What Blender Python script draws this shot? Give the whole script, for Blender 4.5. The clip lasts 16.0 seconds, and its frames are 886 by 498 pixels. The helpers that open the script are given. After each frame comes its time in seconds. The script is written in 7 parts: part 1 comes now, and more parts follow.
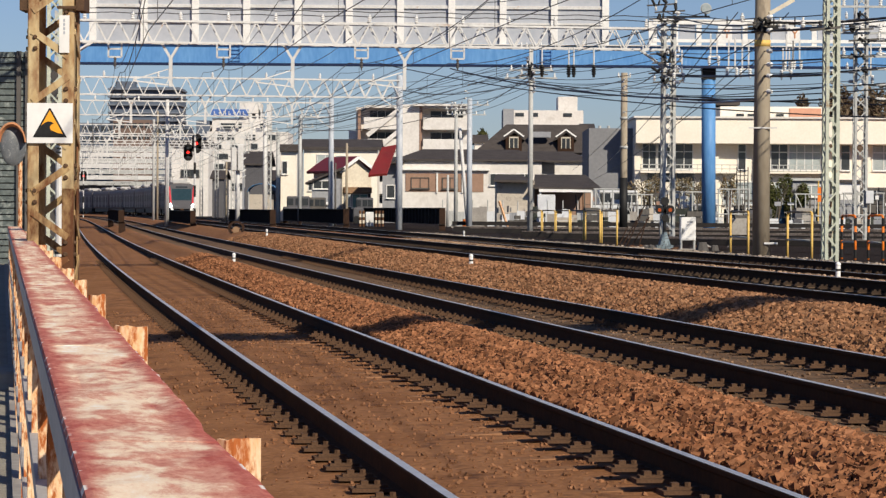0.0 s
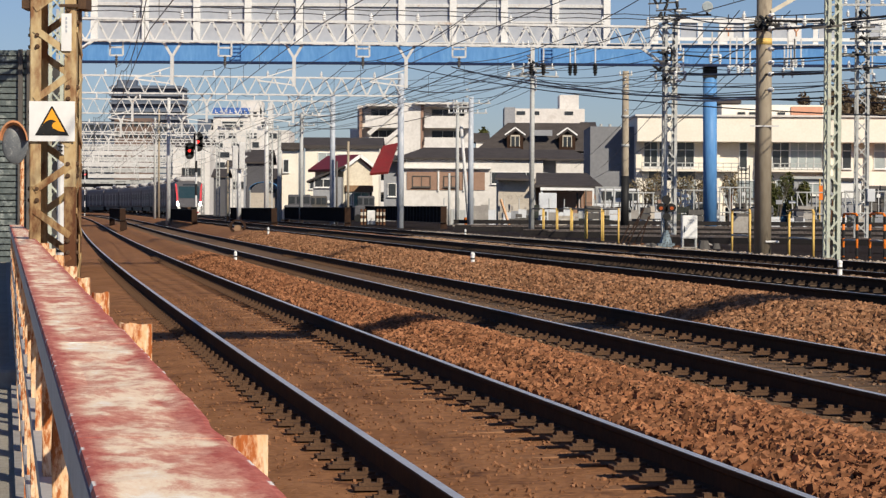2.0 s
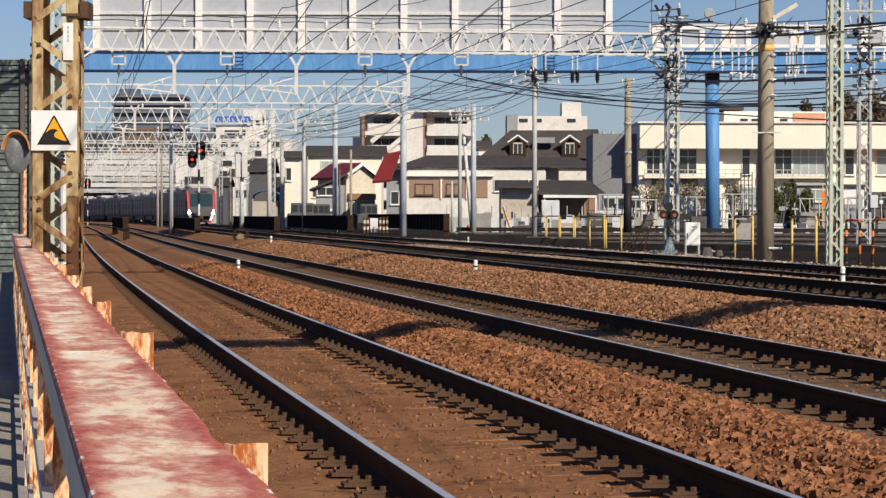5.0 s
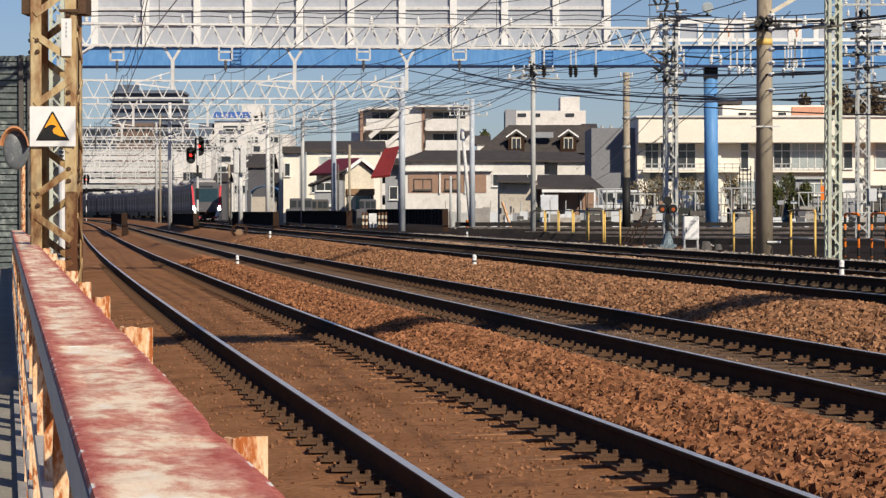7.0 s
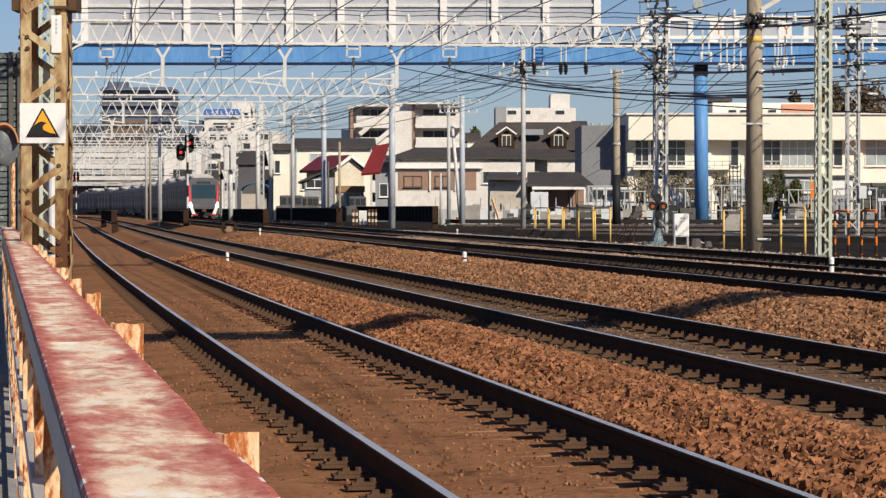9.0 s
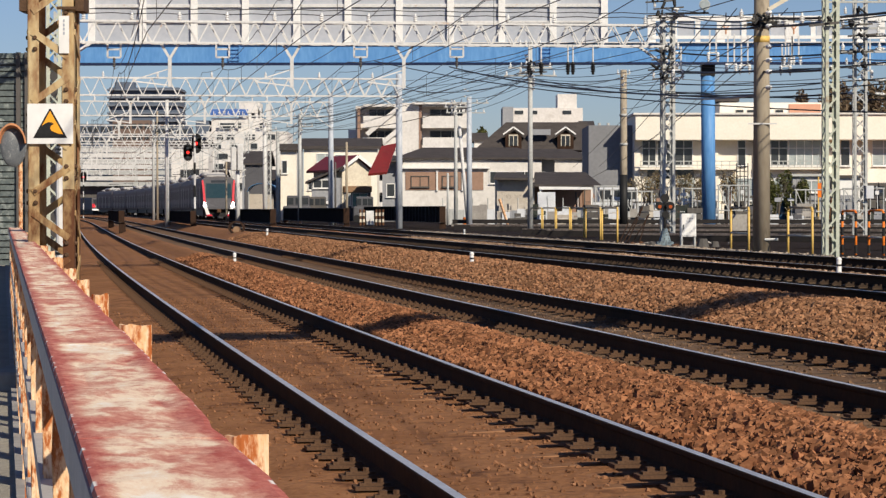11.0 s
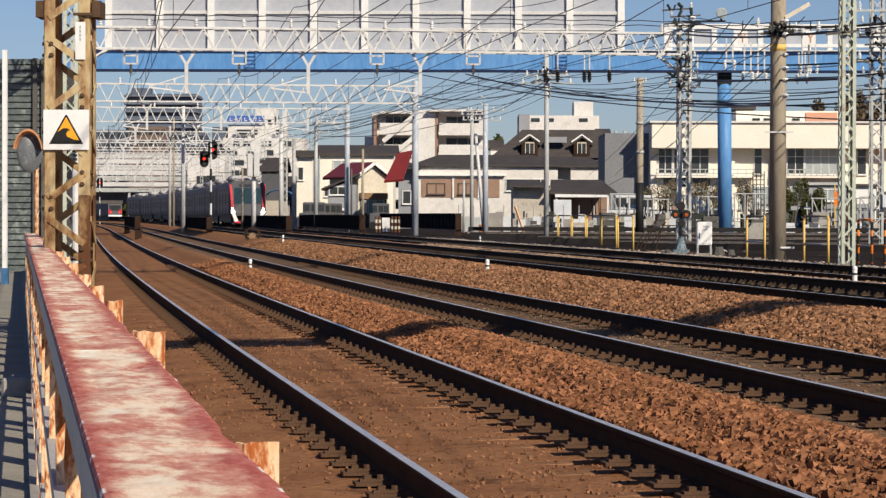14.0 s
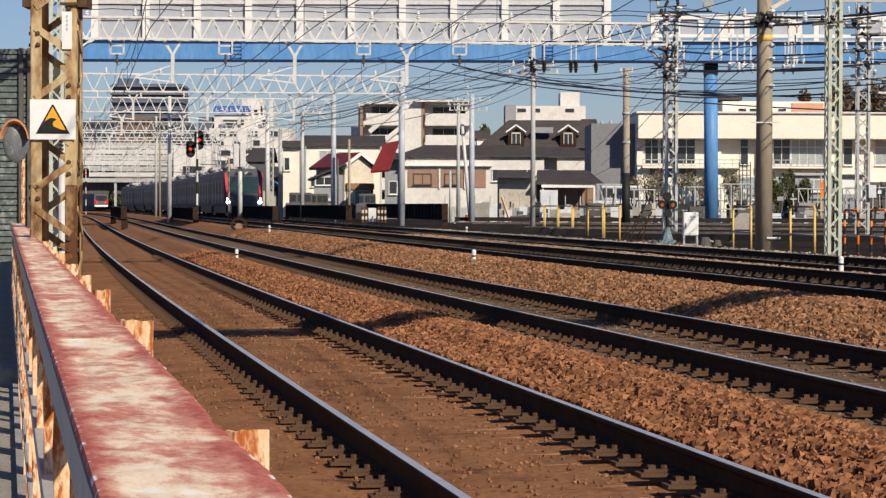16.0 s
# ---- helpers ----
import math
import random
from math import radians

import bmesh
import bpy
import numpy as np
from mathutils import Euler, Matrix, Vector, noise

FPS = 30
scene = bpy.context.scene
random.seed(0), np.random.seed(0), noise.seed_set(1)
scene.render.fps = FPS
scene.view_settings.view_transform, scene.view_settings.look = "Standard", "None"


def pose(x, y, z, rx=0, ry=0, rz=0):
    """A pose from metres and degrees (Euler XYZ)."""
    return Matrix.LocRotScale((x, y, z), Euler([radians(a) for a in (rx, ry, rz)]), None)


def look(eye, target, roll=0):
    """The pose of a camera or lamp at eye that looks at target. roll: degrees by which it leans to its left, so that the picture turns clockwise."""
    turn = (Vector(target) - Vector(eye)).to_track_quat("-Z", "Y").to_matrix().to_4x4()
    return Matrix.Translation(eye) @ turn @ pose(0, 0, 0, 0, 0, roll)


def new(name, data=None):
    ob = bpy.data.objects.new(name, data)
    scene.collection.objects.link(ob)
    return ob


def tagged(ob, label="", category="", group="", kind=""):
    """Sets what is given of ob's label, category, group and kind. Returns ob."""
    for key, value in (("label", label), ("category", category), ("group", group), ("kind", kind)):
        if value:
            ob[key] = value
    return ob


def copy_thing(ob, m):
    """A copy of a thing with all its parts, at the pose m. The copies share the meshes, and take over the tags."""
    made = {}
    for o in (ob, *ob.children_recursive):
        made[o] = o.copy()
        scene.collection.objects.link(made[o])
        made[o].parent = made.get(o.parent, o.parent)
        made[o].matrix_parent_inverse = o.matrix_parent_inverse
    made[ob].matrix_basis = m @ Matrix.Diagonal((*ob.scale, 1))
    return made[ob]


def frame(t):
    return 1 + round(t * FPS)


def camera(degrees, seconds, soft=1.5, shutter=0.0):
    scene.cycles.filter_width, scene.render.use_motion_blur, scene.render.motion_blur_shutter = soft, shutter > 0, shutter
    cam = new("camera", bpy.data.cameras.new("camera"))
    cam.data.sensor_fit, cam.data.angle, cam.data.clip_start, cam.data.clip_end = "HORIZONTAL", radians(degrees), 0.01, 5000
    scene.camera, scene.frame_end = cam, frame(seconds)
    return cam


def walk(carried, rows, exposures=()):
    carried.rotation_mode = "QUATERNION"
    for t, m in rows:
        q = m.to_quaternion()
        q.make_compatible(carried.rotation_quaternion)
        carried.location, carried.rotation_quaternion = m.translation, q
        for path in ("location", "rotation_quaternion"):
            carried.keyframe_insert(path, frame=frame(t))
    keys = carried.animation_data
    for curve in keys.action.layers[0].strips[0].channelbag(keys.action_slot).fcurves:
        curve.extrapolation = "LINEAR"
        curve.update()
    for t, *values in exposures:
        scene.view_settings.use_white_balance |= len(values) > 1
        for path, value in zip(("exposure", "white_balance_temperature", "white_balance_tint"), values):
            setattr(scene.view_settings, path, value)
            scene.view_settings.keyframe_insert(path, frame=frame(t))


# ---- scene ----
# ---- camera: a long lens held by hand beside the railway, turning slightly ----
cam = camera(18.808, 16.0, soft=1.35)
walk(cam, [
    (0, look((0.0033, 0, 1.3328), (-0.0606, 100, -0.1349), 0.340)),
    (0.5, look((0.0025, 0, 1.3328), (-0.0505, 100, -0.0836), 0.260)),
    (1, look((0.0049, 0, 1.3318), (-0.1007, 100, 0.0696), 0.160)),
    (1.5, look((0.0044, 0, 1.3293), (-0.1705, 100, -0.0451), 0.156)),
    (2, look((-0.0031, 0, 1.3307), (-0.1153, 100, -0.1984), 0.327)),
    (2.5, look((-0.0041, 0, 1.3307), (0.0102, 100, -0.1975), 0.327)),
    (3, look((-0.0024, 0, 1.3327), (0.0119, 100, -0.0702), 0.339)),
    (3.5, look((0.0021, 0, 1.3321), (-0.0139, 100, 0.0740), 0.249)),
    (4, look((0.0021, 0, 1.3308), (-0.1940, 100, 0.0770), 0.179)),
    (6.5, look((-0.0005, 0, 1.3299), (-0.1562, 100, 0.1140), -0.009)),
    (7, look((0.0007, 0, 1.3280), (-0.1833, 100, -0.0984), -0.068)),
    (7.5, look((0.0020, 0, 1.3280), (-0.1228, 100, -0.2276), -0.068)),
    (8, look((-0.0028, 0, 1.3299), (0.0078, 100, -0.1291), -0.048)),
    (8.5, look((-0.0020, 0, 1.3298), (0.1625, 100, 0.0103), -0.002)),
    (9, look((-0.0007, 0, 1.3264), (0.1867, 100, -0.2056), -0.050)),
    (11.5, look((-0.0037, 0, 1.3290), (-0.1526, 100, -0.1976), -0.101)),
    (12, look((-0.0035, 0, 1.3280), (-0.1884, 100, -0.0789), -0.137)),
    (12.5, look((0.0032, 0, 1.3319), (-0.1441, 100, 0.1382), 0.010)),
    (13, look((-0.0012, 0, 1.3311), (-0.4274, 100, 0.0847), 0.136)),
    (13.5, look((0.0001, 0, 1.3300), (-0.7533, 100, 0.0274), 0.105)),
    (14, look((0.0019, 0, 1.3298), (-0.6687, 100, 0.0690), 0.141)),
    (14.5, look((0.0011, 0, 1.3272), (-0.3825, 100, -0.0928), 0.227)),
    (15, look((0.0006, 0, 1.3289), (-0.2092, 100, -0.1517), 0.231)),
    (15.5, look((-0.0023, 0, 1.3280), (-0.1708, 100, -0.2445), 0.225)),
    (16, look((-0.0024, 0, 1.3270), (-0.1608, 100, -0.2926), 0.160)),
])

# ---- daylight: low winter sun from behind and to the right ----
SUN_EL, SUN_AZ = radians(32.2), radians(146)     # azimuth clockwise from +y
world = bpy.data.worlds.new("sky")
scene.world = world
world.use_nodes = True
wn = world.node_tree.nodes
sky = wn.new("ShaderNodeTexSky")
sky.sky_type, sky.sun_disc = "NISHITA", False
sky.sun_elevation, sky.sun_rotation = SUN_EL, SUN_AZ
sky.altitude = 400
sky.air_density, sky.dust_density, sky.ozone_density = 1.0, 0.3, 1.6
wn["Background"].inputs[1].default_value = 0.0685
tint = wn.new("ShaderNodeMix")
tint.data_type, tint.blend_type = "RGBA", "MULTIPLY"
tint.inputs[0].default_value, tint.inputs[7].default_value = 1.0, (0.66, 0.76, 1.07, 1)
world.node_tree.links.new(sky.outputs[0], tint.inputs[6])
world.node_tree.links.new(tint.outputs[2], wn["Background"].inputs[0])
sun = new("sun", bpy.data.lights.new("sun", "SUN"))
sun.data.energy, sun.data.angle, sun.data.color = 5.0, radians(0.6), (1.0, 0.89, 0.72)
sun_to = Vector((math.sin(SUN_AZ) * math.cos(SUN_EL), math.cos(SUN_AZ) * math.cos(SUN_EL), math.sin(SUN_EL)))
sun.matrix_world = look((0, 0, 60), Vector((0, 0, 60)) - sun_to)
scene.view_settings.exposure = 0.02


# ---- materials ----
def material(name, a, b=None, size=1.0, rough=0.7, metal=0.0, bump=0.2, fine=8.0, rust=None, rust_at=0.6, rust_soft=0.055, vary=0.0, stretch=(1, 1, 1), glow=0.0, coat=0.0):
    """Two colours mixed by a coarse and a fine grain; rust: a third colour in patches; vary: lightness from object to object."""
    m = bpy.data.materials.new(name)
    m.use_nodes = True
    n, l = m.node_tree.nodes, m.node_tree.links
    p = n["Principled BSDF"]
    b = b or tuple(c * 0.8 for c in a)
    co = n.new("ShaderNodeTexCoord")
    mp = n.new("ShaderNodeMapping")
    mp.inputs["Scale"].default_value = stretch
    l.new(co.outputs["Object"], mp.inputs[0])
    n1, n2 = n.new("ShaderNodeTexNoise"), n.new("ShaderNodeTexNoise")
    n1.inputs["Scale"].default_value, n1.inputs["Detail"].default_value = 1.0 / size, 4
    n2.inputs["Scale"].default_value, n2.inputs["Detail"].default_value = fine / size, 6
    for q in (n1, n2):
        l.new(mp.outputs[0], q.inputs["Vector"])
    add = n.new("ShaderNodeMath")
    add.operation = "ADD"
    l.new(n1.outputs[0], add.inputs[0]), l.new(n2.outputs[0], add.inputs[1])
    rg = n.new("ShaderNodeMapRange")
    rg.inputs[1].default_value, rg.inputs[2].default_value = 0.75, 1.25
    l.new(add.outputs[0], rg.inputs[0])
    mix = n.new("ShaderNodeMix")
    mix.data_type = "RGBA"
    mix.inputs[6].default_value, mix.inputs[7].default_value = (*a, 1), (*b, 1)
    l.new(rg.outputs[0], mix.inputs[0])
    out = mix.outputs[2]
    if rust:
        n3 = n.new("ShaderNodeTexNoise")
        n3.inputs["Scale"].default_value, n3.inputs["Detail"].default_value, n3.inputs["Roughness"].default_value = 2.3 / size, 8, 0.65
        l.new(mp.outputs[0], n3.inputs["Vector"])
        r3 = n.new("ShaderNodeMapRange")
        r3.inputs[1].default_value, r3.inputs[2].default_value = rust_at - rust_soft, rust_at + rust_soft
        l.new(n3.outputs[0], r3.inputs[0])
        mx = n.new("ShaderNodeMix")
        mx.data_type = "RGBA"
        mx.inputs[7].default_value = (*rust, 1)
        l.new(r3.outputs[0], mx.inputs[0]), l.new(out, mx.inputs[6])
        out = mx.outputs[2]
    if vary:
        inf = n.new("ShaderNodeObjectInfo")
        isl = n.new("ShaderNodeNewGeometry")
        s = n.new("ShaderNodeMath")
        s.operation = "ADD"
        l.new(inf.outputs["Random"], s.inputs[0]), l.new(isl.outputs["Random Per Island"], s.inputs[1])
        fr = n.new("ShaderNodeMath")
        fr.operation = "FRACT"
        l.new(s.outputs[0], fr.inputs[0])
        vr = n.new("ShaderNodeMapRange")
        vr.inputs[3].default_value, vr.inputs[4].default_value = 1 - vary, 1 + vary
        l.new(fr.outputs[0], vr.inputs[0])
        hs = n.new("ShaderNodeHueSaturation")
        l.new(vr.outputs[0], hs.inputs["Value"]), l.new(out, hs.inputs["Color"])
        out = hs.outputs[0]
    l.new(out, p.inputs["Base Color"])
    p.inputs["Roughness"].default_value, p.inputs["Metallic"].default_value = rough, metal
    p.inputs["Coat Weight"].default_value = coat
    p.inputs["Specular IOR Level"].default_value = 0.12 if rough >= 0.8 else (0.25 if rough > 0.35 else 0.5)
    if bump:
        bp = n.new("ShaderNodeBump")
        bp.inputs["Strength"].default_value, bp.inputs["Distance"].default_value = bump, size * 0.05
        l.new(n2.outputs[0], bp.inputs["Height"]), l.new(bp.outputs[0], p.inputs["Normal"])
    if glow:
        l.new(out, p.inputs["Emission Color"])
        p.inputs["Emission Strength"].default_value = glow
    return m


M = {}
M["dirt"] = material("brown_track_bed", (0.21, 0.093, 0.040), (0.32, 0.154, 0.071), 0.9, 0.95, bump=0.6, fine=14, rust=(0.125, 0.055, 0.028), rust_at=0.6)
M["stone"] = material("rust_stained_ballast", (0.20, 0.080, 0.037), (0.30, 0.139, 0.069), 0.3, 0.9, bump=0.3, vary=0.5)
M["tan_stone"] = material("tan_brown_ballast", (0.205, 0.093, 0.045), (0.31, 0.168, 0.092), 0.3, 0.9, bump=0.3, vary=0.5)
M["dusty_stone"] = material("dusty_brown_ballast", (0.24, 0.145, 0.085), (0.36, 0.25, 0.17), 0.3, 0.9, bump=0.3, vary=0.5)
M["gravel"] = material("dusty_brown_stones", (0.185, 0.086, 0.042), (0.26, 0.130, 0.068), 0.3, 0.95, bump=0.3, vary=0.28)
M["rail"] = material("rail_steel_side", (0.062, 0.030, 0.014), (0.038, 0.020, 0.011), 0.4, 0.9, metal=0.0, bump=0.1)
M["rail_worn"] = material("worn_siding_rail", (0.40, 0.34, 0.29), (0.16, 0.12, 0.10), 0.5, 0.5, metal=0.5, bump=0.0)
M["dark_bed"] = material("dark_ballast", (0.030, 0.021, 0.016), (0.058, 0.038, 0.026), 0.5, 0.95, bump=0.8, fine=12, rust=(0.13, 0.09, 0.065), rust_at=0.68)
M["yard_bed"] = material("black_yard_ground", (0.014, 0.010, 0.008), (0.034, 0.022, 0.016), 0.5, 0.95, bump=0.8, fine=12, rust=(0.085, 0.055, 0.04), rust_at=0.69)
M["grey_bed"] = material("grey_brown_track_bed", (0.135, 0.076, 0.042), (0.205, 0.13, 0.078), 0.7, 0.95, bump=0.6, fine=14, rust=(0.30, 0.25, 0.20), rust_at=0.66)
M["grey_stone"] = material("dusty_grey_stones", (0.15, 0.085, 0.047), (0.23, 0.145, 0.09), 0.3, 0.95, bump=0.3, vary=0.5)
M["pale_stone"] = material("pale_new_ballast", (0.30, 0.235, 0.18), (0.42, 0.36, 0.30), 0.3, 0.95, bump=0.3, vary=0.5)
M["rail_top"] = material("polished_rail_top", (0.74, 0.72, 0.70), (0.55, 0.52, 0.49), 0.12, 0.32, metal=0.55, bump=0.0)
M["clip"] = material("rail_clip_steel", (0.075, 0.042, 0.026), (0.125, 0.072, 0.043), 0.1, 0.9)
M["dark_clip"] = material("dark_clip_steel", (0.032, 0.021, 0.015), (0.065, 0.044, 0.031), 0.1, 0.8)
M["rivet"] = material("dark_rivet_steel", (0.085, 0.052, 0.034), (0.14, 0.085, 0.052), 0.1, 0.8, metal=0.3)
M["white_steel"] = material("white_painted_steel", (0.68, 0.68, 0.67), (0.54, 0.54, 0.53), 1.2, 0.5, bump=0.05, rust=(0.42, 0.27, 0.17), rust_at=0.68)
M["blue"] = material("blue_painted_girder", (0.085, 0.24, 0.52), (0.13, 0.31, 0.60), 1.5, 0.5, bump=0.03, stretch=(1, 1, 0.25), rust=(0.20, 0.40, 0.66), rust_at=0.64)
M["cream"] = material("cream_render", (0.89, 0.835, 0.73), (0.82, 0.76, 0.65), 1.5, 0.9, bump=0.06)
M["rust_steel"] = material("cream_paint_over_rust", (0.56, 0.45, 0.26), (0.45, 0.31, 0.15), 0.35, 0.75, bump=0.15, rust=(0.22, 0.10, 0.045), rust_at=0.55, rust_soft=0.08, stretch=(1, 1, 0.4))
M["concrete"] = material("grey_concrete", (0.38, 0.36, 0.33), (0.28, 0.26, 0.24), 0.6, 0.9, bump=0.2)
M["rust_bare"] = material("bare_rust_with_paint_scraps", (0.40, 0.27, 0.13), (0.30, 0.17, 0.075), 0.35, 0.85, bump=0.25, rust=(0.115, 0.05, 0.026), rust_at=0.45, rust_soft=0.07, stretch=(1, 1, 0.4))
M["rust_worn"] = material("worn_cream_paint_on_rust", (0.50, 0.37, 0.19), (0.38, 0.24, 0.11), 0.35, 0.8, bump=0.2, rust=(0.16, 0.07, 0.033), rust_at=0.50, rust_soft=0.08, stretch=(1, 1, 0.4))
M["rust_dark"] = material("dark_rust", (0.10, 0.05, 0.03), (0.15, 0.075, 0.04), 0.3, 0.9, bump=0.2)
M["girder_rust"] = material("dark_brown_rusted_steel", (0.032, 0.019, 0.013), (0.052, 0.028, 0.018), 0.3, 0.85, bump=0.2)
M["train_door"] = material("lighter_grey_train_door", (0.20, 0.185, 0.185), (0.16, 0.15, 0.15), 2.0, 0.5, bump=0.02)
M["drum_hub"] = material("sandy_rust", (0.30, 0.20, 0.12), (0.22, 0.13, 0.08), 0.2, 0.9, bump=0.2)
M["black"] = material("black_painted_girder", (0.022, 0.02, 0.02), (0.035, 0.03, 0.027), 0.5, 0.7)


M["dark_glass"] = material("dark_window_glass", (0.03, 0.035, 0.04), (0.05, 0.055, 0.06), 2.0, 0.12, bump=0.0)
M["green_glass"] = material("green_curtained_glass", (0.16, 0.30, 0.27), (0.26, 0.38, 0.33), 0.6, 0.15, bump=0.0)
M["pale_glass"] = material("curtained_window_glass", (0.42, 0.46, 0.46), (0.30, 0.35, 0.36), 0.8, 0.15, bump=0.0)
M["red_paint"] = material("red_paint", (0.62, 0.03, 0.05), (0.5, 0.02, 0.04), 0.5, 0.4, bump=0.02)
M["white_paint"] = material("white_paint", (0.82, 0.82, 0.80), (0.72, 0.72, 0.70), 0.6, 0.5, bump=0.03)
M["white_wall"] = material("white_render", (0.76, 0.735, 0.70), (0.64, 0.615, 0.58), 2.5, 0.9, bump=0.08, rust=(0.56, 0.53, 0.49), rust_at=0.64, rust_soft=0.09)
M["wing_grey"] = material("shaded_wing_grey", (0.245, 0.25, 0.265), (0.205, 0.21, 0.225), 2.0, 0.9, bump=0.05)
M["grey_wall"] = material("grey_render", (0.34, 0.35, 0.37), (0.27, 0.28, 0.30), 2.0, 0.9, bump=0.08)
M["slate_wall"] = material("slate_grey_cladding", (0.12, 0.12, 0.13), (0.09, 0.09, 0.10), 1.0, 0.85, bump=0.08)
M["beige_wall"] = material("beige_render", (0.52, 0.47, 0.40), (0.44, 0.39, 0.33), 1.2, 0.9, bump=0.08, rust=(0.34, 0.30, 0.26), rust_at=0.62)
M["tan_wall"] = material("tan_cladding", (0.36, 0.23, 0.17), (0.29, 0.19, 0.14), 1.0, 0.85, bump=0.08)
M["yellow_wall"] = material("pale_cream_render", (0.70, 0.645, 0.53), (0.58, 0.52, 0.42), 1.5, 0.9, bump=0.08)
M["dark_roof"] = material("dark_grey_roof", (0.050, 0.043, 0.041), (0.080, 0.069, 0.064), 0.8, 0.75, bump=0.3, stretch=(1, 1, 3))
M["red_roof"] = material("red_metal_roof", (0.25, 0.03, 0.028), (0.19, 0.026, 0.026), 0.8, 0.5, bump=0.1, rust=(0.20, 0.05, 0.035), rust_at=0.6)
# distance haze is put into these two bluish, low-contrast colours
M["tower"] = material("haze_tinted_cladding", (0.10, 0.125, 0.17), (0.12, 0.145, 0.19), 4.0, 0.8, bump=0.0)
M["tower_slab"] = material("haze_tinted_slabs", (0.17, 0.195, 0.24), (0.14, 0.165, 0.205), 4.0, 0.8, bump=0.0)
M["far_brown"] = material("distant_brown_cladding", (0.20, 0.14, 0.11), (0.15, 0.11, 0.095), 4.0, 0.8, bump=0.0)
M["panel"] = material("pale_grey_screen", (0.38, 0.41, 0.46), (0.46, 0.48, 0.52), 3.0, 0.35, bump=0.02)
M["yellow"] = material("yellow_paint", (0.80, 0.55, 0.16), (0.66, 0.42, 0.12), 0.3, 0.5, bump=0.05, rust=(0.30, 0.16, 0.05), rust_at=0.64)
M["orange"] = material("orange_paint", (0.85, 0.23, 0.03), (0.75, 0.18, 0.02), 0.3, 0.5, bump=0.05)
M["navy"] = material("shaded_flange_navy", (0.008, 0.018, 0.06), (0.012, 0.024, 0.07), 0.5, 0.7, bump=0.0)
M["matt_black"] = material("matt_black", (0.012, 0.012, 0.013), (0.02, 0.02, 0.02), 0.3, 0.6, bump=0.05)
M["pole"] = material("brown_concrete_pole", (0.40, 0.345, 0.265), (0.31, 0.26, 0.195), 0.8, 0.9, bump=0.15, stretch=(1, 1, 0.3), rust=(0.20, 0.165, 0.125), rust_at=0.62)
M["dark_pole"] = material("dark_concrete_pole", (0.13, 0.12, 0.11), (0.09, 0.085, 0.08), 0.8, 0.9, bump=0.15, stretch=(1, 1, 0.3))
M["galv"] = material("galvanised_steel", (0.50, 0.51, 0.50), (0.38, 0.39, 0.38), 0.8, 0.6, metal=0.0, bump=0.05)
M["pale_pole"] = material("pale_blue_grey_steel", (0.46, 0.50, 0.56), (0.38, 0.42, 0.47), 0.8, 0.55, bump=0.05, stretch=(1, 1, 0.3), rust=(0.62, 0.64, 0.67), rust_at=0.6)
M["green_steel"] = material("pale_green_painted_steel", (0.50, 0.53, 0.44), (0.40, 0.43, 0.36), 0.6, 0.6, bump=0.08, rust=(0.30, 0.22, 0.14), rust_at=0.63)
M["wire"] = material("dark_wire", (0.045, 0.045, 0.048), (0.07, 0.07, 0.07), 0.5, 0.5, metal=0.4, bump=0.0)
M["copper"] = material("weathered_contact_wire", (0.10, 0.10, 0.10), (0.16, 0.15, 0.14), 0.5, 0.5, metal=0.4, bump=0.0)
M["porcelain"] = material("white_porcelain", (0.85, 0.85, 0.83), (0.75, 0.75, 0.73), 0.2, 0.25, bump=0.0)
M["rust_post"] = material("orange_rust_and_cream_paint", (0.82, 0.62, 0.42), (0.70, 0.39, 0.18), 0.05, 0.85, bump=0.4, rust=(0.40, 0.12, 0.035), rust_at=0.525, rust_soft=0.05, stretch=(1, 1, 0.35))
M["grey_fascia"] = material("weathered_grey_paint", (0.50, 0.49, 0.48), (0.40, 0.39, 0.38), 0.12, 0.6, bump=0.15, rust=(0.45, 0.40, 0.36), rust_at=0.66)
M["asphalt"] = material("worn_grey_asphalt", (0.27, 0.25, 0.21), (0.36, 0.335, 0.28), 0.9, 0.95, bump=0.35, fine=30)
M["train_body"] = material("grey_train_body", (0.125, 0.115, 0.12), (0.10, 0.09, 0.098), 2.0, 0.6, metal=0.0, bump=0.02)
M["train_roof"] = material("grey_train_roof", (0.09, 0.09, 0.10), (0.07, 0.07, 0.08), 1.0, 0.7, bump=0.05)
M["roof_unit"] = material("pale_grey_roof_unit", (0.46, 0.45, 0.44), (0.36, 0.35, 0.34), 1.0, 0.7, bump=0.03)
M["train_glass"] = material("tinted_train_windscreen", (0.02, 0.045, 0.055), (0.03, 0.055, 0.065), 1.5, 0.06, bump=0.0)
M["lamp_white"] = material("lit_headlamp", (1.0, 0.97, 0.92), (1.0, 0.97, 0.92), 1, 0.3, bump=0.0, glow=9.0)
M["lamp_red"] = material("lit_red_lamp", (1.0, 0.035, 0.025), (0.85, 0.02, 0.015), 0.15, 0.3, bump=0.0, glow=1.5)
M["lamp_amber"] = material("lit_amber_lamp", (1.0, 0.42, 0.03), (1.0, 0.42, 0.03), 1, 0.3, bump=0.0, glow=3.0)
M["signal_orange"] = material("warning_orange", (0.90, 0.40, 0.03), (0.85, 0.36, 0.03), 0.2, 0.5, bump=0.0)
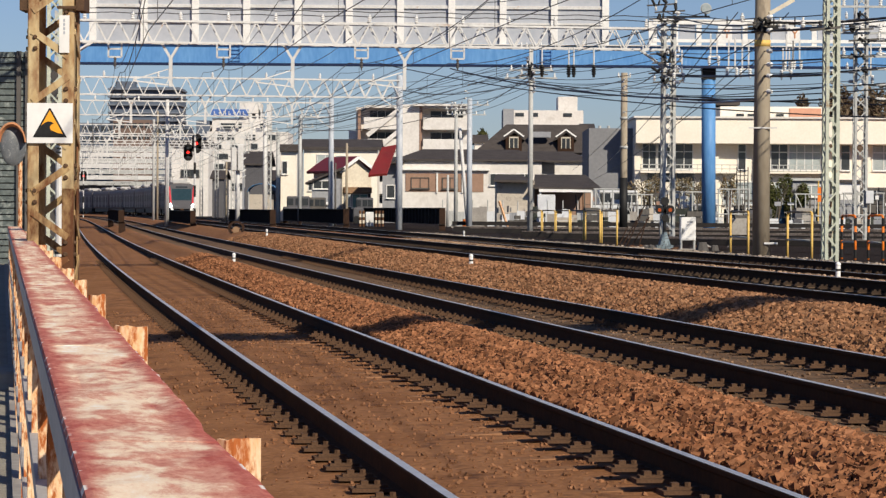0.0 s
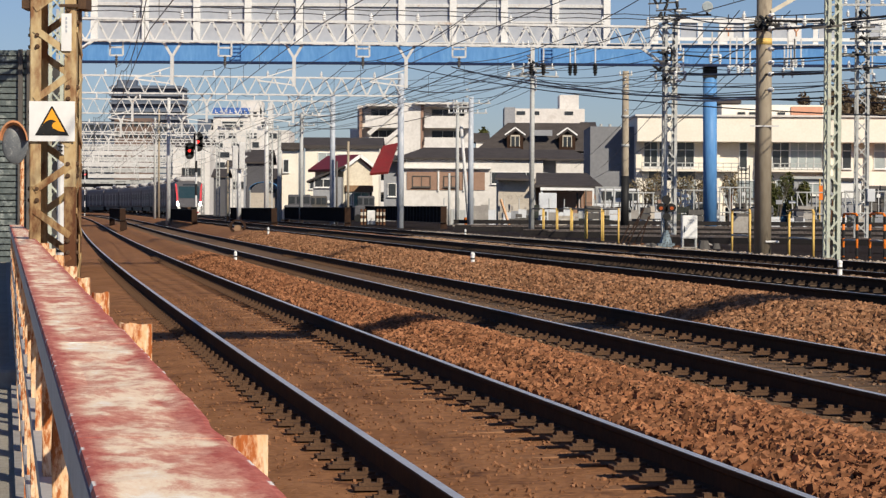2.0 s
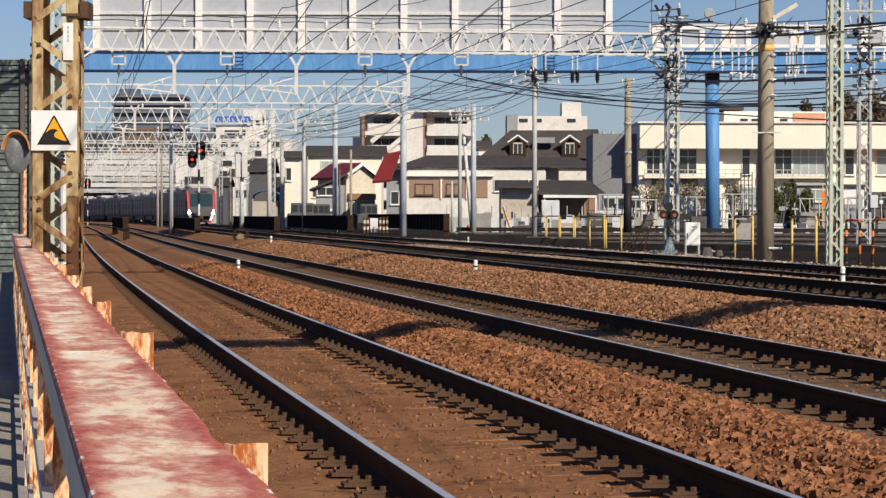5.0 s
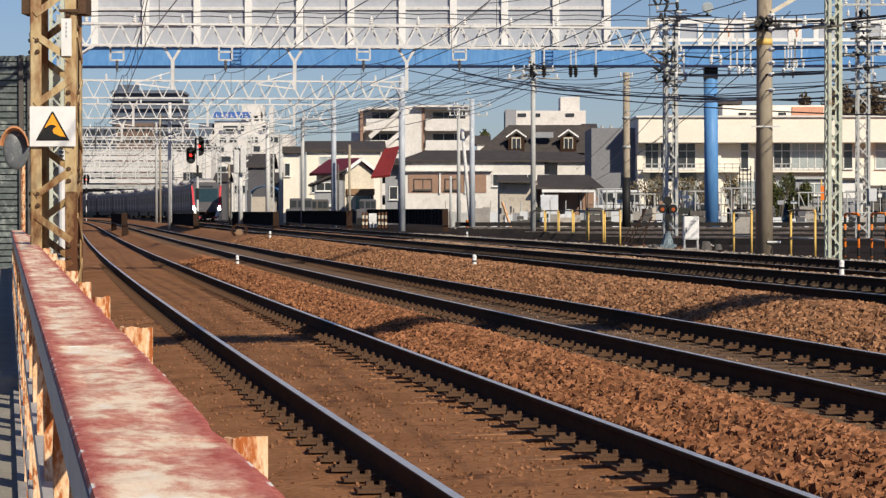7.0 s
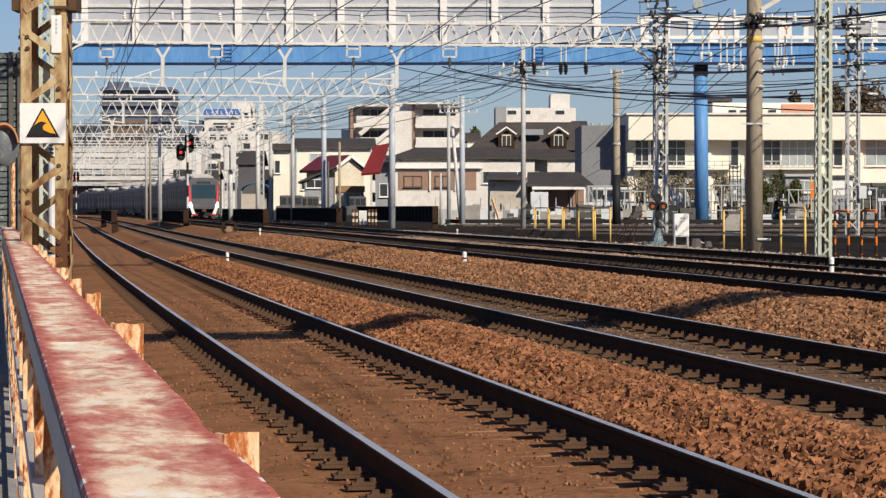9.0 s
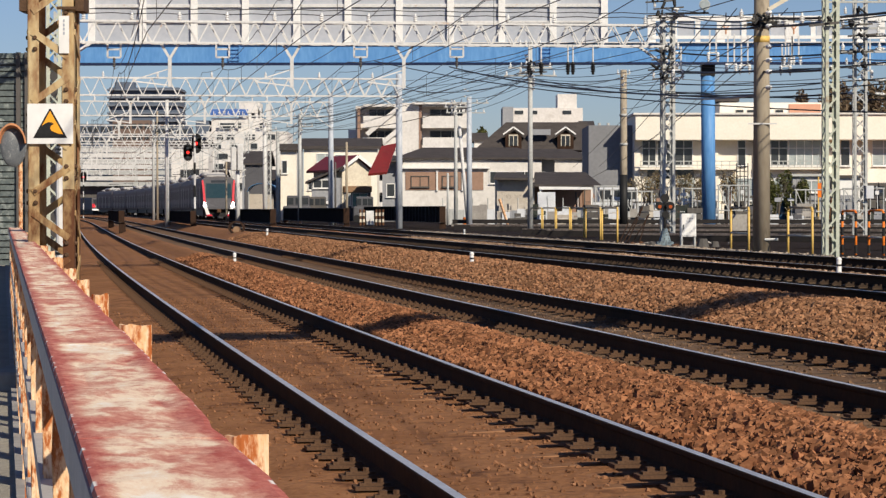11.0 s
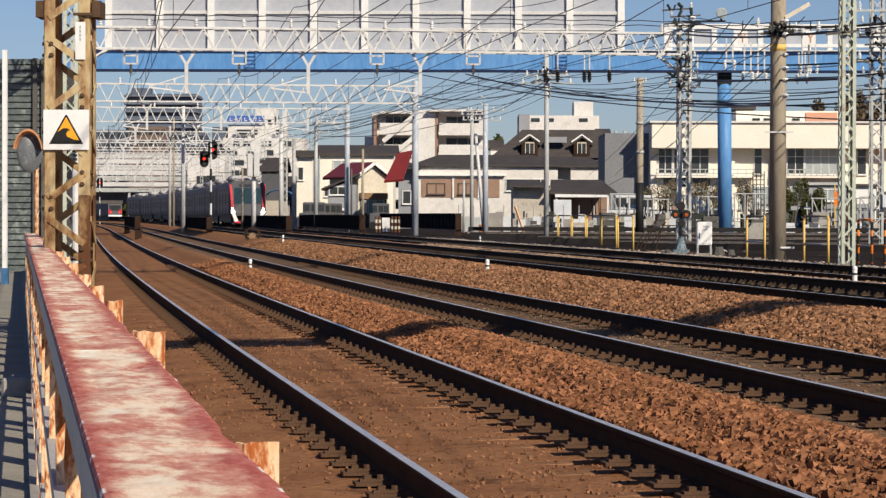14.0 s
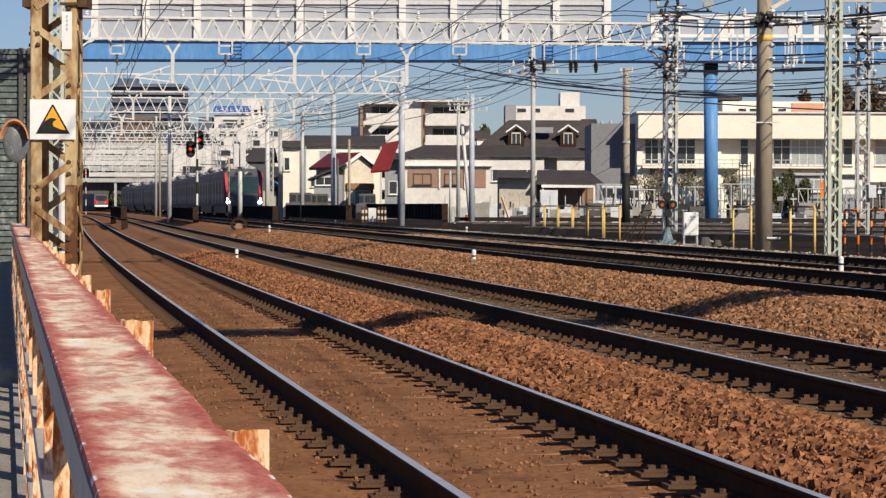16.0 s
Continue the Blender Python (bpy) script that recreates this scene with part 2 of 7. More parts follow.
M["sign_blue"] = material("blue_sign_panel", (0.06, 0.14, 0.42), (0.08, 0.17, 0.46), 1, 0.5, bump=0.0)
M["base_blue"] = material("blue_grey_paint", (0.15, 0.21, 0.25), (0.24, 0.30, 0.33), 0.12, 0.7, bump=0.2, rust=(0.05, 0.05, 0.05), rust_at=0.56)
M["dim_amber"] = material("dim_orange_lens", (0.34, 0.07, 0.01), (0.26, 0.05, 0.008), 0.2, 0.3, bump=0.0, glow=0.5)
M["netting"] = material("dark_green_netting", (0.030, 0.036, 0.032), (0.055, 0.06, 0.052), 0.5, 0.9, bump=0.5)
M["tarp"] = material("blue_tarpaulin", (0.045, 0.13, 0.28), (0.07, 0.18, 0.34), 0.4, 0.6, bump=0.5)
M["green_tarp"] = material("green_plastic_cover", (0.04, 0.28, 0.14), (0.06, 0.34, 0.18), 0.4, 0.6, bump=0.3)
M["salmon"] = material("salmon_wall_panel", (0.62, 0.33, 0.22), (0.55, 0.29, 0.20), 1, 0.9, bump=0.05)
M["leaf"] = material("winter_foliage", (0.055, 0.075, 0.025), (0.09, 0.085, 0.03), 0.5, 0.8, bump=0.2, vary=0.5)
M["pale_leaf"] = material("pale_winter_foliage", (0.26, 0.23, 0.13), (0.20, 0.13, 0.07), 0.5, 0.8, bump=0.2, vary=0.5)
M["dry_leaf"] = material("brown_winter_foliage", (0.12, 0.10, 0.06), (0.15, 0.10, 0.07), 0.5, 0.8, bump=0.2, vary=0.5)
M["bark"] = material("grey_brown_bark", (0.10, 0.085, 0.07), (0.14, 0.12, 0.10), 0.2, 0.9, bump=0.3)
M["corrugated"] = material("grey_green_corrugated_sheet", (0.085, 0.105, 0.105), (0.15, 0.175, 0.17), 0.6, 0.6, bump=0.08, rust=(0.30, 0.33, 0.31), rust_at=0.6)
M["mirror"] = material("dirty_convex_mirror", (0.15, 0.16, 0.17), (0.09, 0.10, 0.11), 0.12, 0.35, metal=0.0, bump=0.1, rust=(0.32, 0.33, 0.33), rust_at=0.63)
M["faded_orange"] = material("faded_orange_rim", (0.55, 0.22, 0.09), (0.62, 0.30, 0.15), 0.1, 0.7, bump=0.1)
M["sleeper"] = material("dusty_sleeper", (0.19, 0.09, 0.043), (0.28, 0.145, 0.075), 0.5, 0.95, bump=0.3, vary=0.15)
M["dark_sleeper"] = material("dark_brown_sleeper", (0.085, 0.054, 0.034), (0.13, 0.088, 0.056), 0.5, 0.95, bump=0.3, vary=0.25)
M["sheet_white"] = material("white_sheet_fence", (0.66, 0.68, 0.70), (0.56, 0.58, 0.61), 0.8, 0.6, bump=0.05)


def worn_cap():
    """Red paint worn through to pale primer along the middle of the cap, kept at its edges."""
    m = bpy.data.materials.new("weathered_red_paint")
    m.use_nodes = True
    n, l = m.node_tree.nodes, m.node_tree.links
    p = n["Principled BSDF"]
    co = n.new("ShaderNodeTexCoord")

    dot = n.new("ShaderNodeVectorMath")
    dot.operation = "DOT_PRODUCT"
    dot.inputs[1].default_value = (1, 0.1655, 0)
    l.new(co.outputs["Object"], dot.inputs[0])
    split, along = n.new("ShaderNodeSeparateXYZ"), n.new("ShaderNodeCombineXYZ")
    l.new(co.outputs["Object"], split.inputs[0])
    l.new(dot.outputs["Value"], along.inputs[0]), l.new(split.outputs[1], along.inputs[1])

    def noise_at(scale, detail, stretch, rough=0.6, distort=0.0):
        mp = n.new("ShaderNodeMapping")
        mp.inputs["Scale"].default_value = stretch
        l.new(along.outputs[0], mp.inputs[0])
        q = n.new("ShaderNodeTexNoise")
        q.inputs["Scale"].default_value, q.inputs["Detail"].default_value = scale, detail
        q.inputs["Roughness"].default_value, q.inputs["Distortion"].default_value = rough, distort
        l.new(mp.outputs[0], q.inputs["Vector"])
        return q.outputs[0]

    def calc(op, a, b):
        q = n.new("ShaderNodeMath")
        q.operation = op
        for i, v in enumerate((a, b)):
            if isinstance(v, (int, float)):
                q.inputs[i].default_value = v
            else:
                l.new(v, q.inputs[i])
        return q.outputs[0]

    def step(v, lo, hi, a=0.0, b=1.0):
        q = n.new("ShaderNodeMapRange")
        q.interpolation_type = "SMOOTHSTEP"
        for i, x in enumerate((lo, hi, a, b)):
            q.inputs[i + 1].default_value = x
        l.new(v, q.inputs[0])
        return q.outputs[0]

    def blend(fac, a, b):
        q = n.new("ShaderNodeMix")
        q.data_type = "RGBA"
        l.new(fac, q.inputs[0])
        for i, v in ((6, a), (7, b)):
            if isinstance(v, tuple):
                q.inputs[i].default_value = (*v, 1)
            else:
                l.new(v, q.inputs[i])
        return q.outputs[2]

    across = calc("SUBTRACT", dot.outputs["Value"], 0.154)
    edge = step(calc("ABSOLUTE", across, 0), 0.045, 0.084, 0.0, 0.14)
    wide, mid, fine = noise_at(7, 3, (1, 0.36, 1), 0.6, 0.2), noise_at(24, 8, (0.8, 0.34, 1), 0.75, 0.15), noise_at(80, 5, (0.7, 0.3, 1), 0.7)
    worn = calc("ADD", calc("ADD", calc("MULTIPLY", wide, 0.46), calc("MULTIPLY", mid, 0.46)), calc("MULTIPLY", fine, 0.14))
    worn = calc("SUBTRACT", worn, edge)
    red = blend(step(fine, 0.35, 0.68), (0.43, 0.095, 0.072), (0.60, 0.21, 0.155))
    pink = blend(step(worn, 0.41, 0.51), red, (0.66, 0.32, 0.23))
    pale = blend(step(worn, 0.485, 0.575), pink, (0.90, 0.72, 0.53))
    white = blend(step(worn, 0.565, 0.65), pale, (0.97, 0.90, 0.80))
    spots = noise_at(55, 5, (0.7, 0.3, 1), 0.7, 0.8)
    brown = blend(step(spots, 0.62, 0.70, 0.0, 0.65), white, (0.36, 0.13, 0.07))
    chips = calc("MULTIPLY", step(calc("ABSOLUTE", across, 0), 0.0745, 0.078), step(noise_at(14, 3, (1, 1, 1)), 0.56, 0.60))
    l.new(blend(chips, brown, (0.86, 0.80, 0.74)), p.inputs["Base Color"])
    p.inputs["Roughness"].default_value = 0.78
    p.inputs["Specular IOR Level"].default_value = 0.2
    bp = n.new("ShaderNodeBump")
    bp.inputs["Strength"].default_value, bp.inputs["Distance"].default_value = 0.35, 0.004
    l.new(calc("ADD", worn, calc("MULTIPLY", spots, 0.3)), bp.inputs["Height"])
    l.new(bp.outputs[0], p.inputs["Normal"])
    return m


M["red_cap"] = worn_cap()


# ---- mesh helpers ----
def box(bm, c, s, rz=0.0, m=None):
    """A box of size s round c, turned by rz degrees."""
    k = pose(*c, 0, 0, rz) @ Matrix.Diagonal((s[0], s[1], s[2], 1))
    bmesh.ops.create_cube(bm, size=1, matrix=(m @ k) if m else k)


def bar(bm, p, q, w, h=None, up=(0, 0, 1)):
    """A square bar from p to q."""
    p, q = Vector(p), Vector(q)
    d = q - p
    ln = d.length
    if ln < 1e-6:
        return
    z = d / ln
    u = Vector(up)
    x = u.cross(z)
    if x.length < 1e-3:
        x = Vector((1, 0, 0)).cross(z)
        if x.length < 1e-3:
            x = Vector((0, 1, 0)).cross(z)
    x.normalize()
    y = z.cross(x)
    k = Matrix(((x.x, y.x, z.x), (x.y, y.y, z.y), (x.z, y.z, z.z))).to_4x4()
    k = Matrix.Translation((p + q) / 2) @ k @ Matrix.Diagonal((w, h or w, ln, 1))
    bmesh.ops.create_cube(bm, size=1, matrix=k)


def rod(bm, p, q, r, r2=None, n=8):
    """A round rod from p to q."""
    p, q = Vector(p), Vector(q)
    d = q - p
    k = Matrix.Translation((p + q) / 2) @ d.to_track_quat("Z", "Y").to_matrix().to_4x4()
    bmesh.ops.create_cone(bm, cap_ends=True, segments=n, radius1=r, radius2=r if r2 is None else r2, depth=d.length, matrix=k)


def finish(name, bm, mat, bevel=0.0, smooth=False):
    if bevel:
        bmesh.ops.bevel(bm, geom=list(bm.edges), offset=bevel, segments=1, affect="EDGES")
    bmesh.ops.recalc_face_normals(bm, faces=bm.faces)
    me = bpy.data.meshes.new(name)
    bm.to_mesh(me)
    bm.free()
    if smooth:
        for f in me.polygons:
            f.use_smooth = True
    me.materials.append(mat)
    return me


def part(name, bm, mat, parent=None, label="", bevel=0.0, smooth=False):
    ob = new(name, finish(name, bm, mat, bevel, smooth))
    ob.parent = parent
    return tagged(ob, label)


def thing(name, at, label, category, group="", rz=0.0, kind=""):
    ob = new(name)
    ob.empty_display_size = 0.2
    ob.matrix_basis = pose(*at, 0, 0, rz)
    return tagged(ob, label, category, group, kind)


# ---- the line of the railway: one gentle S curve that all the tracks follow ----
YS = np.arange(-60.0, 4000.0, 1.0)
TH = np.where(YS < 520, -0.1624 + 0.0002514 * np.clip(YS, -60, 520) - 0.7165e-6 * np.clip(YS, -60, 520) ** 2, -0.2254)
XS = np.concatenate([[0], np.cumsum(np.tan((TH[1:] + TH[:-1]) / 2))])
XS += 2.863 - np.interp(0.0, YS, XS)
# past 360 m the line bends further to the west
FAR = np.clip(YS - 360.0, 0, 120)
XS -= 0.0005 * FAR ** 2 + np.where(YS > 480, (YS - 480) * 0.12, 0)
TH = TH - 0.001 * FAR


def cx(y):
    return float(np.interp(y, YS, XS))


def heading(y):
    """Degrees of turn about z of the railway at y."""
    return -math.degrees(float(np.interp(y, YS, TH)))


def line_x(k, y):
    """x of the centre of track k at y."""
    return cx(y) + TRACKS[k][0]


# tracks: offset from the first, height of the lower and the higher rail
TRACKS = [(0.0, -0.03, 0.03), (3.66, 0.11, 0.12), (8.1, 0.33, 0.40), (11.63, 0.34, 0.40)]
PROFILE = [(-60, -0.05), (-2.3, -0.05), (-1.9, -0.25), (-1.3, -0.20), (1.1, -0.17), (1.5, -0.12), (1.75, -0.02), (2.02, 0.0), (2.36, -0.075), (4.85, -0.07), (5.2, 0.06),
           (5.9, 0.24), (6.5, 0.25), (6.9, 0.17), (9.2, 0.19), (9.7, 0.27), (10.2, 0.26), (10.6, 0.19), (13.1, 0.19), (15, 0.2), (60, 0.2)]


def ground_z(d):
    return float(np.interp(d, [p[0] for p in PROFILE], [p[1] for p in PROFILE]))


def ground():
    ys = [-60, -30, -10, 0] + list(np.arange(4, 60, 0.5)) + list(np.arange(60, 200, 2.5)) + list(range(200, 600, 20)) + [700, 900, 1300, 2000, 3900]
    ds = [-2500, -600, -200, -60, -20, -6, -3] + list(np.arange(-2.4, 14, 0.14)) + [16, 20, 30, 60, 200, 600, 2500]
    vs, fs = [], []
    for y in ys:
        c = cx(y)
        for d in ds:
            z = ground_z(d)
            if -1.6 < d < 14 and 3 < y < 200:
                z += 0.045 * (noise.noise((d * 1.1, y * 0.45, 0)) if abs(d % 3.9 - 1.9) < 0.8 else 0.2 * noise.noise((d * 3, y * 2, 0)))
            if -1.6 < d < 13.6:
                z += 0.06 * min(1.0, max(0.0, (y - 45) / 45))
            vs.append((c + d, y, z))
    w = len(ds)
    for i in range(len(ys) - 1):
        for j in range(w - 1):
            fs.append((i * w + j, i * w + j + 1, (i + 1) * w + j + 1, (i + 1) * w + j))
    me = bpy.data.meshes.new("ground")
    me.from_pydata(vs, [], fs)
    for f in me.polygons:
        f.use_smooth = True
    for q in ("dirt", "grey_bed", "dark_bed", "yard_bed"):
        me.materials.append(M[q])
    for i, f in enumerate(me.polygons):
        j = i % (w - 1)
        d = (ds[j] + ds[j + 1]) / 2
        f.material_index = 1 if 2.34 < d < 4.92 else (2 if 6.95 < d < 9.2 or 10.6 < d < 13.1 else (3 if 14.6 < d < 70 else 0))
    tagged(new("ground", me), "brown dusty track bed and yard ground", "ground", kind="structure")


ground()

RAIL = [(-0.064, 0), (0.064, 0), (0.064, 0.012), (0.012, 0.03), (0.009, 0.11), (0.032, 0.125), (0.0325, 0.146), (0.029, 0.150), (0.026, 0.153), (-0.027, 0.153), (-0.029, 0.150), (-0.0325, 0.146),
        (-0.032, 0.125), (-0.009, 0.11), (-0.012, 0.03), (-0.064, 0.012)]


def rail(k, off, top, y0, y1, name):
    ys = list(np.arange(y0, min(y1, 70), 1.0)) + list(np.arange(max(y0, 70), y1 + 1, 5.0))
    n = len(RAIL)
    vs, fs, mi = [], [], []
    for y in ys:
        a = float(np.interp(y, YS, TH))
        for u, v in RAIL:
            vs.append((line_x(k, y) + off + u / math.cos(a), y, top - 0.153 + v))
    for i in range(len(ys) - 1):
        for j in range(n):
            fs.append((i * n + j, i * n + (j + 1) % n, (i + 1) * n + (j + 1) % n, (i + 1) * n + j))
            mi.append(1 if j == 8 else 0)
    fs += [tuple(range(n)), tuple(range((len(ys) - 1) * n, len(ys) * n))]
    mi += [0, 0]
    me = bpy.data.meshes.new(name)
    me.from_pydata(vs, [], fs)
    me.materials.append(M["rail"])
    me.materials.append(M["rail_top"])
    for f, i in zip(me.polygons, mi):
        f.material_index = i
    bm = bmesh.new()
    bm.from_mesh(me)
    bmesh.ops.recalc_face_normals(bm, faces=bm.faces)
    bm.to_mesh(me)
    bm.free()
    return new(name, me)


def sleeper_mesh(mat):
    b = bmesh.new()
    box(b, (0, 0, 0), (2.3, 0.21, 0.1))
    return finish("sleeper", b, mat, bevel=0.015)


def clip_mesh(mat):
    """A rail clip on its base plate, beside the rail's foot."""
    b = bmesh.new()
    box(b, (-0.16, 0, 0.002), (0.22, 0.16, 0.02))
    box(b, (-0.155, 0.0, 0.018), (0.17, 0.06, 0.02))
    box(b, (-0.195, 0, 0.032), (0.04, 0.052, 0.036))
    rod(b, (-0.125, 0, 0.02), (-0.125, 0, 0.05), 0.018, n=6)
    return finish("clip", b, mat)


SLEEPER, DARK_SLEEPER, CLIP = sleeper_mesh(M["sleeper"]), sleeper_mesh(M["dark_sleeper"]), clip_mesh(M["clip"])
DARK_CLIP = clip_mesh(M["dark_clip"])


def tracks():
    for k, (d, lo, hi) in enumerate(TRACKS):
        t = thing("track", (0, 0, 0), "dark steel rails on clips and half-buried sleepers in brown ballast", "railway track", "parallel railway tracks", kind="structure")
        for side, top in ((-0.76, lo), (0.76, hi)):
            r = rail(k, side, top, -5, 515, "rail")
            r.parent = t
            y0, y1 = ((9, 75) if k < 2 else (24, 115))
            for i in range(int((y1 - y0) / 0.6)):
                y = y0 + 0.6 * i + 0.25 * (k % 2)
                c = new("clip", CLIP if k < 2 else DARK_CLIP)
                c.parent = r
                c.matrix_basis = pose(line_x(k, y) + side, y, top - (0.145 if k == 0 else 0.155), 0, 0, heading(y))
        y0, y1 = ((9, 60) if k < 2 else (26, 60))
        for i in range(int((y1 - y0) / 0.6)):
            y = y0 + 0.6 * i + 0.25 * (k % 2)
            s = new("sleeper", SLEEPER if k < 1 else DARK_SLEEPER)
            s.parent = t
            s.matrix_basis = pose(line_x(k, y), y, (lo + hi) / 2 - 0.153 - 0.080 - 0.012 * random.random(), 0, -math.degrees((hi - lo) / 1.5), heading(y))


tracks()


def blocks(name, mat, pts, label, category, smallest=0.02, biggest=0.05):
    """Many broken stones in one mesh."""
    cube = np.array([(-1, -1, -1), (1, -1, -1), (1, 1, -1), (-1, 1, -1), (-0.7, -0.7, 1), (0.8, -0.6, 1), (0.6, 0.8, 1), (-0.8, 0.6, 1)], float)
    quads = np.array([(3, 2, 1, 0), (4, 5, 6, 7), (0, 1, 5, 4), (1, 2, 6, 5), (2, 3, 7, 6), (3, 0, 4, 7)])
    rng = np.random.default_rng(7)
    n = len(pts)
    size = rng.uniform(smallest, biggest, (n, 1, 1)) * rng.uniform(0.6, 1.15, (n, 1, 3))
    v = cube[None] * rng.uniform(0.78, 1.12, (n, 8, 3)) * size
    for ax in range(3):
        a = rng.uniform(0, 6.283, n)
        c, s = np.cos(a)[:, None], np.sin(a)[:, None]
        i, j = (ax + 1) % 3, (ax + 2) % 3
        vi, vj = v[:, :, i] * c - v[:, :, j] * s, v[:, :, i] * s + v[:, :, j] * c
        v[:, :, i], v[:, :, j] = vi, vj
    v += np.array(pts)[:, None, :]
    f = (quads[None] + 8 * np.arange(n)[:, None, None]).reshape(-1, 4)
    me = bpy.data.meshes.new(name)
    me.from_pydata(v.reshape(-1, 3).tolist(), [], f.tolist())
    me.materials.append(mat)
    tagged(new(name, me), label, category, kind="stuff")


def ballast():
    rng = random.Random(5)
    # the loose heaps between the tracks, thick near by and thinner further off
    heaps = (("stone", "reddish brown crushed ballast stones heaped between the first two tracks", ((1.25, 2.34, 10, 20, 15500), (1.25, 2.34, 20, 36, 17500), (1.25, 2.34, 36, 75, 12000))),
             ("tan_stone", "tan-brown crushed ballast stones heaped between the middle tracks", ((4.92, 6.95, 18, 32, 18500), (4.92, 6.95, 32, 60, 20500), (4.92, 6.95, 60, 110, 12000))),
             ("dusty_stone", "dusty pale brown ballast stones between the outer tracks", ((9.2, 10.75, 28, 90, 11000),)))
    for mat, label, spans in heaps:
        pts = []
        for d0, d1, ya, yb, n in spans:
            for _ in range(n):
                y = ya + (yb - ya) * rng.random() ** 1.15
                d = rng.uniform(d0, d1)
                z = ground_z(d)
                pts.append((cx(y) + d, y, z + 0.004 + 0.032 * rng.random() + 0.06 * min(1.0, max(0.0, (y - 45) / 45))))
        blocks("ballast", M[mat], pts, label, "ballast", 0.014, 0.036)
    pts = []
    for d0, d1, ya, yb, n in ((-0.68, 0.68, 10, 45, 3200), (-1.7, -0.95, 10, 40, 900), (0.85, 1.2, 10, 45, 1500)):
        for _ in range(n):
            y = ya + (yb - ya) * rng.random() ** 1.2
            d = rng.uniform(d0, d1)
            pts.append((cx(y) + d, y, ground_z(d) + 0.004))
    blocks("loose_stones", M["gravel"], pts, "scattered small brown stones trodden into the track bed", "stones", 0.004, 0.015)
    pts = []
    for d0, d1, ya, yb, n in ((3.0, 4.35, 18, 60, 2400), (2.44, 2.75, 14, 60, 1300), (4.6, 4.9, 18, 60, 1300)):
        for _ in range(n):
            y = ya + (yb - ya) * rng.random() ** 1.2
            d = rng.uniform(d0, d1)
            pts.append((cx(y) + d, y, ground_z(d) + 0.004))
    blocks("small_stones", M["grey_stone"], pts, "scattered grey-brown stones on the dusty bed of the middle tracks", "stones", 0.005, 0.016)
    pts = []
    for _ in range(9000):
        y, d = 38 + 90 * rng.random() ** 1.1, rng.uniform(13.0, 15.4)
        pts.append((cx(y) + d, y, ground_z(d) + 0.01 + 0.03 * rng.random()))
    blocks("pale_ballast", M["pale_stone"], pts, "pale grey ballast stones beside the outermost track", "ballast", 0.012, 0.042)


ballast()


# ---- pavement and fence beside the railway ----
def fx(y):
    """x of the middle of the fence."""
    return 0.154 - 0.1655 * y


def strip(name, d0, d1, y0, y1, z0, z1, mat, label, category, step=2.0):
    """A long slab along the fence, between two offsets from it."""
    vs, fs = [], []
    ys = list(np.arange(y0, y1 + 0.01, step))
    for y in ys:
        vs += [(fx(y) + d0, y, z1), (fx(y) + d1, y, z1), (fx(y) + d1, y, z0), (fx(y) + d0, y, z0)]
    for i in range(len(ys) - 1):
        for j in range(4):
            fs.append((4 * i + j, 4 * i + (j + 1) % 4, 4 * i + 4 + (j + 1) % 4, 4 * i + 4 + j))
    fs += [(0, 1, 2, 3), tuple(4 * len(ys) - 4 + j for j in (3, 2, 1, 0))]
    me = bpy.data.meshes.new(name)
    me.from_pydata(vs, [], fs)
    bm = bmesh.new()
    bm.from_mesh(me)
    bmesh.ops.recalc_face_normals(bm, faces=bm.faces)
    bm.to_mesh(me)
    bm.free()
    me.materials.append(mat)
    return tagged(new(name, me), label, category, kind="structure")


strip("pavement", -14, -0.10, -30, 64, -0.4, 0.02, M["asphalt"], "worn grey asphalt lane beside the railway fence", "pavement")
strip("retaining_wall", 0.06, 0.24, 18.6, 62, 0.0, 0.50, M["concrete"], "pale concrete retaining wall beside the fence", "wall")
strip("retaining_kerb", -0.10, 0.42, -6, 60, -0.4, 0.06, M["concrete"], "low concrete kerb under the railway fence", "kerb")


def bent(y, u):
    """How far the cap's edge over the track is knocked out of line, as a share of its half width."""
    return (0.10 * noise.noise((y * 1.9, 3.0, 0)) + 0.05 * noise.noise((y * 7.0, 8.0, 0)) - 0.02) if u > 0.07 else 0.0


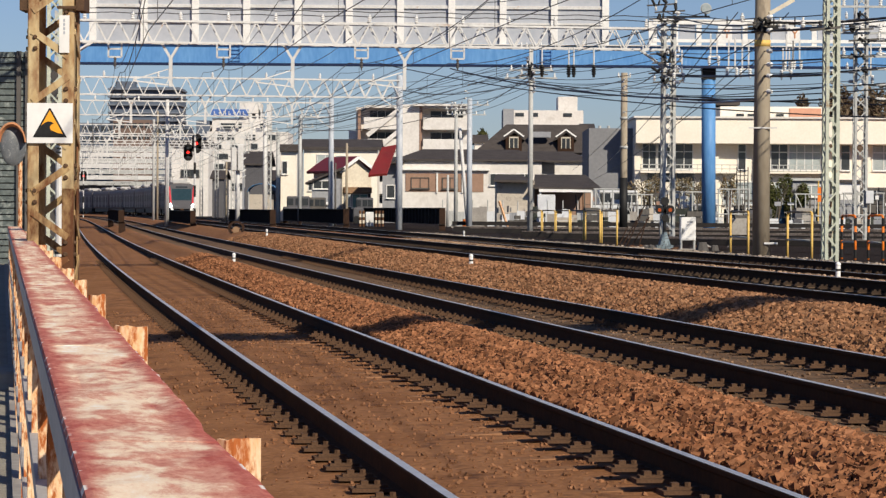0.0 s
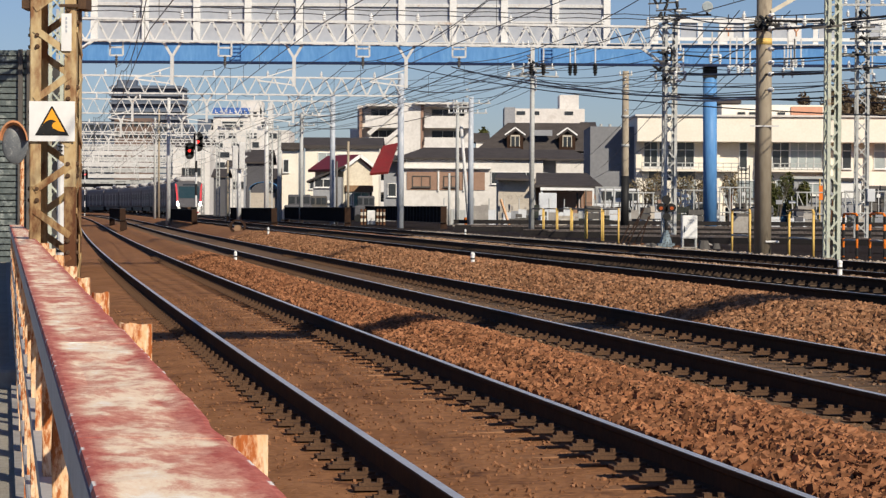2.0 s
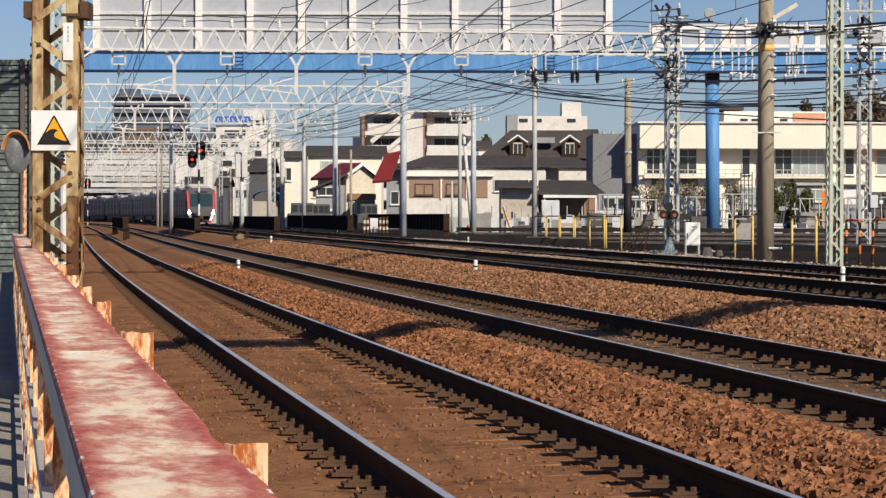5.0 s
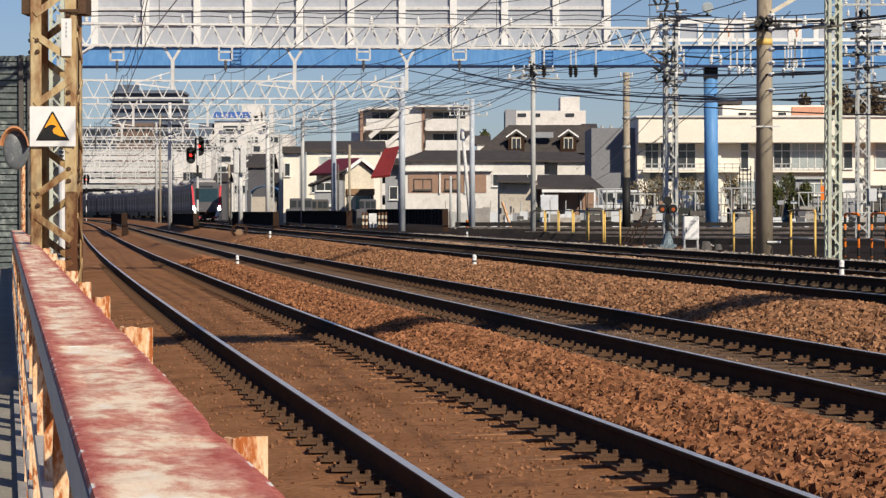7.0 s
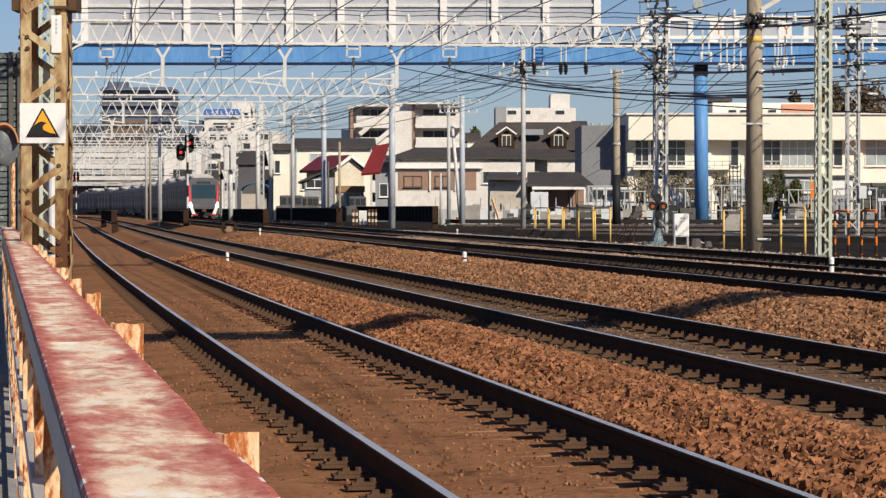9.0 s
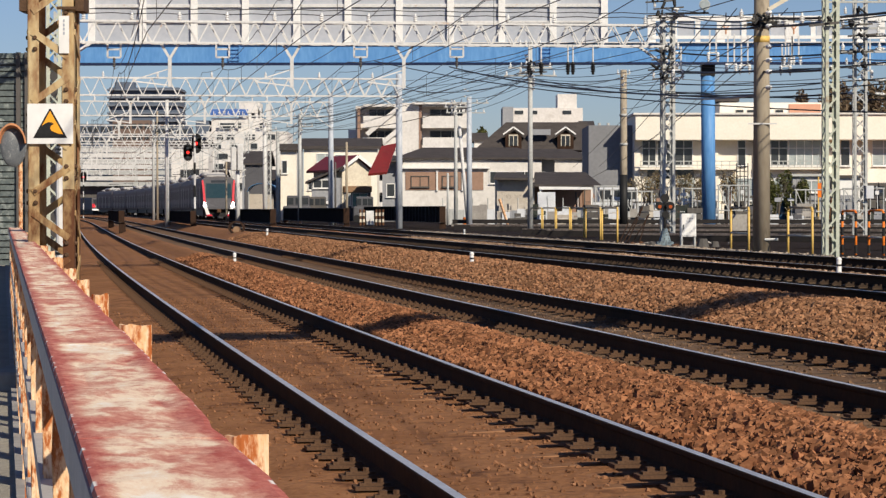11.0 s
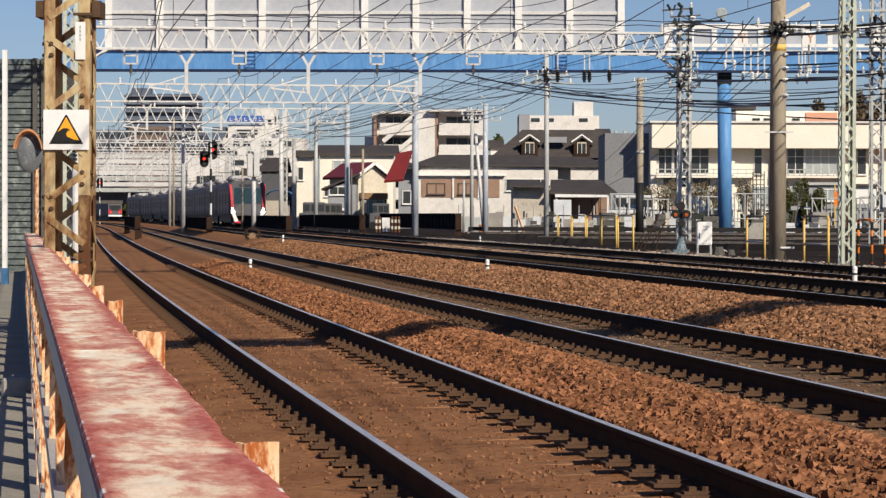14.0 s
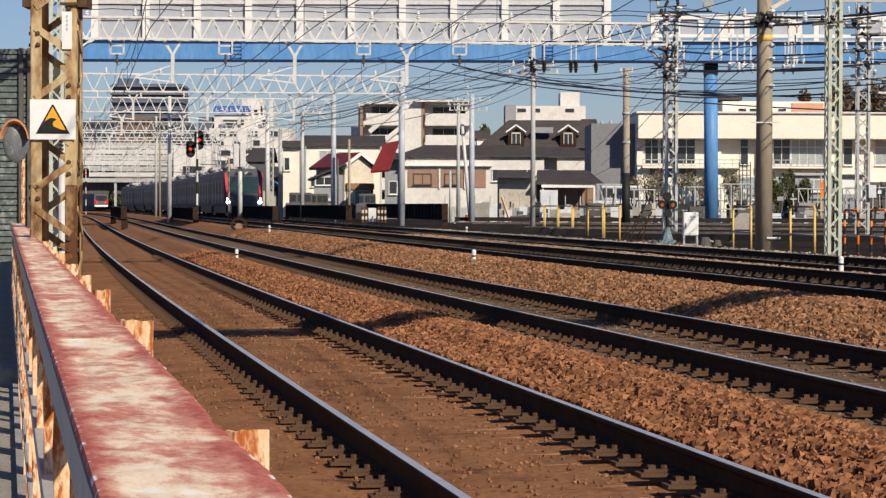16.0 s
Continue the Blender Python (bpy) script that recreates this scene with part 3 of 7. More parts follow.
def fence():
    f = thing("fence", (0, 0, 0), "old railway fence with a weathered red cap and rusty orange posts", "fence")
    lean = math.degrees(math.atan(0.1655))
    # cap in lengths, each a shallow channel of folded steel
    for n_, (y0, y1) in enumerate([(2.78 + 1.93 * i, 2.78 + 1.93 * (i + 1) - 0.004) for i in range(-2, 16)]):
        b = bmesh.new()
        p, q = Vector((fx(y0), y0, 1.0828)), Vector((fx(y1 + 0.012), y1 + 0.012, 1.0825))
        # a shallow sheet, slightly dented between its rolled edges
        rows = []
        for i in range(41):
            c = p.lerp(q, i / 40)
            rows.append([b.verts.new((c.x + u * (1 + bent(c.y, u)), c.y, c.z + dz + (0.0018 * noise.noise((u * 30, c.y * 7, 0)) + 0.012 * (0.22 - abs(noise.noise((u * 5, c.y * 3.4 + u * 4, 5))))) * (abs(u) < 0.07)))
                         for u, dz in ((-0.081, 0.0), (-0.079, 0.006), (-0.072, 0.007), (-0.04, 0.006), (0.0, 0.0055), (0.04, 0.006), (0.072, 0.007), (0.079, 0.006), (0.081, 0.0), (0.0, -0.002))])
        for r0, r1 in zip(rows[:-1], rows[1:]):
            for i in range(10):
                b.faces.new((r0[i], r0[(i + 1) % 10], r1[(i + 1) % 10], r1[i]))
        b.faces.new(rows[0]), b.faces.new(rows[-1])
        cap = part("cap", b, M["red_cap"], f, "weathered red cap with pale worn patches")
        b = bmesh.new()
        bar(b, p + Vector((-0.0785, 0, -0.034)), q + Vector((-0.0785, 0, -0.034)), 0.006, 0.056)
        part("fascia", b, M["grey_fascia"], cap, "grey painted folded edge")
        b = bmesh.new()
        rows = []
        for i in range(41):
            c = p.lerp(q, i / 40)
            e = 0.081 * (1 + bent(c.y, 0.081))
            rows.append([b.verts.new((c.x + e + u, c.y, c.z + dz)) for u, dz in ((-0.006, -0.003), (-0.0005, -0.003), (-0.0005, -0.05), (-0.006, -0.05))])
        for r0, r1 in zip(rows[:-1], rows[1:]):
            for i in range(4):
                b.faces.new((r0[i], r0[(i + 1) % 4], r1[(i + 1) % 4], r1[i]))
        b.faces.new(rows[0]), b.faces.new(rows[-1])
        part("fascia", b, M["red_cap"], cap)
    post = None
    for i in range(26):
        y = 1.15 + 1.27 * i
        b = bmesh.new()
        m = pose(fx(y), y, 0, 0, 0, lean)
        box(b, (-0.035, 0, 0.56), (0.008, 0.10, 1.02), m=m)
        box(b, (0.0, -0.046, 0.56), (0.13, 0.008, 1.02), m=m)
        box(b, (0.0, 0.046, 0.56), (0.13, 0.008, 1.02), m=m)
        bmesh.ops.subdivide_edges(b, edges=[e for e in b.edges if abs(e.verts[0].co.z - e.verts[1].co.z) > 0.5], cuts=9)
        for v in b.verts:
            v.co.x += 0.004 * noise.noise(v.co * 9)
        part("post", b, M["rust_post"], f)
    for z in (0.30, 0.68):
        b = bmesh.new()
        bar(b, (fx(-1) - 0.07, -1, z), (fx(33) - 0.07, 33, z), 0.006, 0.05)
        bar(b, (fx(-1) - 0.052, -1, z + 0.022), (fx(33) - 0.052, 33, z + 0.022), 0.035, 0.006)
        part("rail", b, M["grey_fascia"], f, "grey angle-iron rail")
    # channel-shaped stubs of the old uprights that stand out beside the cap
    for y, u0, u1 in ((2.92, 0.083, 0.137), (5.7, 0.088, 0.163), (7.75, 0.098, 0.152), (9.3, 0.09, 0.146), (11.1, 0.088, 0.15), (13.5, 0.088, 0.15), (15.6, 0.088, 0.148), (18.0, 0.088, 0.15), (21, 0.088, 0.15), (24, 0.088, 0.15), (28, 0.088, 0.15)):
        b = bmesh.new()
        m = pose(fx(y), y, 0, 0, 0, lean)
        w, n = u1 - u0, 7
        path = [(u0, 0.05), (u0 + 0.003, 0.012), (u0 + 0.012, 0.001)] + [(u0 + 0.012 + (w - 0.022) * i / 4, -0.002 * math.sin(math.pi * i / 4)) for i in range(1, 5)] + [(u1 - 0.003, 0.008), (u1, 0.05)]
        zs = [0.06 + 1.02 * i / 16 for i in range(17)]
        top = [0.006 * noise.noise((u * 60, y, 0)) - (0.010 if i in (0, len(path) - 1) else 0.0) for i, (u, _) in enumerate(path)]
        outer = [[b.verts.new(m @ Vector((u, v + 0.003 * noise.noise((u * 40, z * 14, y)), z + (top[i] if k == 16 else 0)))) for i, (u, v) in enumerate(path)] for k, z in enumerate(zs)]
        inner = [[b.verts.new(m @ Vector((u0 + w / 2 + (u - u0 - w / 2) * 0.82, v + 0.006, z + (top[i] if k == 16 else 0)))) for i, (u, v) in enumerate(path)] for k, z in enumerate(zs)]
        for grid in (outer, inner):
            for r0, r1 in zip(grid[:-1], grid[1:]):
                for i in range(len(path) - 1):
                    b.faces.new((r0[i], r0[i + 1], r1[i + 1], r1[i]))
        for i in range(len(path) - 1):
            b.faces.new((outer[-1][i], outer[-1][i + 1], inner[-1][i + 1], inner[-1][i]))
        for i in (0, len(path) - 1):
            for k in range(16):
                b.faces.new((outer[k][i], outer[k + 1][i], inner[k + 1][i], inner[k][i]))
        part("stub", b, M["rust_post"], f, "stub flaking cream paint over rust")


fence()


# ---- overhead line gantries ----
def lattice(b, at, w, d, z0, z1, leg, lace, pitch, lacing_sides=(0, 1, 2, 3), rz=0.0, flat=False):
    """A square lattice mast: four angle legs and zigzag lacing."""
    m = pose(*at, 0, 0, rz)
    cs = [(-w / 2, -d / 2), (w / 2, -d / 2), (w / 2, d / 2), (-w / 2, d / 2)]
    for x, y in cs:
        sx, sy = (1 if x < 0 else -1), (1 if y < 0 else -1)
        box(b, (x + sx * leg / 2, y, (z0 + z1) / 2), (leg, leg * 0.14, z1 - z0), m=m)
        box(b, (x, y + sy * leg / 2, (z0 + z1) / 2), (leg * 0.14, leg, z1 - z0), m=m)
    n = max(1, int((z1 - z0) / pitch))
    for s in lacing_sides:
        (xa, ya), (xb, yb) = cs[s], cs[(s + 1) % 4]
        for i in range(n):
            za, zb = z0 + (z1 - z0) * i / n, z0 + (z1 - z0) * (i + 1) / n
            p, q = ((xa, ya, za), (xb, yb, zb)) if i % 2 == 0 else ((xb, yb, za), (xa, ya, zb))
            nrm = m.to_3x3() @ Vector(((ya - yb), (xb - xa), 0)).normalized()
            bar(b, m @ Vector(p), m @ Vector(q), lace, 0.012, up=nrm)


def truss(b, p, q, deep, thick, chord, lace, bays):
    """A box truss from p to q (its lower corner line); deep: upwards, thick: along the railway."""
    p, q = Vector(p), Vector(q)
    along = (q - p).normalized()
    out = Vector((-along.y, along.x, 0)).normalized() * thick
    up = Vector((0, 0, deep))
    for o in (Vector(), out):
        for u in (Vector(), up):
            bar(b, p + o + u, q + o + u, chord)
    for i in range(bays):
        a, c = p.lerp(q, i / bays), p.lerp(q, (i + 1) / bays)
        mid = p.lerp(q, (i + 0.5) / bays)
        for o in (Vector(), out):
            bar(b, a + o, mid + o + up, lace)
            bar(b, mid + o + up, c + o, lace)
        bar(b, a, c + out, lace * 0.7)
        bar(b, a + up, c + up + out, lace * 0.7)


def ribbed(b, n, r, core, step, at=(0, 0, 0), seg=8, down=False):
    """A ribbed insulator in one piece, along z."""
    prof = [(core, -step)]
    for i in range(n):
        prof += [(r, step * i), (r * 0.8, step * (i + 0.35)), (core, step * (i + 0.5))]
    prof.append((core, step * (n + 0.6)))
    rings = []
    for rr, z in prof:
        z = -z if down else z
        rings.append([b.verts.new((at[0] + rr * math.cos(6.2832 * k / seg), at[1] + rr * math.sin(6.2832 * k / seg), at[2] + z)) for k in range(seg)])
    for p, q in zip(rings[:-1], rings[1:]):
        for k in range(seg):
            b.faces.new((p[k], p[(k + 1) % seg], q[(k + 1) % seg], q[k]))
    b.faces.new(rings[0]), b.faces.new(rings[-1])


def insulator(b, at, r=0.085, n=3):
    ribbed(b, n, r, r * 0.4, 0.07, at)


def gantry(y0, x0, x1, z, deep, w, mats, bays, label, leg=0.1, feet=(-0.2, 0.15), drops=(), tops=0, pitch=0.6, thick=0.45, tube=0.0):
    """Two lattice masts and a box truss across the tracks; the far end lies further along, square to the line."""
    y1 = y0 + (x1 - x0) * 0.14
    g = thing("gantry", (0, 0, 0), label, "gantry", "overhead line gantries")
    for (x, y, ft) in ((x0, y0, feet[0]), (x1, y1, feet[1])):
        b = bmesh.new()
        if tube and x == x1:
            rod(b, (x, y, ft), (x, y, z + deep + 0.3), tube, tube * 0.9, n=14)
            part("mast", b, M["pale_pole"], g, "pale blue-grey tubular mast", smooth=True)
            continue
        lattice(b, (x, y, 0), w, w, ft, z + deep + 0.3, leg, leg * 0.55, pitch, rz=8)
        part("mast", b, mats[0], g)
    b = bmesh.new()
    truss(b, (x0, y0 - 0.2, z), (x1, y1 - 0.2, z), deep, thick, 0.075, 0.045, bays)
    beam = part("beam", b, mats[1], g)
    for sgn, x, y in ((1, x0, y0), (-1, x1, y1)):
        b = bmesh.new()
        for o in (-0.2, 0.2):
            bar(b, (x, y + o, z - 0.75), (x + sgn * 1.1, y + o + 0.15 * sgn, z + 0.03), 0.06)
        part("brace", b, mats[1], g)
    for x in drops:
        y = y0 + (x - x0) * 0.14
        b = bmesh.new()
        bar(b, (x, y, z - 1.55), (x, y, z - 0.5), 0.16, 0.12)
        bar(b, (x, y, z - 0.55), (x - 0.33, y, z), 0.09)
        bar(b, (x, y, z - 0.55), (x + 0.33, y, z), 0.09)
        part("drop_post", b, mats[1], g)
        b = bmesh.new()
        bar(b, (x, y, z - 1.5), (x - 1.3, y - 0.3, z - 1.35), 0.05)
        bar(b, (x, y, z - 0.9), (x - 1.3, y - 0.3, z - 1.33), 0.04)
        part("cantilever", b, mats[1], g)
    for i in range(tops):
        x = x0 + (x1 - x0) * (i + 0.5) / tops
        b = bmesh.new()
        y = y0 + (x - x0) * 0.14 - 0.2
        insulator(b, (x, y, z + deep + 0.09))
        part("insulator", b, M["porcelain"], g, smooth=False)
    return g


OLD, WHITE, GREEN = M["rust_steel"], M["white_steel"], M["green_steel"]


def old_post():
    """The riveted post of the nearest gantry, with its notices."""
    x, y, w = -2.875, 19.5, 0.325
    g = thing("lattice_post", (x, y, 0), "rusty cream riveted steel lattice post of an overhead line gantry", "lattice post")
    cs = [(-w / 2, 0), (w / 2, 0), (w / 2, 0.33), (-w / 2, 0.33)]
    for cxx, cyy in cs:
        sx, sy = (1 if cxx < 0 else -1), (1 if cyy < 0.1 else -1)
        # the legs beside the track have lost most of their paint up to a splice
        for z0, z1, mat, lab in ((0.0, 1.47, M["rust_bare"] if cxx > 0 else M["rust_worn"], "rusted lower length of a leg"), (1.47, 8.6, OLD, "")):
            b = bmesh.new()
            box(b, (cxx + sx * 0.039, cyy, (z0 + z1) / 2), (0.078, 0.011, z1 - z0))
            box(b, (cxx, cyy + sy * 0.045, (z0 + z1) / 2), (0.011, 0.09, z1 - z0))
            part("leg", b, mat, g, lab, bevel=0.002)
    # lacing bars, staggered on the four sides
    pitch = 0.56
    for s in range(4):
        (xa, ya), (xb, yb) = cs[s], cs[(s + 1) % 4]
        n = Vector((ya - yb, xb - xa, 0)).normalized()
        for i in range(25):
            z0 = 0.10 + 0.33 * i + (0.165 if s > 1 else 0)
            p, q = (Vector((xa, ya, z0)), Vector((xb, yb, z0 + 0.23))) if i % 2 == 0 else (Vector((xb, yb, z0)), Vector((xa, ya, z0 + 0.23)))
            ins = (q - p).normalized() * 0.04
            b = bmesh.new()
            bar(b, p + ins - n * 0.010, q - ins - n * 0.010, 0.05, 0.008, up=n)
            part("lacing_bar", b, M["rust_worn"] if z0 < 1.7 else OLD, g)
    b = bmesh.new()
    for cxx, side in ((-w / 2, 1), (w / 2, -1)):
        for i in range(30):
            z = 0.25 + pitch * (i // 2) + (0.085 if i % 2 else 0) + (0.18 if side < 0 else 0)
            rod(b, (cxx + side * 0.05, -0.006, z), (cxx + side * 0.05, -0.024, z), 0.019, 0.012, n=8)
            rod(b, (cxx - side * 0.006, 0.05, z), (cxx - side * 0.024, 0.05, z), 0.019, 0.012, n=8)
    rv = part("rivet", b, M["rivet"], g, "dark rivet heads")
    tagged(rv, kind="stuff")
    b = bmesh.new()
    box(b, (0.02, 0.16, 0.0), (0.9, 0.9, 0.3))
    part("footing", b, M["concrete"], g, "concrete footing", bevel=0.02)
    # bands near the top of the view
    for c, d in (((0.12, -0.02, 2.788), (0.14, 0.03, 0.02)), ((-0.2, 0.16, 2.829), (0.06, 0.3, 0.12)), ((0.21, 0.16, 2.829), (0.06, 0.3, 0.12))):
        b = bmesh.new()
        box(b, c, d)
        part("clamp", b, M["rivet"], g)
    # warning notice: a wave in a triangle, on white
    s = thing("warning_sign", (x, y - 0.03, 1.946), "white square notice with an orange triangle and a black wave", "warning sign")
    b = bmesh.new()
    box(b, (0, 0, 0), (0.334, 0.004, 0.292))
    part("plate", b, M["white_paint"], s, bevel=0.001)

    def flat(name, pts, mat, off, label):
        b = bmesh.new()
        f = [b.verts.new((px, -off, pz)) for px, pz in pts]
        k = [b.verts.new((px, -off + 0.001, pz)) for px, pz in pts]
        b.faces.new(f)
        n = len(f)
        for i in range(n):
            b.faces.new((f[i], f[(i + 1) % n], k[(i + 1) % n], k[i]))
        bmesh.ops.triangulate(b, faces=[q for q in b.faces if len(q.verts) > 4])
        part(name, b, mat, s, label)

    flat("triangle_border", [(-0.124, -0.104), (0.124, -0.104), (0.006, 0.108), (-0.006, 0.108)], M["matt_black"], 0.0035, "black triangle")
    flat("triangle", [(-0.104, -0.093), (0.104, -0.093), (0.0, 0.093)], M["signal_orange"], 0.0055, "orange triangle")
    wave = [(-0.104, -0.093), (0.104, -0.093), (0.096, -0.078), (0.06, -0.072), (0.028, -0.064), (0.008, -0.05), (0.0, -0.03), (0.010, -0.012), (0.03, -0.002), (0.010, 0.010), (-0.014, 0.012), (-0.036, 0.002), (-0.060, -0.016)]
    flat("wave", wave, M["matt_black"], 0.0075, "black breaking wave")
    n = thing("notice_plate", (x + 0.103, y - 0.03, 2.594), "narrow white metal notice with faded grey writing", "notice")
    b = bmesh.new()
    box(b, (0, 0, 0), (0.074, 0.004, 0.272))
    part("plate", b, M["white_paint"], n)
    b = bmesh.new()
    for i in range(4):
        box(b, (0, -0.004, 0.10 - 0.03 * i), (0.012, 0.002, 0.02))
    part("writing", b, M["panel"], n, "faded grey bars of writing")
    # the beam that this post carries over the tracks, above the view
    h = thing("gantry_beam", (0, 0, 0), "rusty steel box truss over the tracks", "gantry beam", "overhead line gantries")
    b = bmesh.new()
    truss(b, (x, y, 7.6), (x + 18.5, y + 2.6, 7.6), 0.9, 0.35, 0.1, 0.06, 22)
    part("truss", b, OLD, h)
    # unseen slab added so that the beam casts a solid shadow
    b = bmesh.new()
    bar(b, (x, y + 0.17, 7.95), (x + 18.5, y + 2.77, 7.95), 0.5, 0.3)
    part("shadow_slab", b, M["concrete"], h)
    b = bmesh.new()
    lattice(b, (x + 18.4, y + 2.75, 0), 0.33, 0.33, 0.1, 8.6, 0.1, 0.055, 0.5)
    part("mast", b, OLD, h)


old_post()
gantry(58, -8.476, 8.7, 7.4, 0.9, 0.317, (GREEN, GREEN), 24, "pale green riveted lattice masts with a box truss over the tracks", leg=0.075, pitch=0.33)
gantry(94, -13.499, 8.072, 7.167, 0.754, 0.455, (M["galv"], WHITE), 27, "white painted lattice gantry spanning all the tracks",
       leg=0.1, drops=(-9.711, -5.437, -1.465), tops=13, pitch=0.42)
for i, (gy, d1) in enumerate(((145, 16.4), (177, 15.8), (228, 15.5), (255, 15.5), (282, 16), (308, 16), (335, 16), (365, 16), (388, 16), (410, 16), (432, 16))):
    gantry(gy, cx(gy) - 4.0, cx(gy) + d1, 7.5, 0.95, 0.42, (M["galv"], WHITE), 22, "white painted lattice gantry with insulators, further down the line",
           leg=0.08, drops=[cx(gy) + q for q in (1.8, 5.8, 10.5)], tops=7, pitch=0.6, tube=0.19 if i in (0, 1) else 0.0)


# ---- blue road bridge over the railway ----
def bridge():
    g = thing("road_bridge", (0, 0, 0), "blue steel girder bridge with white framed grey screens above", "bridge")
    y = 180.0
    zb, zt = 11.024, 12.43
    b = bmesh.new()
    box(b, (11.3, y, (zb + zt) / 2), (77.4, 0.06, zt - zb))
    part("girder", b, M["blue"], g)
    # the flange's shade is put into its dark navy colour
    b = bmesh.new()
    box(b, (11.3, y - 0.1, zb), (77.4, 0.5, 0.17))
    part("bottom_flange", b, M["navy"], g, "bottom flange with its shade painted dark navy")
    b = bmesh.new()
    box(b, (11.3, y - 0.12, zt), (77.4, 0.4, 0.08))
    part("top_flange", b, M["white_steel"], g)
    b = bmesh.new()
    box(b, (11.3, y + 2, zt - 0.2), (77.4, 4, 0.3))
    part("deck", b, M["concrete"], g)
    for xx in (-14.141, 6.805):
        b = bmesh.new()
        for o in (-0.35, 0.35):
            bar(b, (xx + o, y - 0.2, zb + 0.25), (xx + o, y - 0.2, zt), 0.05)
        for k in range(5):
            bar(b, (xx - 0.35, y - 0.2, zb + 0.3 + 0.25 * k), (xx + 0.35, y - 0.2, zb + 0.3 + 0.25 * k), 0.05)
        part("ladder", b, M["blue"], g)
    # the blue column with its dark bearing
    b = bmesh.new()
    rod(b, (17.829, y + 0.8, 0.2), (17.753, y + 0.8, zb - 0.8), 0.47, n=28)
    part("column", b, M["blue"], g, "round blue steel column", smooth=True)
    b = bmesh.new()
    box(b, (17.753, y + 0.8, zb - 0.4), (0.9, 0.9, 0.82))
    part("bearing", b, M["matt_black"], g, "dark bearing block")
    for xx in (-27.3, 40.0):
        b = bmesh.new()
        rod(b, (xx, y + 0.8, 0.1), (xx, y + 0.8, zb), 0.47, n=20)
        part("column", b, M["blue"], g, smooth=True)
    # screens: white frame posts, rails and panes
    step = 3.444
    first = -23.721
    top = 18.893
    for i in range(0, 11):
        xx = first + step * i
        b = bmesh.new()
        box(b, (xx, y - 0.15, (zt + top) / 2), (0.46, 0.22, top - zt))
        part("screen_post", b, M["white_paint"], g)
        if i < 10:
            for k, (za, zc) in enumerate(((zt + 0.05, 13.799), (13.875, 14.863), (14.977, 16.992), (17.068, top))):
                b = bmesh.new()
                box(b, (xx + step / 2, y, (za + zc) / 2), (step - 0.34, 0.04, zc - za - 0.06))
                part("pane", b, M["panel"], g, "pale grey screen panel")
    for yy, h in ((43, 0.14), (14, 0.22), (-41, 0.14)):
        b = bmesh.new()
        box(b, (first + step * 5, y - 0.1, 15.471 + (0 - yy) * 180 / 4735), (step * 10, 0.14, h))
        part("screen_rail", b, M["white_steel"], g)
    x0, x1 = 13.9, 39.5
    for z, h in ((zt + 0.35, 0.22), (zt + 1.62, 0.34)):
        b = bmesh.new()
        box(b, ((x0 + x1) / 2, y - 0.1, z), (x1 - x0, 0.12, h))
        part("parapet_rail", b, M["white_paint"], g, "white parapet rail")
    for i in range(17):
        b = bmesh.new()
        box(b, (x0 + 1.55 * i, y - 0.05, zt + 0.85), (0.34 if i % 3 else 0.55, 0.12, 1.7))
        part("parapet_post", b, M["white_paint"], g, "white parapet post")
        if i % 2 or i > 9:
            b = bmesh.new()
            box(b, (x0 + 1.55 * i + 0.78, y + 0.05, zt + 0.95), (1.1, 0.04, 1.1))
            part("pane", b, M["panel"], g, "pale grey screen panel")


bridge()


# ---- buildings ----
def gable(b, x0, x1, y0, y1, z, rise, along="x", over=0.3, thick=0.16):
    """A gabled roof with the ridge along x or y."""
    if along == "x":
        prof = [(y0 - over, z), ((y0 + y1) / 2, z + rise), (y1 + over, z)]
        ends = (x0 - over, x1 + over)
        p = lambda e, s: (e, s[0], s[1])
    else:
        prof = [(x0 - over, z), ((x0 + x1) / 2, z + rise), (x1 + over, z)]
        ends = (y0 - over, y1 + over)
        p = lambda e, s: (s[0], e, s[1])
    rows = []
    for e in ends:
        rows.append([b.verts.new(p(e, s)) for s in prof] + [b.verts.new(p(e, (s[0], s[1] - thick))) for s in reversed(prof)])
    n = 6
    for i in range(n):
        b.faces.new((rows[0][i], rows[0][(i + 1) % n], rows[1][(i + 1) % n], rows[1][i]))
    for r in rows:
        b.faces.new((r[0], r[1], r[4], r[5]))
        b.faces.new((r[1], r[2], r[3], r[4]))


def hip(b, x0, x1, y0, y1, z, rise, inset, over=0.35):
    v = [b.verts.new(q) for q in ((x0 - over, y0 - over, z), (x1 + over, y0 - over, z), (x1 + over, y1 + over, z), (x0 - over, y1 + over, z),
                                  (x0 + inset, (y0 + y1) / 2, z + rise), (x1 - inset, (y0 + y1) / 2, z + rise))]
    w = [b.verts.new((q.co.x, q.co.y, z - 0.14)) for q in v[:4]]
    for f in ((0, 1, 5, 4), (1, 2, 5), (2, 3, 4, 5), (3, 0, 4)):
        b.faces.new([v[i] for i in f])
    for i in range(4):
        b.faces.new((v[i], v[(i + 1) % 4], w[(i + 1) % 4], w[i]))
    b.faces.new(w[::-1])


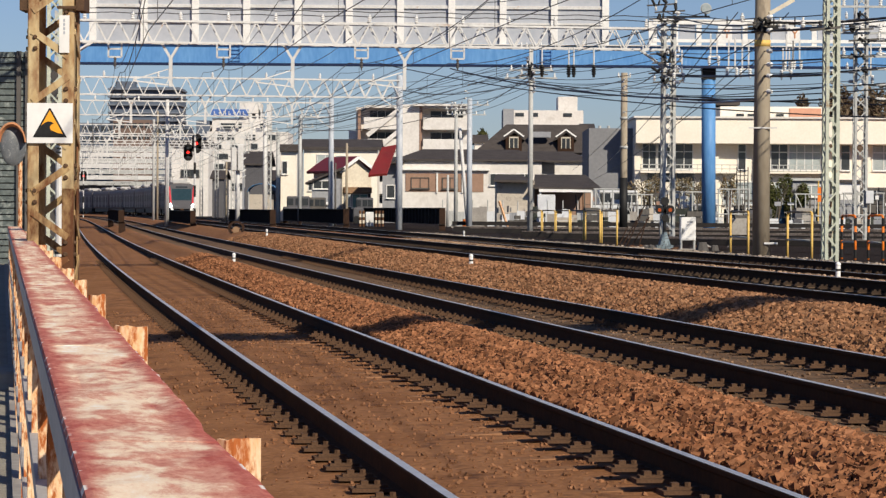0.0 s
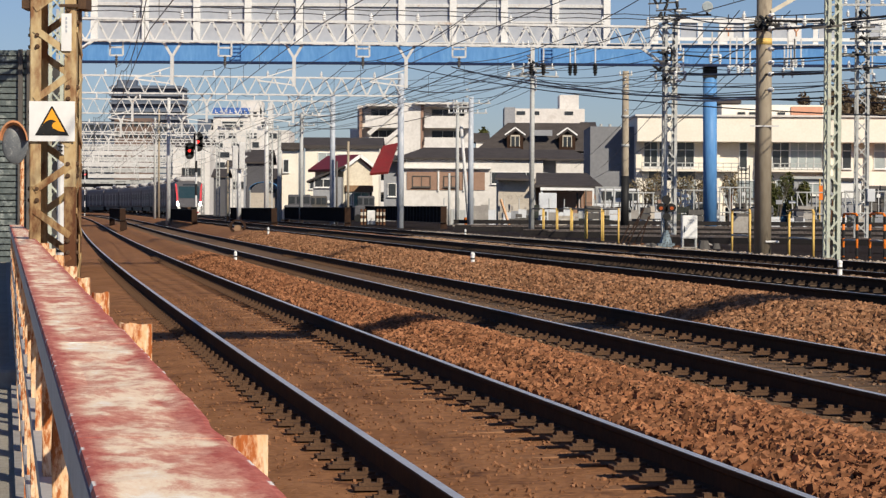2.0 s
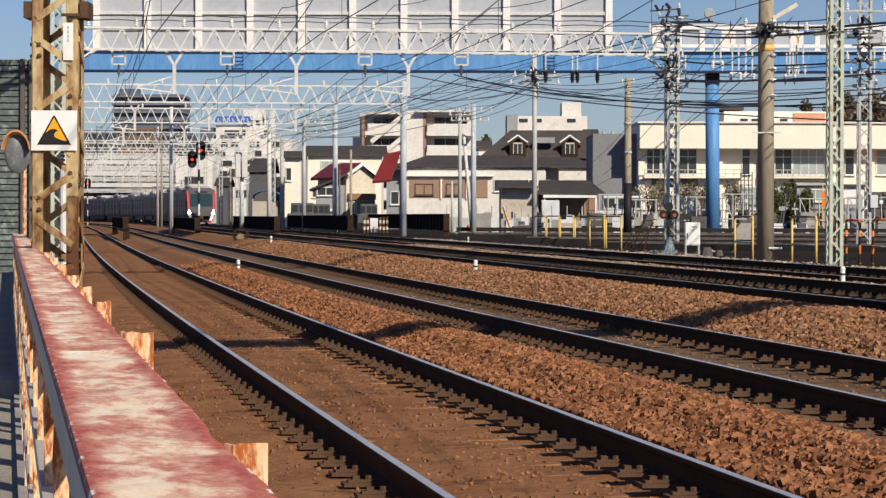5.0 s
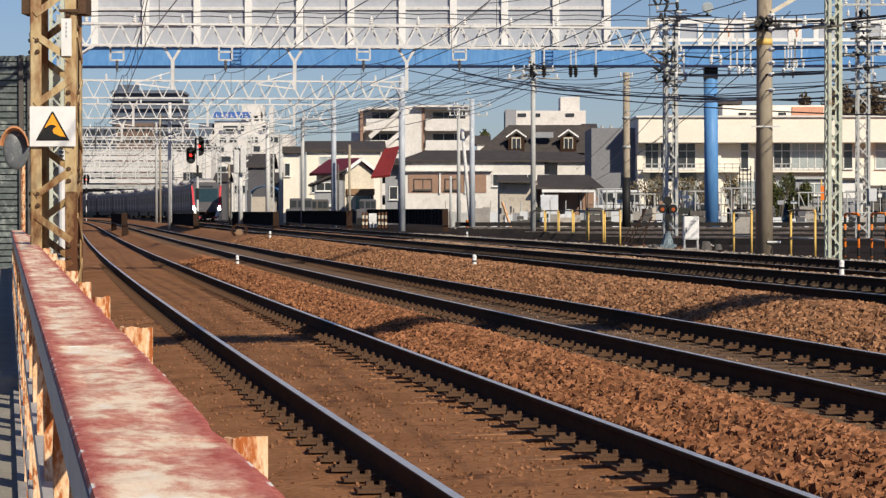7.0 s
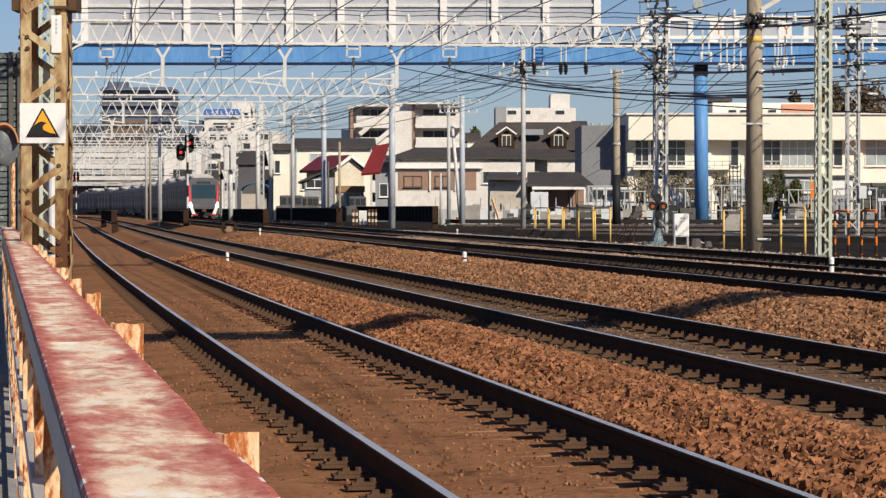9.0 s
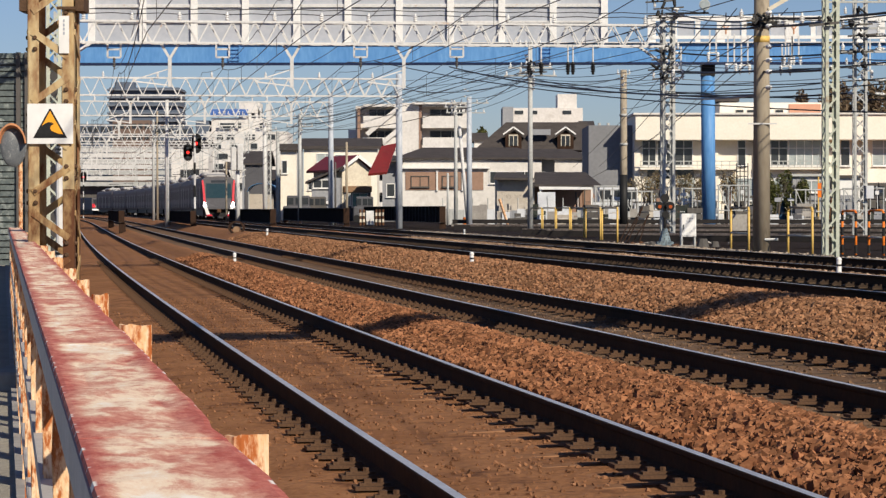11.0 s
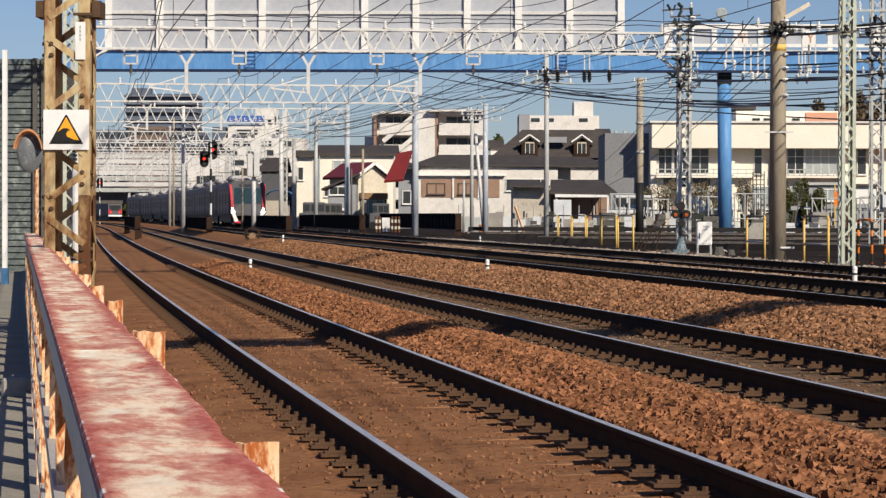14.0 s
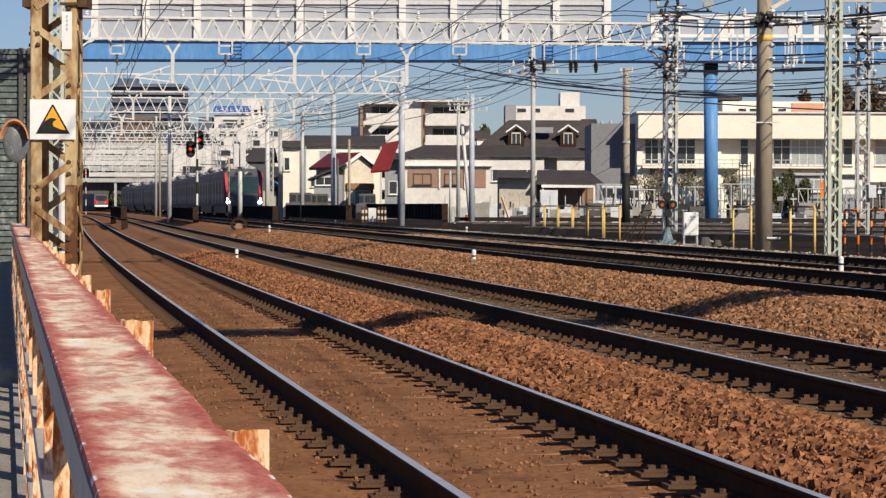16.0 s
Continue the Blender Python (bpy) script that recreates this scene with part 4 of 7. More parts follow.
def window(parent, x, y, z, w, h, glass, panes=2, frame_mat=None, sill=True, transom=0.0):
    """A framed window on a wall that faces -y."""
    fm = frame_mat or M["white_paint"]
    b = bmesh.new()
    t = 0.07
    for dx in (-w / 2, w / 2):
        box(b, (x + dx, y - 0.03, z), (t, 0.1, h + t))
    for dz in (-h / 2, h / 2):
        box(b, (x, y - 0.03, z + dz), (w, 0.1, t))
    wn_ = part("window", b, fm, parent)
    for i in range(1, panes):
        b = bmesh.new()
        box(b, (x - w / 2 + w * i / panes, y - 0.02, z), (t * 0.8, 0.07, h))
        part("mullion", b, fm, wn_)
    if transom:
        b = bmesh.new()
        box(b, (x, y - 0.022, z + h * (0.5 - transom)), (w, 0.07, t * 0.9))
        part("transom", b, fm, wn_)
    for i in range(panes):
        b = bmesh.new()
        box(b, (x - w / 2 + w * (i + 0.5) / panes, y - 0.008, z), (w / panes - t, 0.02, h - t))
        part("pane", b, glass, wn_)
    if sill:
        b = bmesh.new()
        box(b, (x, y - 0.08, z - h / 2 - 0.06), (w + 0.15, 0.2, 0.06))
        part("sill", b, fm, wn_)
    return wn_


def walls(parent, x0, x1, y0, y1, z0, z1, mat, name="wall", label=""):
    b = bmesh.new()
    box(b, ((x0 + x1) / 2, (y0 + y1) / 2, (z0 + z1) / 2), (x1 - x0, y1 - y0, z1 - z0))
    return part(name, b, mat, parent, label)


def school():
    y = 215.0
    g = thing("school_building", (0, 0, 0), "long cream two-storey building with a deep flat cornice and wide windows", "building")
    x0, x1 = 15.166, 42.501
    walls(g, x0, x1, y, y + 14, 0, 6.779, M["cream"])
    b = bmesh.new()
    box(b, ((x0 + x1) / 2, y + 6, 7.732), (x1 - x0, 15.2, 2.043))
    part("cornice", b, M["cream"], g, "deep cream cornice", bevel=0.05)
    b = bmesh.new()
    box(b, ((x0 + x1) / 2, y + 6, 8.822), (x1 - x0 + 0.3, 15.6, 0.15))
    part("roof_edge", b, M["white_wall"], g)
    # side wing, its shade put into the blue-grey wall colour
    walls(g, 11.624, x0, y + 1.5, y + 12, 0, 8.005, M["wing_grey"], "side_wing", "side wing with its shade painted blue-grey")
    walls(g, 22.999, 31.742, y + 9, y + 16, 9.076, 10.121, M["cream"], "roof_house", "cream roof-top storey")
    walls(g, 28.783, 31.443, y + 8.9, y + 9.1, 9.136, 9.987, M["salmon"], "wall_panel", "salmon panel")
    walls(g, 22.714, 24.757, y + 10, y + 15, 10.263, 10.549, M["dark_roof"], "roof_cap")
    for px in (1302, 1322, 1372):
        b = bmesh.new()
        box(b, (-37.207 - -37.254 + (px - 784) * 225 / 4735, y + 8.95, 9.408), (0.62, 0.1, 0.2))
        part("vent", b, M["dark_glass"], g)
    # upper storey windows
    for a, c, glass, n in ((1133, 1157, "dark_glass", 2), (1160, 1222, "dark_glass", 4), (1302, 1316, "dark_glass", 1), (1360, 1390, "dark_glass", 2), (1392, 1448, "pale_glass", 4), (1484, 1500, "dark_glass", 1), (1540, 1640, "pale_glass", 5)):
        window(g, ((a + c) / 2 - 784) * 215 / 4735, y, 5.734, (c - a) * 215 / 4735, 2.089, M[glass], n, M["white_paint"], True, 0.32)
    # dark panels painted on for the dark recess below the upper windows
    for a, c in ((1142, 1158), (1162, 1190), (1194, 1224)):
        b = bmesh.new()
        box(b, (((a + c) / 2 - 784) * 215 / 4735, y - 0.02, 4.05), ((c - a) * 215 / 4735, 0.1, 0.72))
        part("pane", b, M["dark_glass"], g)
    # balcony rail and lower windows
    for a, c in ((1128, 1300), (1340, 1460)):
        b = bmesh.new()
        box(b, (((a + c) / 2 - 784) * 215 / 4735, y - 0.5, 4.463), ((c - a) * 215 / 4735, 0.9, 0.16))
        part("balcony_slab", b, M["cream"], g)
        b = bmesh.new()
        for zz in (5.053, 4.735):
            box(b, (((a + c) / 2 - 784) * 215 / 4735, y - 0.92, zz), ((c - a) * 215 / 4735, 0.05, 0.07))
        for i in range(13):
            box(b, (((a + (c - a) * i / 12) - 784) * 215 / 4735, y - 0.92, 4.781), (0.05, 0.05, 0.62))
        part("balcony_rail", b, M["galv"], g)
    for a, c, glass, n in ((1140, 1170, "pale_glass", 2), (1196, 1226, "pale_glass", 2), (1276, 1330, "pale_glass", 3), (1366, 1420, "pale_glass", 3), (1470, 1520, "dark_glass", 3)):
        window(g, ((a + c) / 2 - 784) * 215 / 4735, y, 2.783, (c - a) * 215 / 4735, 1.816, M[glass], n)
    for px in (1124, 1262, 1336, 1456, 1530):
        b = bmesh.new()
        box(b, ((px - 784) * 215 / 4735, y - 0.12, 3.782), (0.5, 0.3, 5.994))
        part("pier", b, M["cream"], g)
    # rooftop pipes on the wing
    b = bmesh.new()
    for px in (1062, 1078):
        rod(b, ((px - 784) * 215 / 4735, y + 4, 8.005), ((px - 784) * 215 / 4735, y + 4, 8.277), 0.12, n=8)
    part("roof_vent", b, M["galv"], g)


school()


def brown_house():
    """The long two-storey house with tan cladding behind the line."""
    y = 228.0
    g = thing("house", (0, 0, 0), "white house with tan upper cladding and a dark hipped roof", "house", "houses behind the railway")
    x0, x1 = -3.948, 8.234
    walls(g, x0, x1, y, y + 8, 0, 5.616, M["white_wall"])
    b = bmesh.new()
    hip(b, x0, x1, y, y + 8, 5.616, 0.963, 2.0)
    part("roof", b, M["dark_roof"], g)
    walls(g, -3.371, 3.274, y - 0.06, y + 0.1, 2.871, 4.412, M["tan_wall"], "cladding", "tan cladding band")
    for px in (770, 815):
        b = bmesh.new()
        box(b, ((px - 784) * 228 / 4735, y - 0.1, 3.641), (0.14, 0.12, 1.733))
        part("trim", b, M["white_paint"], g)
    b = bmesh.new()
    box(b, (-0.048, y - 0.15, 4.749), (7.704, 0.5, 0.12))
    part("eave_board", b, M["white_paint"], g)
    window(g, -2.119, y - 0.06, 3.593, 1.5, 0.9, M["tan_wall"], 2, M["dark_pole"])
    window(g, 0.433, y - 0.06, 3.593, 1.3, 0.9, M["tan_wall"], 2, M["dark_pole"])
    window(g, 4.623, y, 3.93, 1.6, 1.0, M["dark_glass"], 2)
    window(g, 6.789, y, 3.93, 1.4, 1.0, M["dark_glass"], 2)
    # porch wing, shade put into its grey, with its own roof and a red lean-to roof
    walls(g, -5.346, -3.914, y + 0.5, y + 7, 0, 5.244, M["grey_wall"], "porch_wing", "porch wing with its shade painted grey")
    b = bmesh.new()
    hip(b, -5.537, -3.818, y - 0.4, y + 7, 5.387, 0.5, 0.5)
    part("porch_roof", b, M["dark_roof"], g)
    window(g, -5.537 + 0.9, y + 0.5, 2.857, 0.7, 1.1, M["dark_glass"], 1)
    b = bmesh.new()
    top = [(-5.322, 225, 6.557), (-4.087, 225, 6.795)]
    low = [(-4.786, 220, 4.304), (-6.319, 220, 4.164)]
    f = [b.verts.new(q) for q in top + low]
    k = [b.verts.new((q[0], q[1] + 0.1, q[2] - 0.18)) for q in top + low]
    b.faces.new(f), b.faces.new(k[::-1])
    for i in range(4):
        b.faces.new((f[i], f[(i + 1) % 4], k[(i + 1) % 4], k[i]))
    part("lean_to_roof", b, M["red_roof"], g, "steep red metal roof slope")


brown_house()


def cream_house():
    y = 258.0
    g = thing("house", (0, 0, 0), "two-storey cream house with a low dark roof", "house", "houses behind the railway")
    x0, x1 = -13.622, -6.539
    walls(g, x0, x1, y, y + 9, 0, 7.324, M["cream"])
    b = bmesh.new()
    gable(b, x0, x1, y, y + 9, 7.324, 0.872, "x", 0.4, 0.3)
    part("roof", b, M["dark_roof"], g)
    window(g, -11.551, y, 6.179, 1.6, 0.8, M["pale_glass"], 2)
    window(g, -10.68 + 0.6, y, 6.07, 0.9, 0.8, M["pale_glass"], 1)
    window(g, -12.423, y, 3.618, 1.5, 1.0, M["dark_glass"], 2)
    # narrow neighbour; grey wall colour gives its flank the shade
    n = thing("house", (0, 0, 0), "narrow cream house with a dark flat roof and a flank painted as shaded", "house", "houses behind the railway")
    walls(n, -15.43, -13.95, 251, 257, 0, 6.75, M["cream"])
    b = bmesh.new()
    box(b, (-14.69, 254, 7.06), (2.0, 7, 0.64))
    part("roof", b, M["dark_roof"], n)
    walls(n, -13.95, -13.66, 252, 257, 0, 6.74, M["grey_wall"], "side_wall", "side wall with its shade painted grey")
    window(n, -15.05, 251, 5.2, 0.5, 1.2, M["dark_glass"], 1)


cream_house()


def small_house():
    y = 238.0
    g = thing("house", (0, 0, 0), "small pale cream house with a red gabled roof", "house", "houses behind the railway")
    x0, x1 = -9.249, -6.484
    walls(g, x0, x1, y, y + 7, 0, 4.698, M["yellow_wall"])
    b = bmesh.new()
    gable(b, x0, x1, y, y + 7, 4.748, 1.307, "y", 0.5, 0.22)
    part("roof", b, M["red_roof"], g)
    b = bmesh.new()
    v = [b.verts.new(q) for q in ((x0, y - 0.01, 4.647), (x1, y - 0.01, 4.647), ((x0 + x1) / 2, y - 0.01, 5.854))]
    w = [b.verts.new((q.co.x, y + 0.3, q.co.z)) for q in v]
    b.faces.new(v), b.faces.new(w[::-1])
    for i in range(3):
        b.faces.new((v[i], v[(i + 1) % 3], w[(i + 1) % 3], w[i]))
    part("gable_wall", b, M["yellow_wall"], g)
    b = bmesh.new()
    for s in (0, 1):
        xa = (x0 - 0.5) if s == 0 else (x1 + 0.5)
        bar(b, (xa, y - 0.52, 4.597), ((x0 + x1) / 2, y - 0.52, 5.954), 0.06, 0.28)
    part("barge_board", b, M["white_paint"], g)
    walls(g, x0 + 0.1, x1 - 0.05, y - 0.35, y, 2.75, 3.3, M["drum_hub"], "awning_board", "sandy wooden board over the porch")
    # flat dark panel imitates the shaded lower half of the front
    walls(g, x0 + 0.15, x1 - 0.1, y - 0.06, y, 0.1, 2.72, M["slate_wall"], "porch_shade", "dark panel painted as the shaded porch")
    window(g, -7.59, y - 0.07, 2.05, 1.5, 1.2, M["green_glass"], 2)
    window(g, -8.746, y - 0.07, 2.1, 0.5, 1.0, M["pale_glass"], 1)
    c = Matrix.Translation(((x0 + x1) / 2, y, 0))
    g.matrix_basis = c @ pose(0, 0, 0, 0, 0, 24) @ c.inverted()
    # lean-to with a dark roof in front
    l = thing("shed", (0, 0, 0), "grey shed with a sloping dark roof beside the small house", "shed")
    ya = 233.0
    walls(l, -11.613, -9.153, ya, ya + 5, 0, 3.987, M["grey_wall"])
    b = bmesh.new()
    box(b, (-10.531, ya + 2.4, 4.233), (3.248, 5.8, 0.16))
    for v in b.verts:
        v.co.z += (v.co.x - -10.531) * 0.42
    part("roof", b, M["dark_roof"], l)
    window(l, -10.727, ya, 3.446, 1.5, 0.7, M["dark_glass"], 2)
    b = bmesh.new()
    box(b, (-10.727, ya - 0.15, 1.822), (1.476, 0.2, 0.246))
    part("ledge", b, M["white_paint"], l)


small_house()


def apartment():
    y = 310.0
    g = thing("apartment_block", (0, 0, 0), "white four-storey apartment block with deep balconies and an outside stair", "apartment building")
    x0, xm, x1 = -10.41, -3.339, 2.881
    walls(g, x0, x1, y + 2, y + 14, 0, 13.246, M["white_wall"])
    walls(g, -5.499, -3.012, y, y + 3, 0, 13.507, M["white_wall"], "stair_tower")
    walls(g, -3.012, -2.684, y - 0.05, y + 2, 0, 13.246, M["tan_wall"], "pilaster", "tan pilaster")
    walls(g, -10.148, -9.82, y - 0.1, y + 2, 8.532, 12.918, M["tan_wall"], "pilaster", "tan pilaster")
    h = 2.488
    for i in range(5):
        zt = 13.376 - h * i
        for a, c in ((640, 700), (745, 828)):
            b = bmesh.new()
            box(b, (((a + c) / 2 - 784) * 310 / 4735, y + 0.8, zt - 0.15), ((c - a) * 310 / 4735, 2.6, 0.3))
            bal = part("balcony", b, M["white_wall"], g)
            b = bmesh.new()
            box(b, (((a + c) / 2 - 784) * 310 / 4735, y - 0.4, zt - h + 0.55), ((c - a) * 310 / 4735, 0.14, 1.1))
            part("parapet", b, M["white_wall"], bal)
            window(g, ((a + c) / 2 - 784) * 310 / 4735, y + 2, zt - 1.35, (c - a) * 310 / 4735 * 0.7, 1.6, M["dark_glass"], 3, M["galv"], False)
    # sloping stair slabs
    for i in range(3):
        zt = 10.103 - h * i + h
        b = bmesh.new()
        bar(b, (-9.035, y - 0.7, zt - h * 1.1), (-5.499, y - 0.7, zt + 0.2), 0.5, 0.5)
        part("stair_flight", b, M["white_wall"], g)
    b = bmesh.new()
    box(b, (-0.393, y + 6, 13.442), (6.809, 14, 0.25))
    part("roof_slab", b, M["white_wall"], g)
    # roof-top tank house of a lower neighbour
    walls(g, -11.333, -10.279, y + 4, y + 9, 0, 10.555, M["white_wall"], "annex")


apartment()


def mansard():
    y = 248.0
    g = thing("house", (0, 0, 0), "house with a steep dark mansard roof and two white-framed dormers", "house", "houses behind the railway")
    x0, x1 = 3.457, 13.513
    walls(g, x0, x1, y, y + 9, 0, 6.044, M["white_wall"])
    b = bmesh.new()
    za, zb_ = 6.672, 9.344
    low = [(x0 - 0.8, y - 0.5, za), (x1 + 0.3, y - 0.5, za), (x1 + 0.3, y + 9.5, za), (x0 - 0.8, y + 9.5, za)]
    top = [(5.709, y + 2.2, zb_), (x1 - 0.2, y + 2.2, zb_), (x1 - 0.2, y + 7.5, zb_), (5.709, y + 7.5, zb_)]
    lv, tv = [b.verts.new(q) for q in low], [b.verts.new(q) for q in top]
    for i in range(4):
        b.faces.new((lv[i], lv[(i + 1) % 4], tv[(i + 1) % 4], tv[i]))
    b.faces.new(tv), b.faces.new(lv[::-1])
    part("roof", b, M["dark_roof"], g)
    for px in (905, 997):
        xx = (px - 784) * 248 / 4735
        d = part("dormer", _dormer(xx, y), M["girder_rust"], g, "dark brown dormer with a white gable trim")
        b = bmesh.new()
        for s in (-1, 1):
            bar(b, (xx + s * 0.95, y - 0.5, 8.139), (xx, y - 0.5, 8.82), 0.1, 0.13)
        part("gable_trim", b, M["white_paint"], d)
        b = bmesh.new()
        for s in (-1, 1):
            bar(b, (xx + s * 0.55, y - 0.42, 8.191), (xx + s * 0.55, y + 2.5, 8.191), 1.25, 0.1, up=(s * 0.6, 0, 0.8))
        part("dormer_roof", b, M["dark_roof"], d)
        b = bmesh.new()
        box(b, (xx, y - 0.42, 7.563), (0.75, 0.05, 0.95))
        part("pane", b, M["dark_glass"], d)
        b = bmesh.new()
        for s in (-0.4, 0, 0.4):
            box(b, (xx + s, y - 0.45, 7.563), (0.06, 0.06, 1.0))
        box(b, (xx, y - 0.45, 8.06), (0.86, 0.06, 0.12))
        part("window_frame", b, M["yellow_wall"], d)
    walls(g, 8.105, 9.767, y - 0.45, y + 0.3, 8.084, 8.603, M["grey_wall"], "roof_panel")
    # lower wing with a dark roof, and its white upper wall
    w = thing("house", (0, 0, 0), "low house with a white upper wall and a dark sloping roof", "house", "houses behind the railway")
    walls(w, 9.669, 12.759, 236, 243, 0, 5.766, M["white_wall"])
    b = bmesh.new()
    hip(b, 3.29, 12.759, 236, 244, 5.716, 0.897, 1.5)
    part("roof", b, M["dark_roof"], w)
    # grey in place of white carries this wall's shade
    walls(w, 3.29, 9.669, 237, 243, 0, 5.616, M["grey_wall"], "shaded_wall", "wall with its shade painted grey")


def _dormer(xx, y):
    b = bmesh.new()
    box(b, (xx, y + 0.6, 7.51), (1.5, 2.0, 1.414))
    return b


mansard()


def low_sheds():
    y = 183.0
    g = thing("shed", (0, 0, 0), "low beige shed and carport under a pitched dark roof", "shed")
    walls(g, 3.55, 6.12, y, y + 7, 0, 3.32, M["beige_wall"])
    # darker tan adds to the shade at the back of the carport
    walls(g, 6.12, 10.2, y + 3, y + 7, 0, 2.9, M["tan_wall"], "shaded_wall")
    for x0, x1, z0, z1, nm in ((6.0, 10.65, 2.93, 3.85, "roof"), (3.3, 6.05, 3.40, 3.85, "side_roof")):
        b = bmesh.new()
        v = [b.verts.new(q) for q in ((x0, y - 1.0, z0), (x1, y - 1.0, z0 - 0.05), (x1 - 0.8, y + 5, z1), (x0 + 0.3, y + 5, z1))]
        w = [b.verts.new(q.co - Vector((0, 0, 0.14))) for q in v]
        b.faces.new(v), b.faces.new(w[::-1])
        for i in range(4):
            b.faces.new((v[i], v[(i + 1) % 4], w[(i + 1) % 4], w[i]))
        part(nm, b, M["dark_roof"], g)
    b = bmesh.new()
    box(b, (8.2, y - 0.95, 2.68), (3.6, 0.1, 0.2))
    part("fascia_board", b, M["white_paint"], g)
    for x in (6.5, 10.0):
        b = bmesh.new()
        box(b, (x, y - 0.8, 1.4), (0.12, 0.12, 2.8))
        part("post", b, M["white_paint"], g)
    c = thing("cabinet", (6.85, 181, 0.2), "pale blue-grey steel equipment cabinet", "cabinet")
    b = bmesh.new()
    box(b, (0, 0, 1.1), (1.2, 0.6, 2.2))
    part("body", b, M["sheet_white"], c, bevel=0.02)
    for s in (-1, 1):
        b = bmesh.new()
        box(b, (s * 0.29, -0.31, 1.1), (0.54, 0.03, 1.95))
        part("door", b, M["sheet_white"], c)


low_sheds()


def far_buildings():
    # dark tower with slab edges, haze mixed into both colours
    y = 700.0
    g = thing("tower_block", (0, 0, 0), "distant dark high-rise tower with pale floor slabs", "tower")
    x0, x1 = -87.814, -69.63
    walls(g, x0, x1, y, y + 18, 0, 32.967, M["tower"])
    for i in range(12):
        b = bmesh.new()
        box(b, ((x0 + x1) / 2, y + 8, 32.375 - 2.05 * i), (x1 - x0 + 0.8, 18.6, 0.42))
        part("floor_slab", b, M["tower_slab"], g)
    b = bmesh.new()
    box(b, (-84.118, y + 5, 33.41), (5, 5, 2.2))
    part("plant_room", b, M["tower"], g)
    for xa, xb, rt, yy, mt in ((128, 196, 222, 660, "tower"), (196, 262, 216, 640, "far_brown"), (258, 330, 226, 650, "tower"), (140, 240, 240, 690, "far_brown"), (235, 330, 250, 700, "tower_slab")):
        q = yy / 4735
        k = thing("distant_block", (0, 0, 0), "distant low block of flats in brown and grey", "building", "distant blocks")
        zt = 1.33 + (372 - rt) * q
        walls(k, (xa - 784) * q, (xb - 784) * q, yy, yy + 12, 0, zt, M[mt])
        for r in range(2):
            for i in range(6):
                b = bmesh.new()
                box(b, ((xa + (xb - xa) * (i + 0.5) / 6 - 784) * q, yy - 0.05, zt - 1.4 - 2.6 * r), ((xb - xa) * q / 9, 0.2, 1.2))
                part("window", b, M["dark_glass"], k)
    # white hotel with a blue roof sign
    y = 430.0
    h = thing("hotel", (0, 0, 0), "white mid-rise building with a blue roof sign", "building")
    walls(h, -38.323, -25.337, y, y + 16, 0, 13.681, M["white_wall"])
    walls(h, -37.597, -29.242, y + 1, y + 12, 13.681, 15.86, M["white_wall"], "upper_storey")
    walls(h, -33.238, -29.878, y + 2, y + 9, 15.86, 18.403, M["white_wall"], "stair_head")
    walls(h, -40.139, -37.96, y + 1, y + 12, 0, 15.497, M["tower"], "dark_wing")
    b = bmesh.new()
    box(b, (-34.691, y + 0.5, 16.677), (6.0, 0.3, 1.2))
    sg = part("roof_sign", b, M["sign_blue"], h, "blue roof sign with unreadable white characters")
    b = bmesh.new()
    for i in range(7):
        xx = -37.052 + i * 0.78
        box(b, (xx, y + 0.3, 16.677 + 0.2 * (i % 3 - 1)), (0.46, 0.1, 0.12))
        box(b, (xx + 0.12 * (i % 3 - 1), y + 0.3, 16.677), (0.1, 0.1, 0.56))
    part("writing", b, M["white_paint"], sg, "white bars of writing")
    q = y / 4735
    for r0, spans in ((226, ((386, 412), (418, 424), (456, 466))), (246, ((380, 392), (398, 412), (430, 448), (470, 484))), (262, ((376, 388), (404, 420), (440, 452))), (280, ((380, 400), (410, 428), (462, 480))), (298, ((376, 392), (402, 420)))):
        for a, c in spans:
            w = window(h, ((a + c) / 2 - 784) * q, y, 1.33 + (372 - r0) * q, (c - a) * q, 0.9, M["dark_glass"], 1, M["galv"], False)
            tagged(w, "dark glazed window band")
    for a, c in ((452, 458), (440, 446), (466, 474)):
        walls(h, (a - 784) * q, (c - 784) * q, y + 2, y + 5, 13.6, 16.2 + (c % 5) * 0.5, M["white_steel"], "roof_unit", "white roof-top unit")
    b = bmesh.new()
    for px, zz in ((410, 182), (433, 180), (440, 172)):
        rod(b, ((px - 784) * 430 / 4735, y + 4, 15.86), ((px - 784) * 430 / 4735, y + 4, 1.33 + (372 - zz) * 430 / 4735), 0.12, n=6)
    part("mast", b, M["white_steel"], h)
    # white block on the skyline
    y = 370.0
    k = thing("office_block", (0, 0, 0), "white office block on the skyline with a roof-top plant room", "building")
    walls(k, 8.283, 19.067, y, y + 14, 0, 15.161, M["white_wall"])
    walls(k, 15.628, 18.285, y + 1, y + 8, 15.161, 17.115, M["white_wall"], "plant_room")
    walls(k, 7.97, 9.455, y - 0.2, y + 10, 0, 15.317, M["grey_wall"], "side_wall")
    for px in (915, 940, 1000):
        b = bmesh.new()
        box(b, ((px - 784) * 370 / 4735, y - 0.02, 14.536), (1.2, 0.1, 0.5))
        part("vent", b, M["dark_glass"], k)
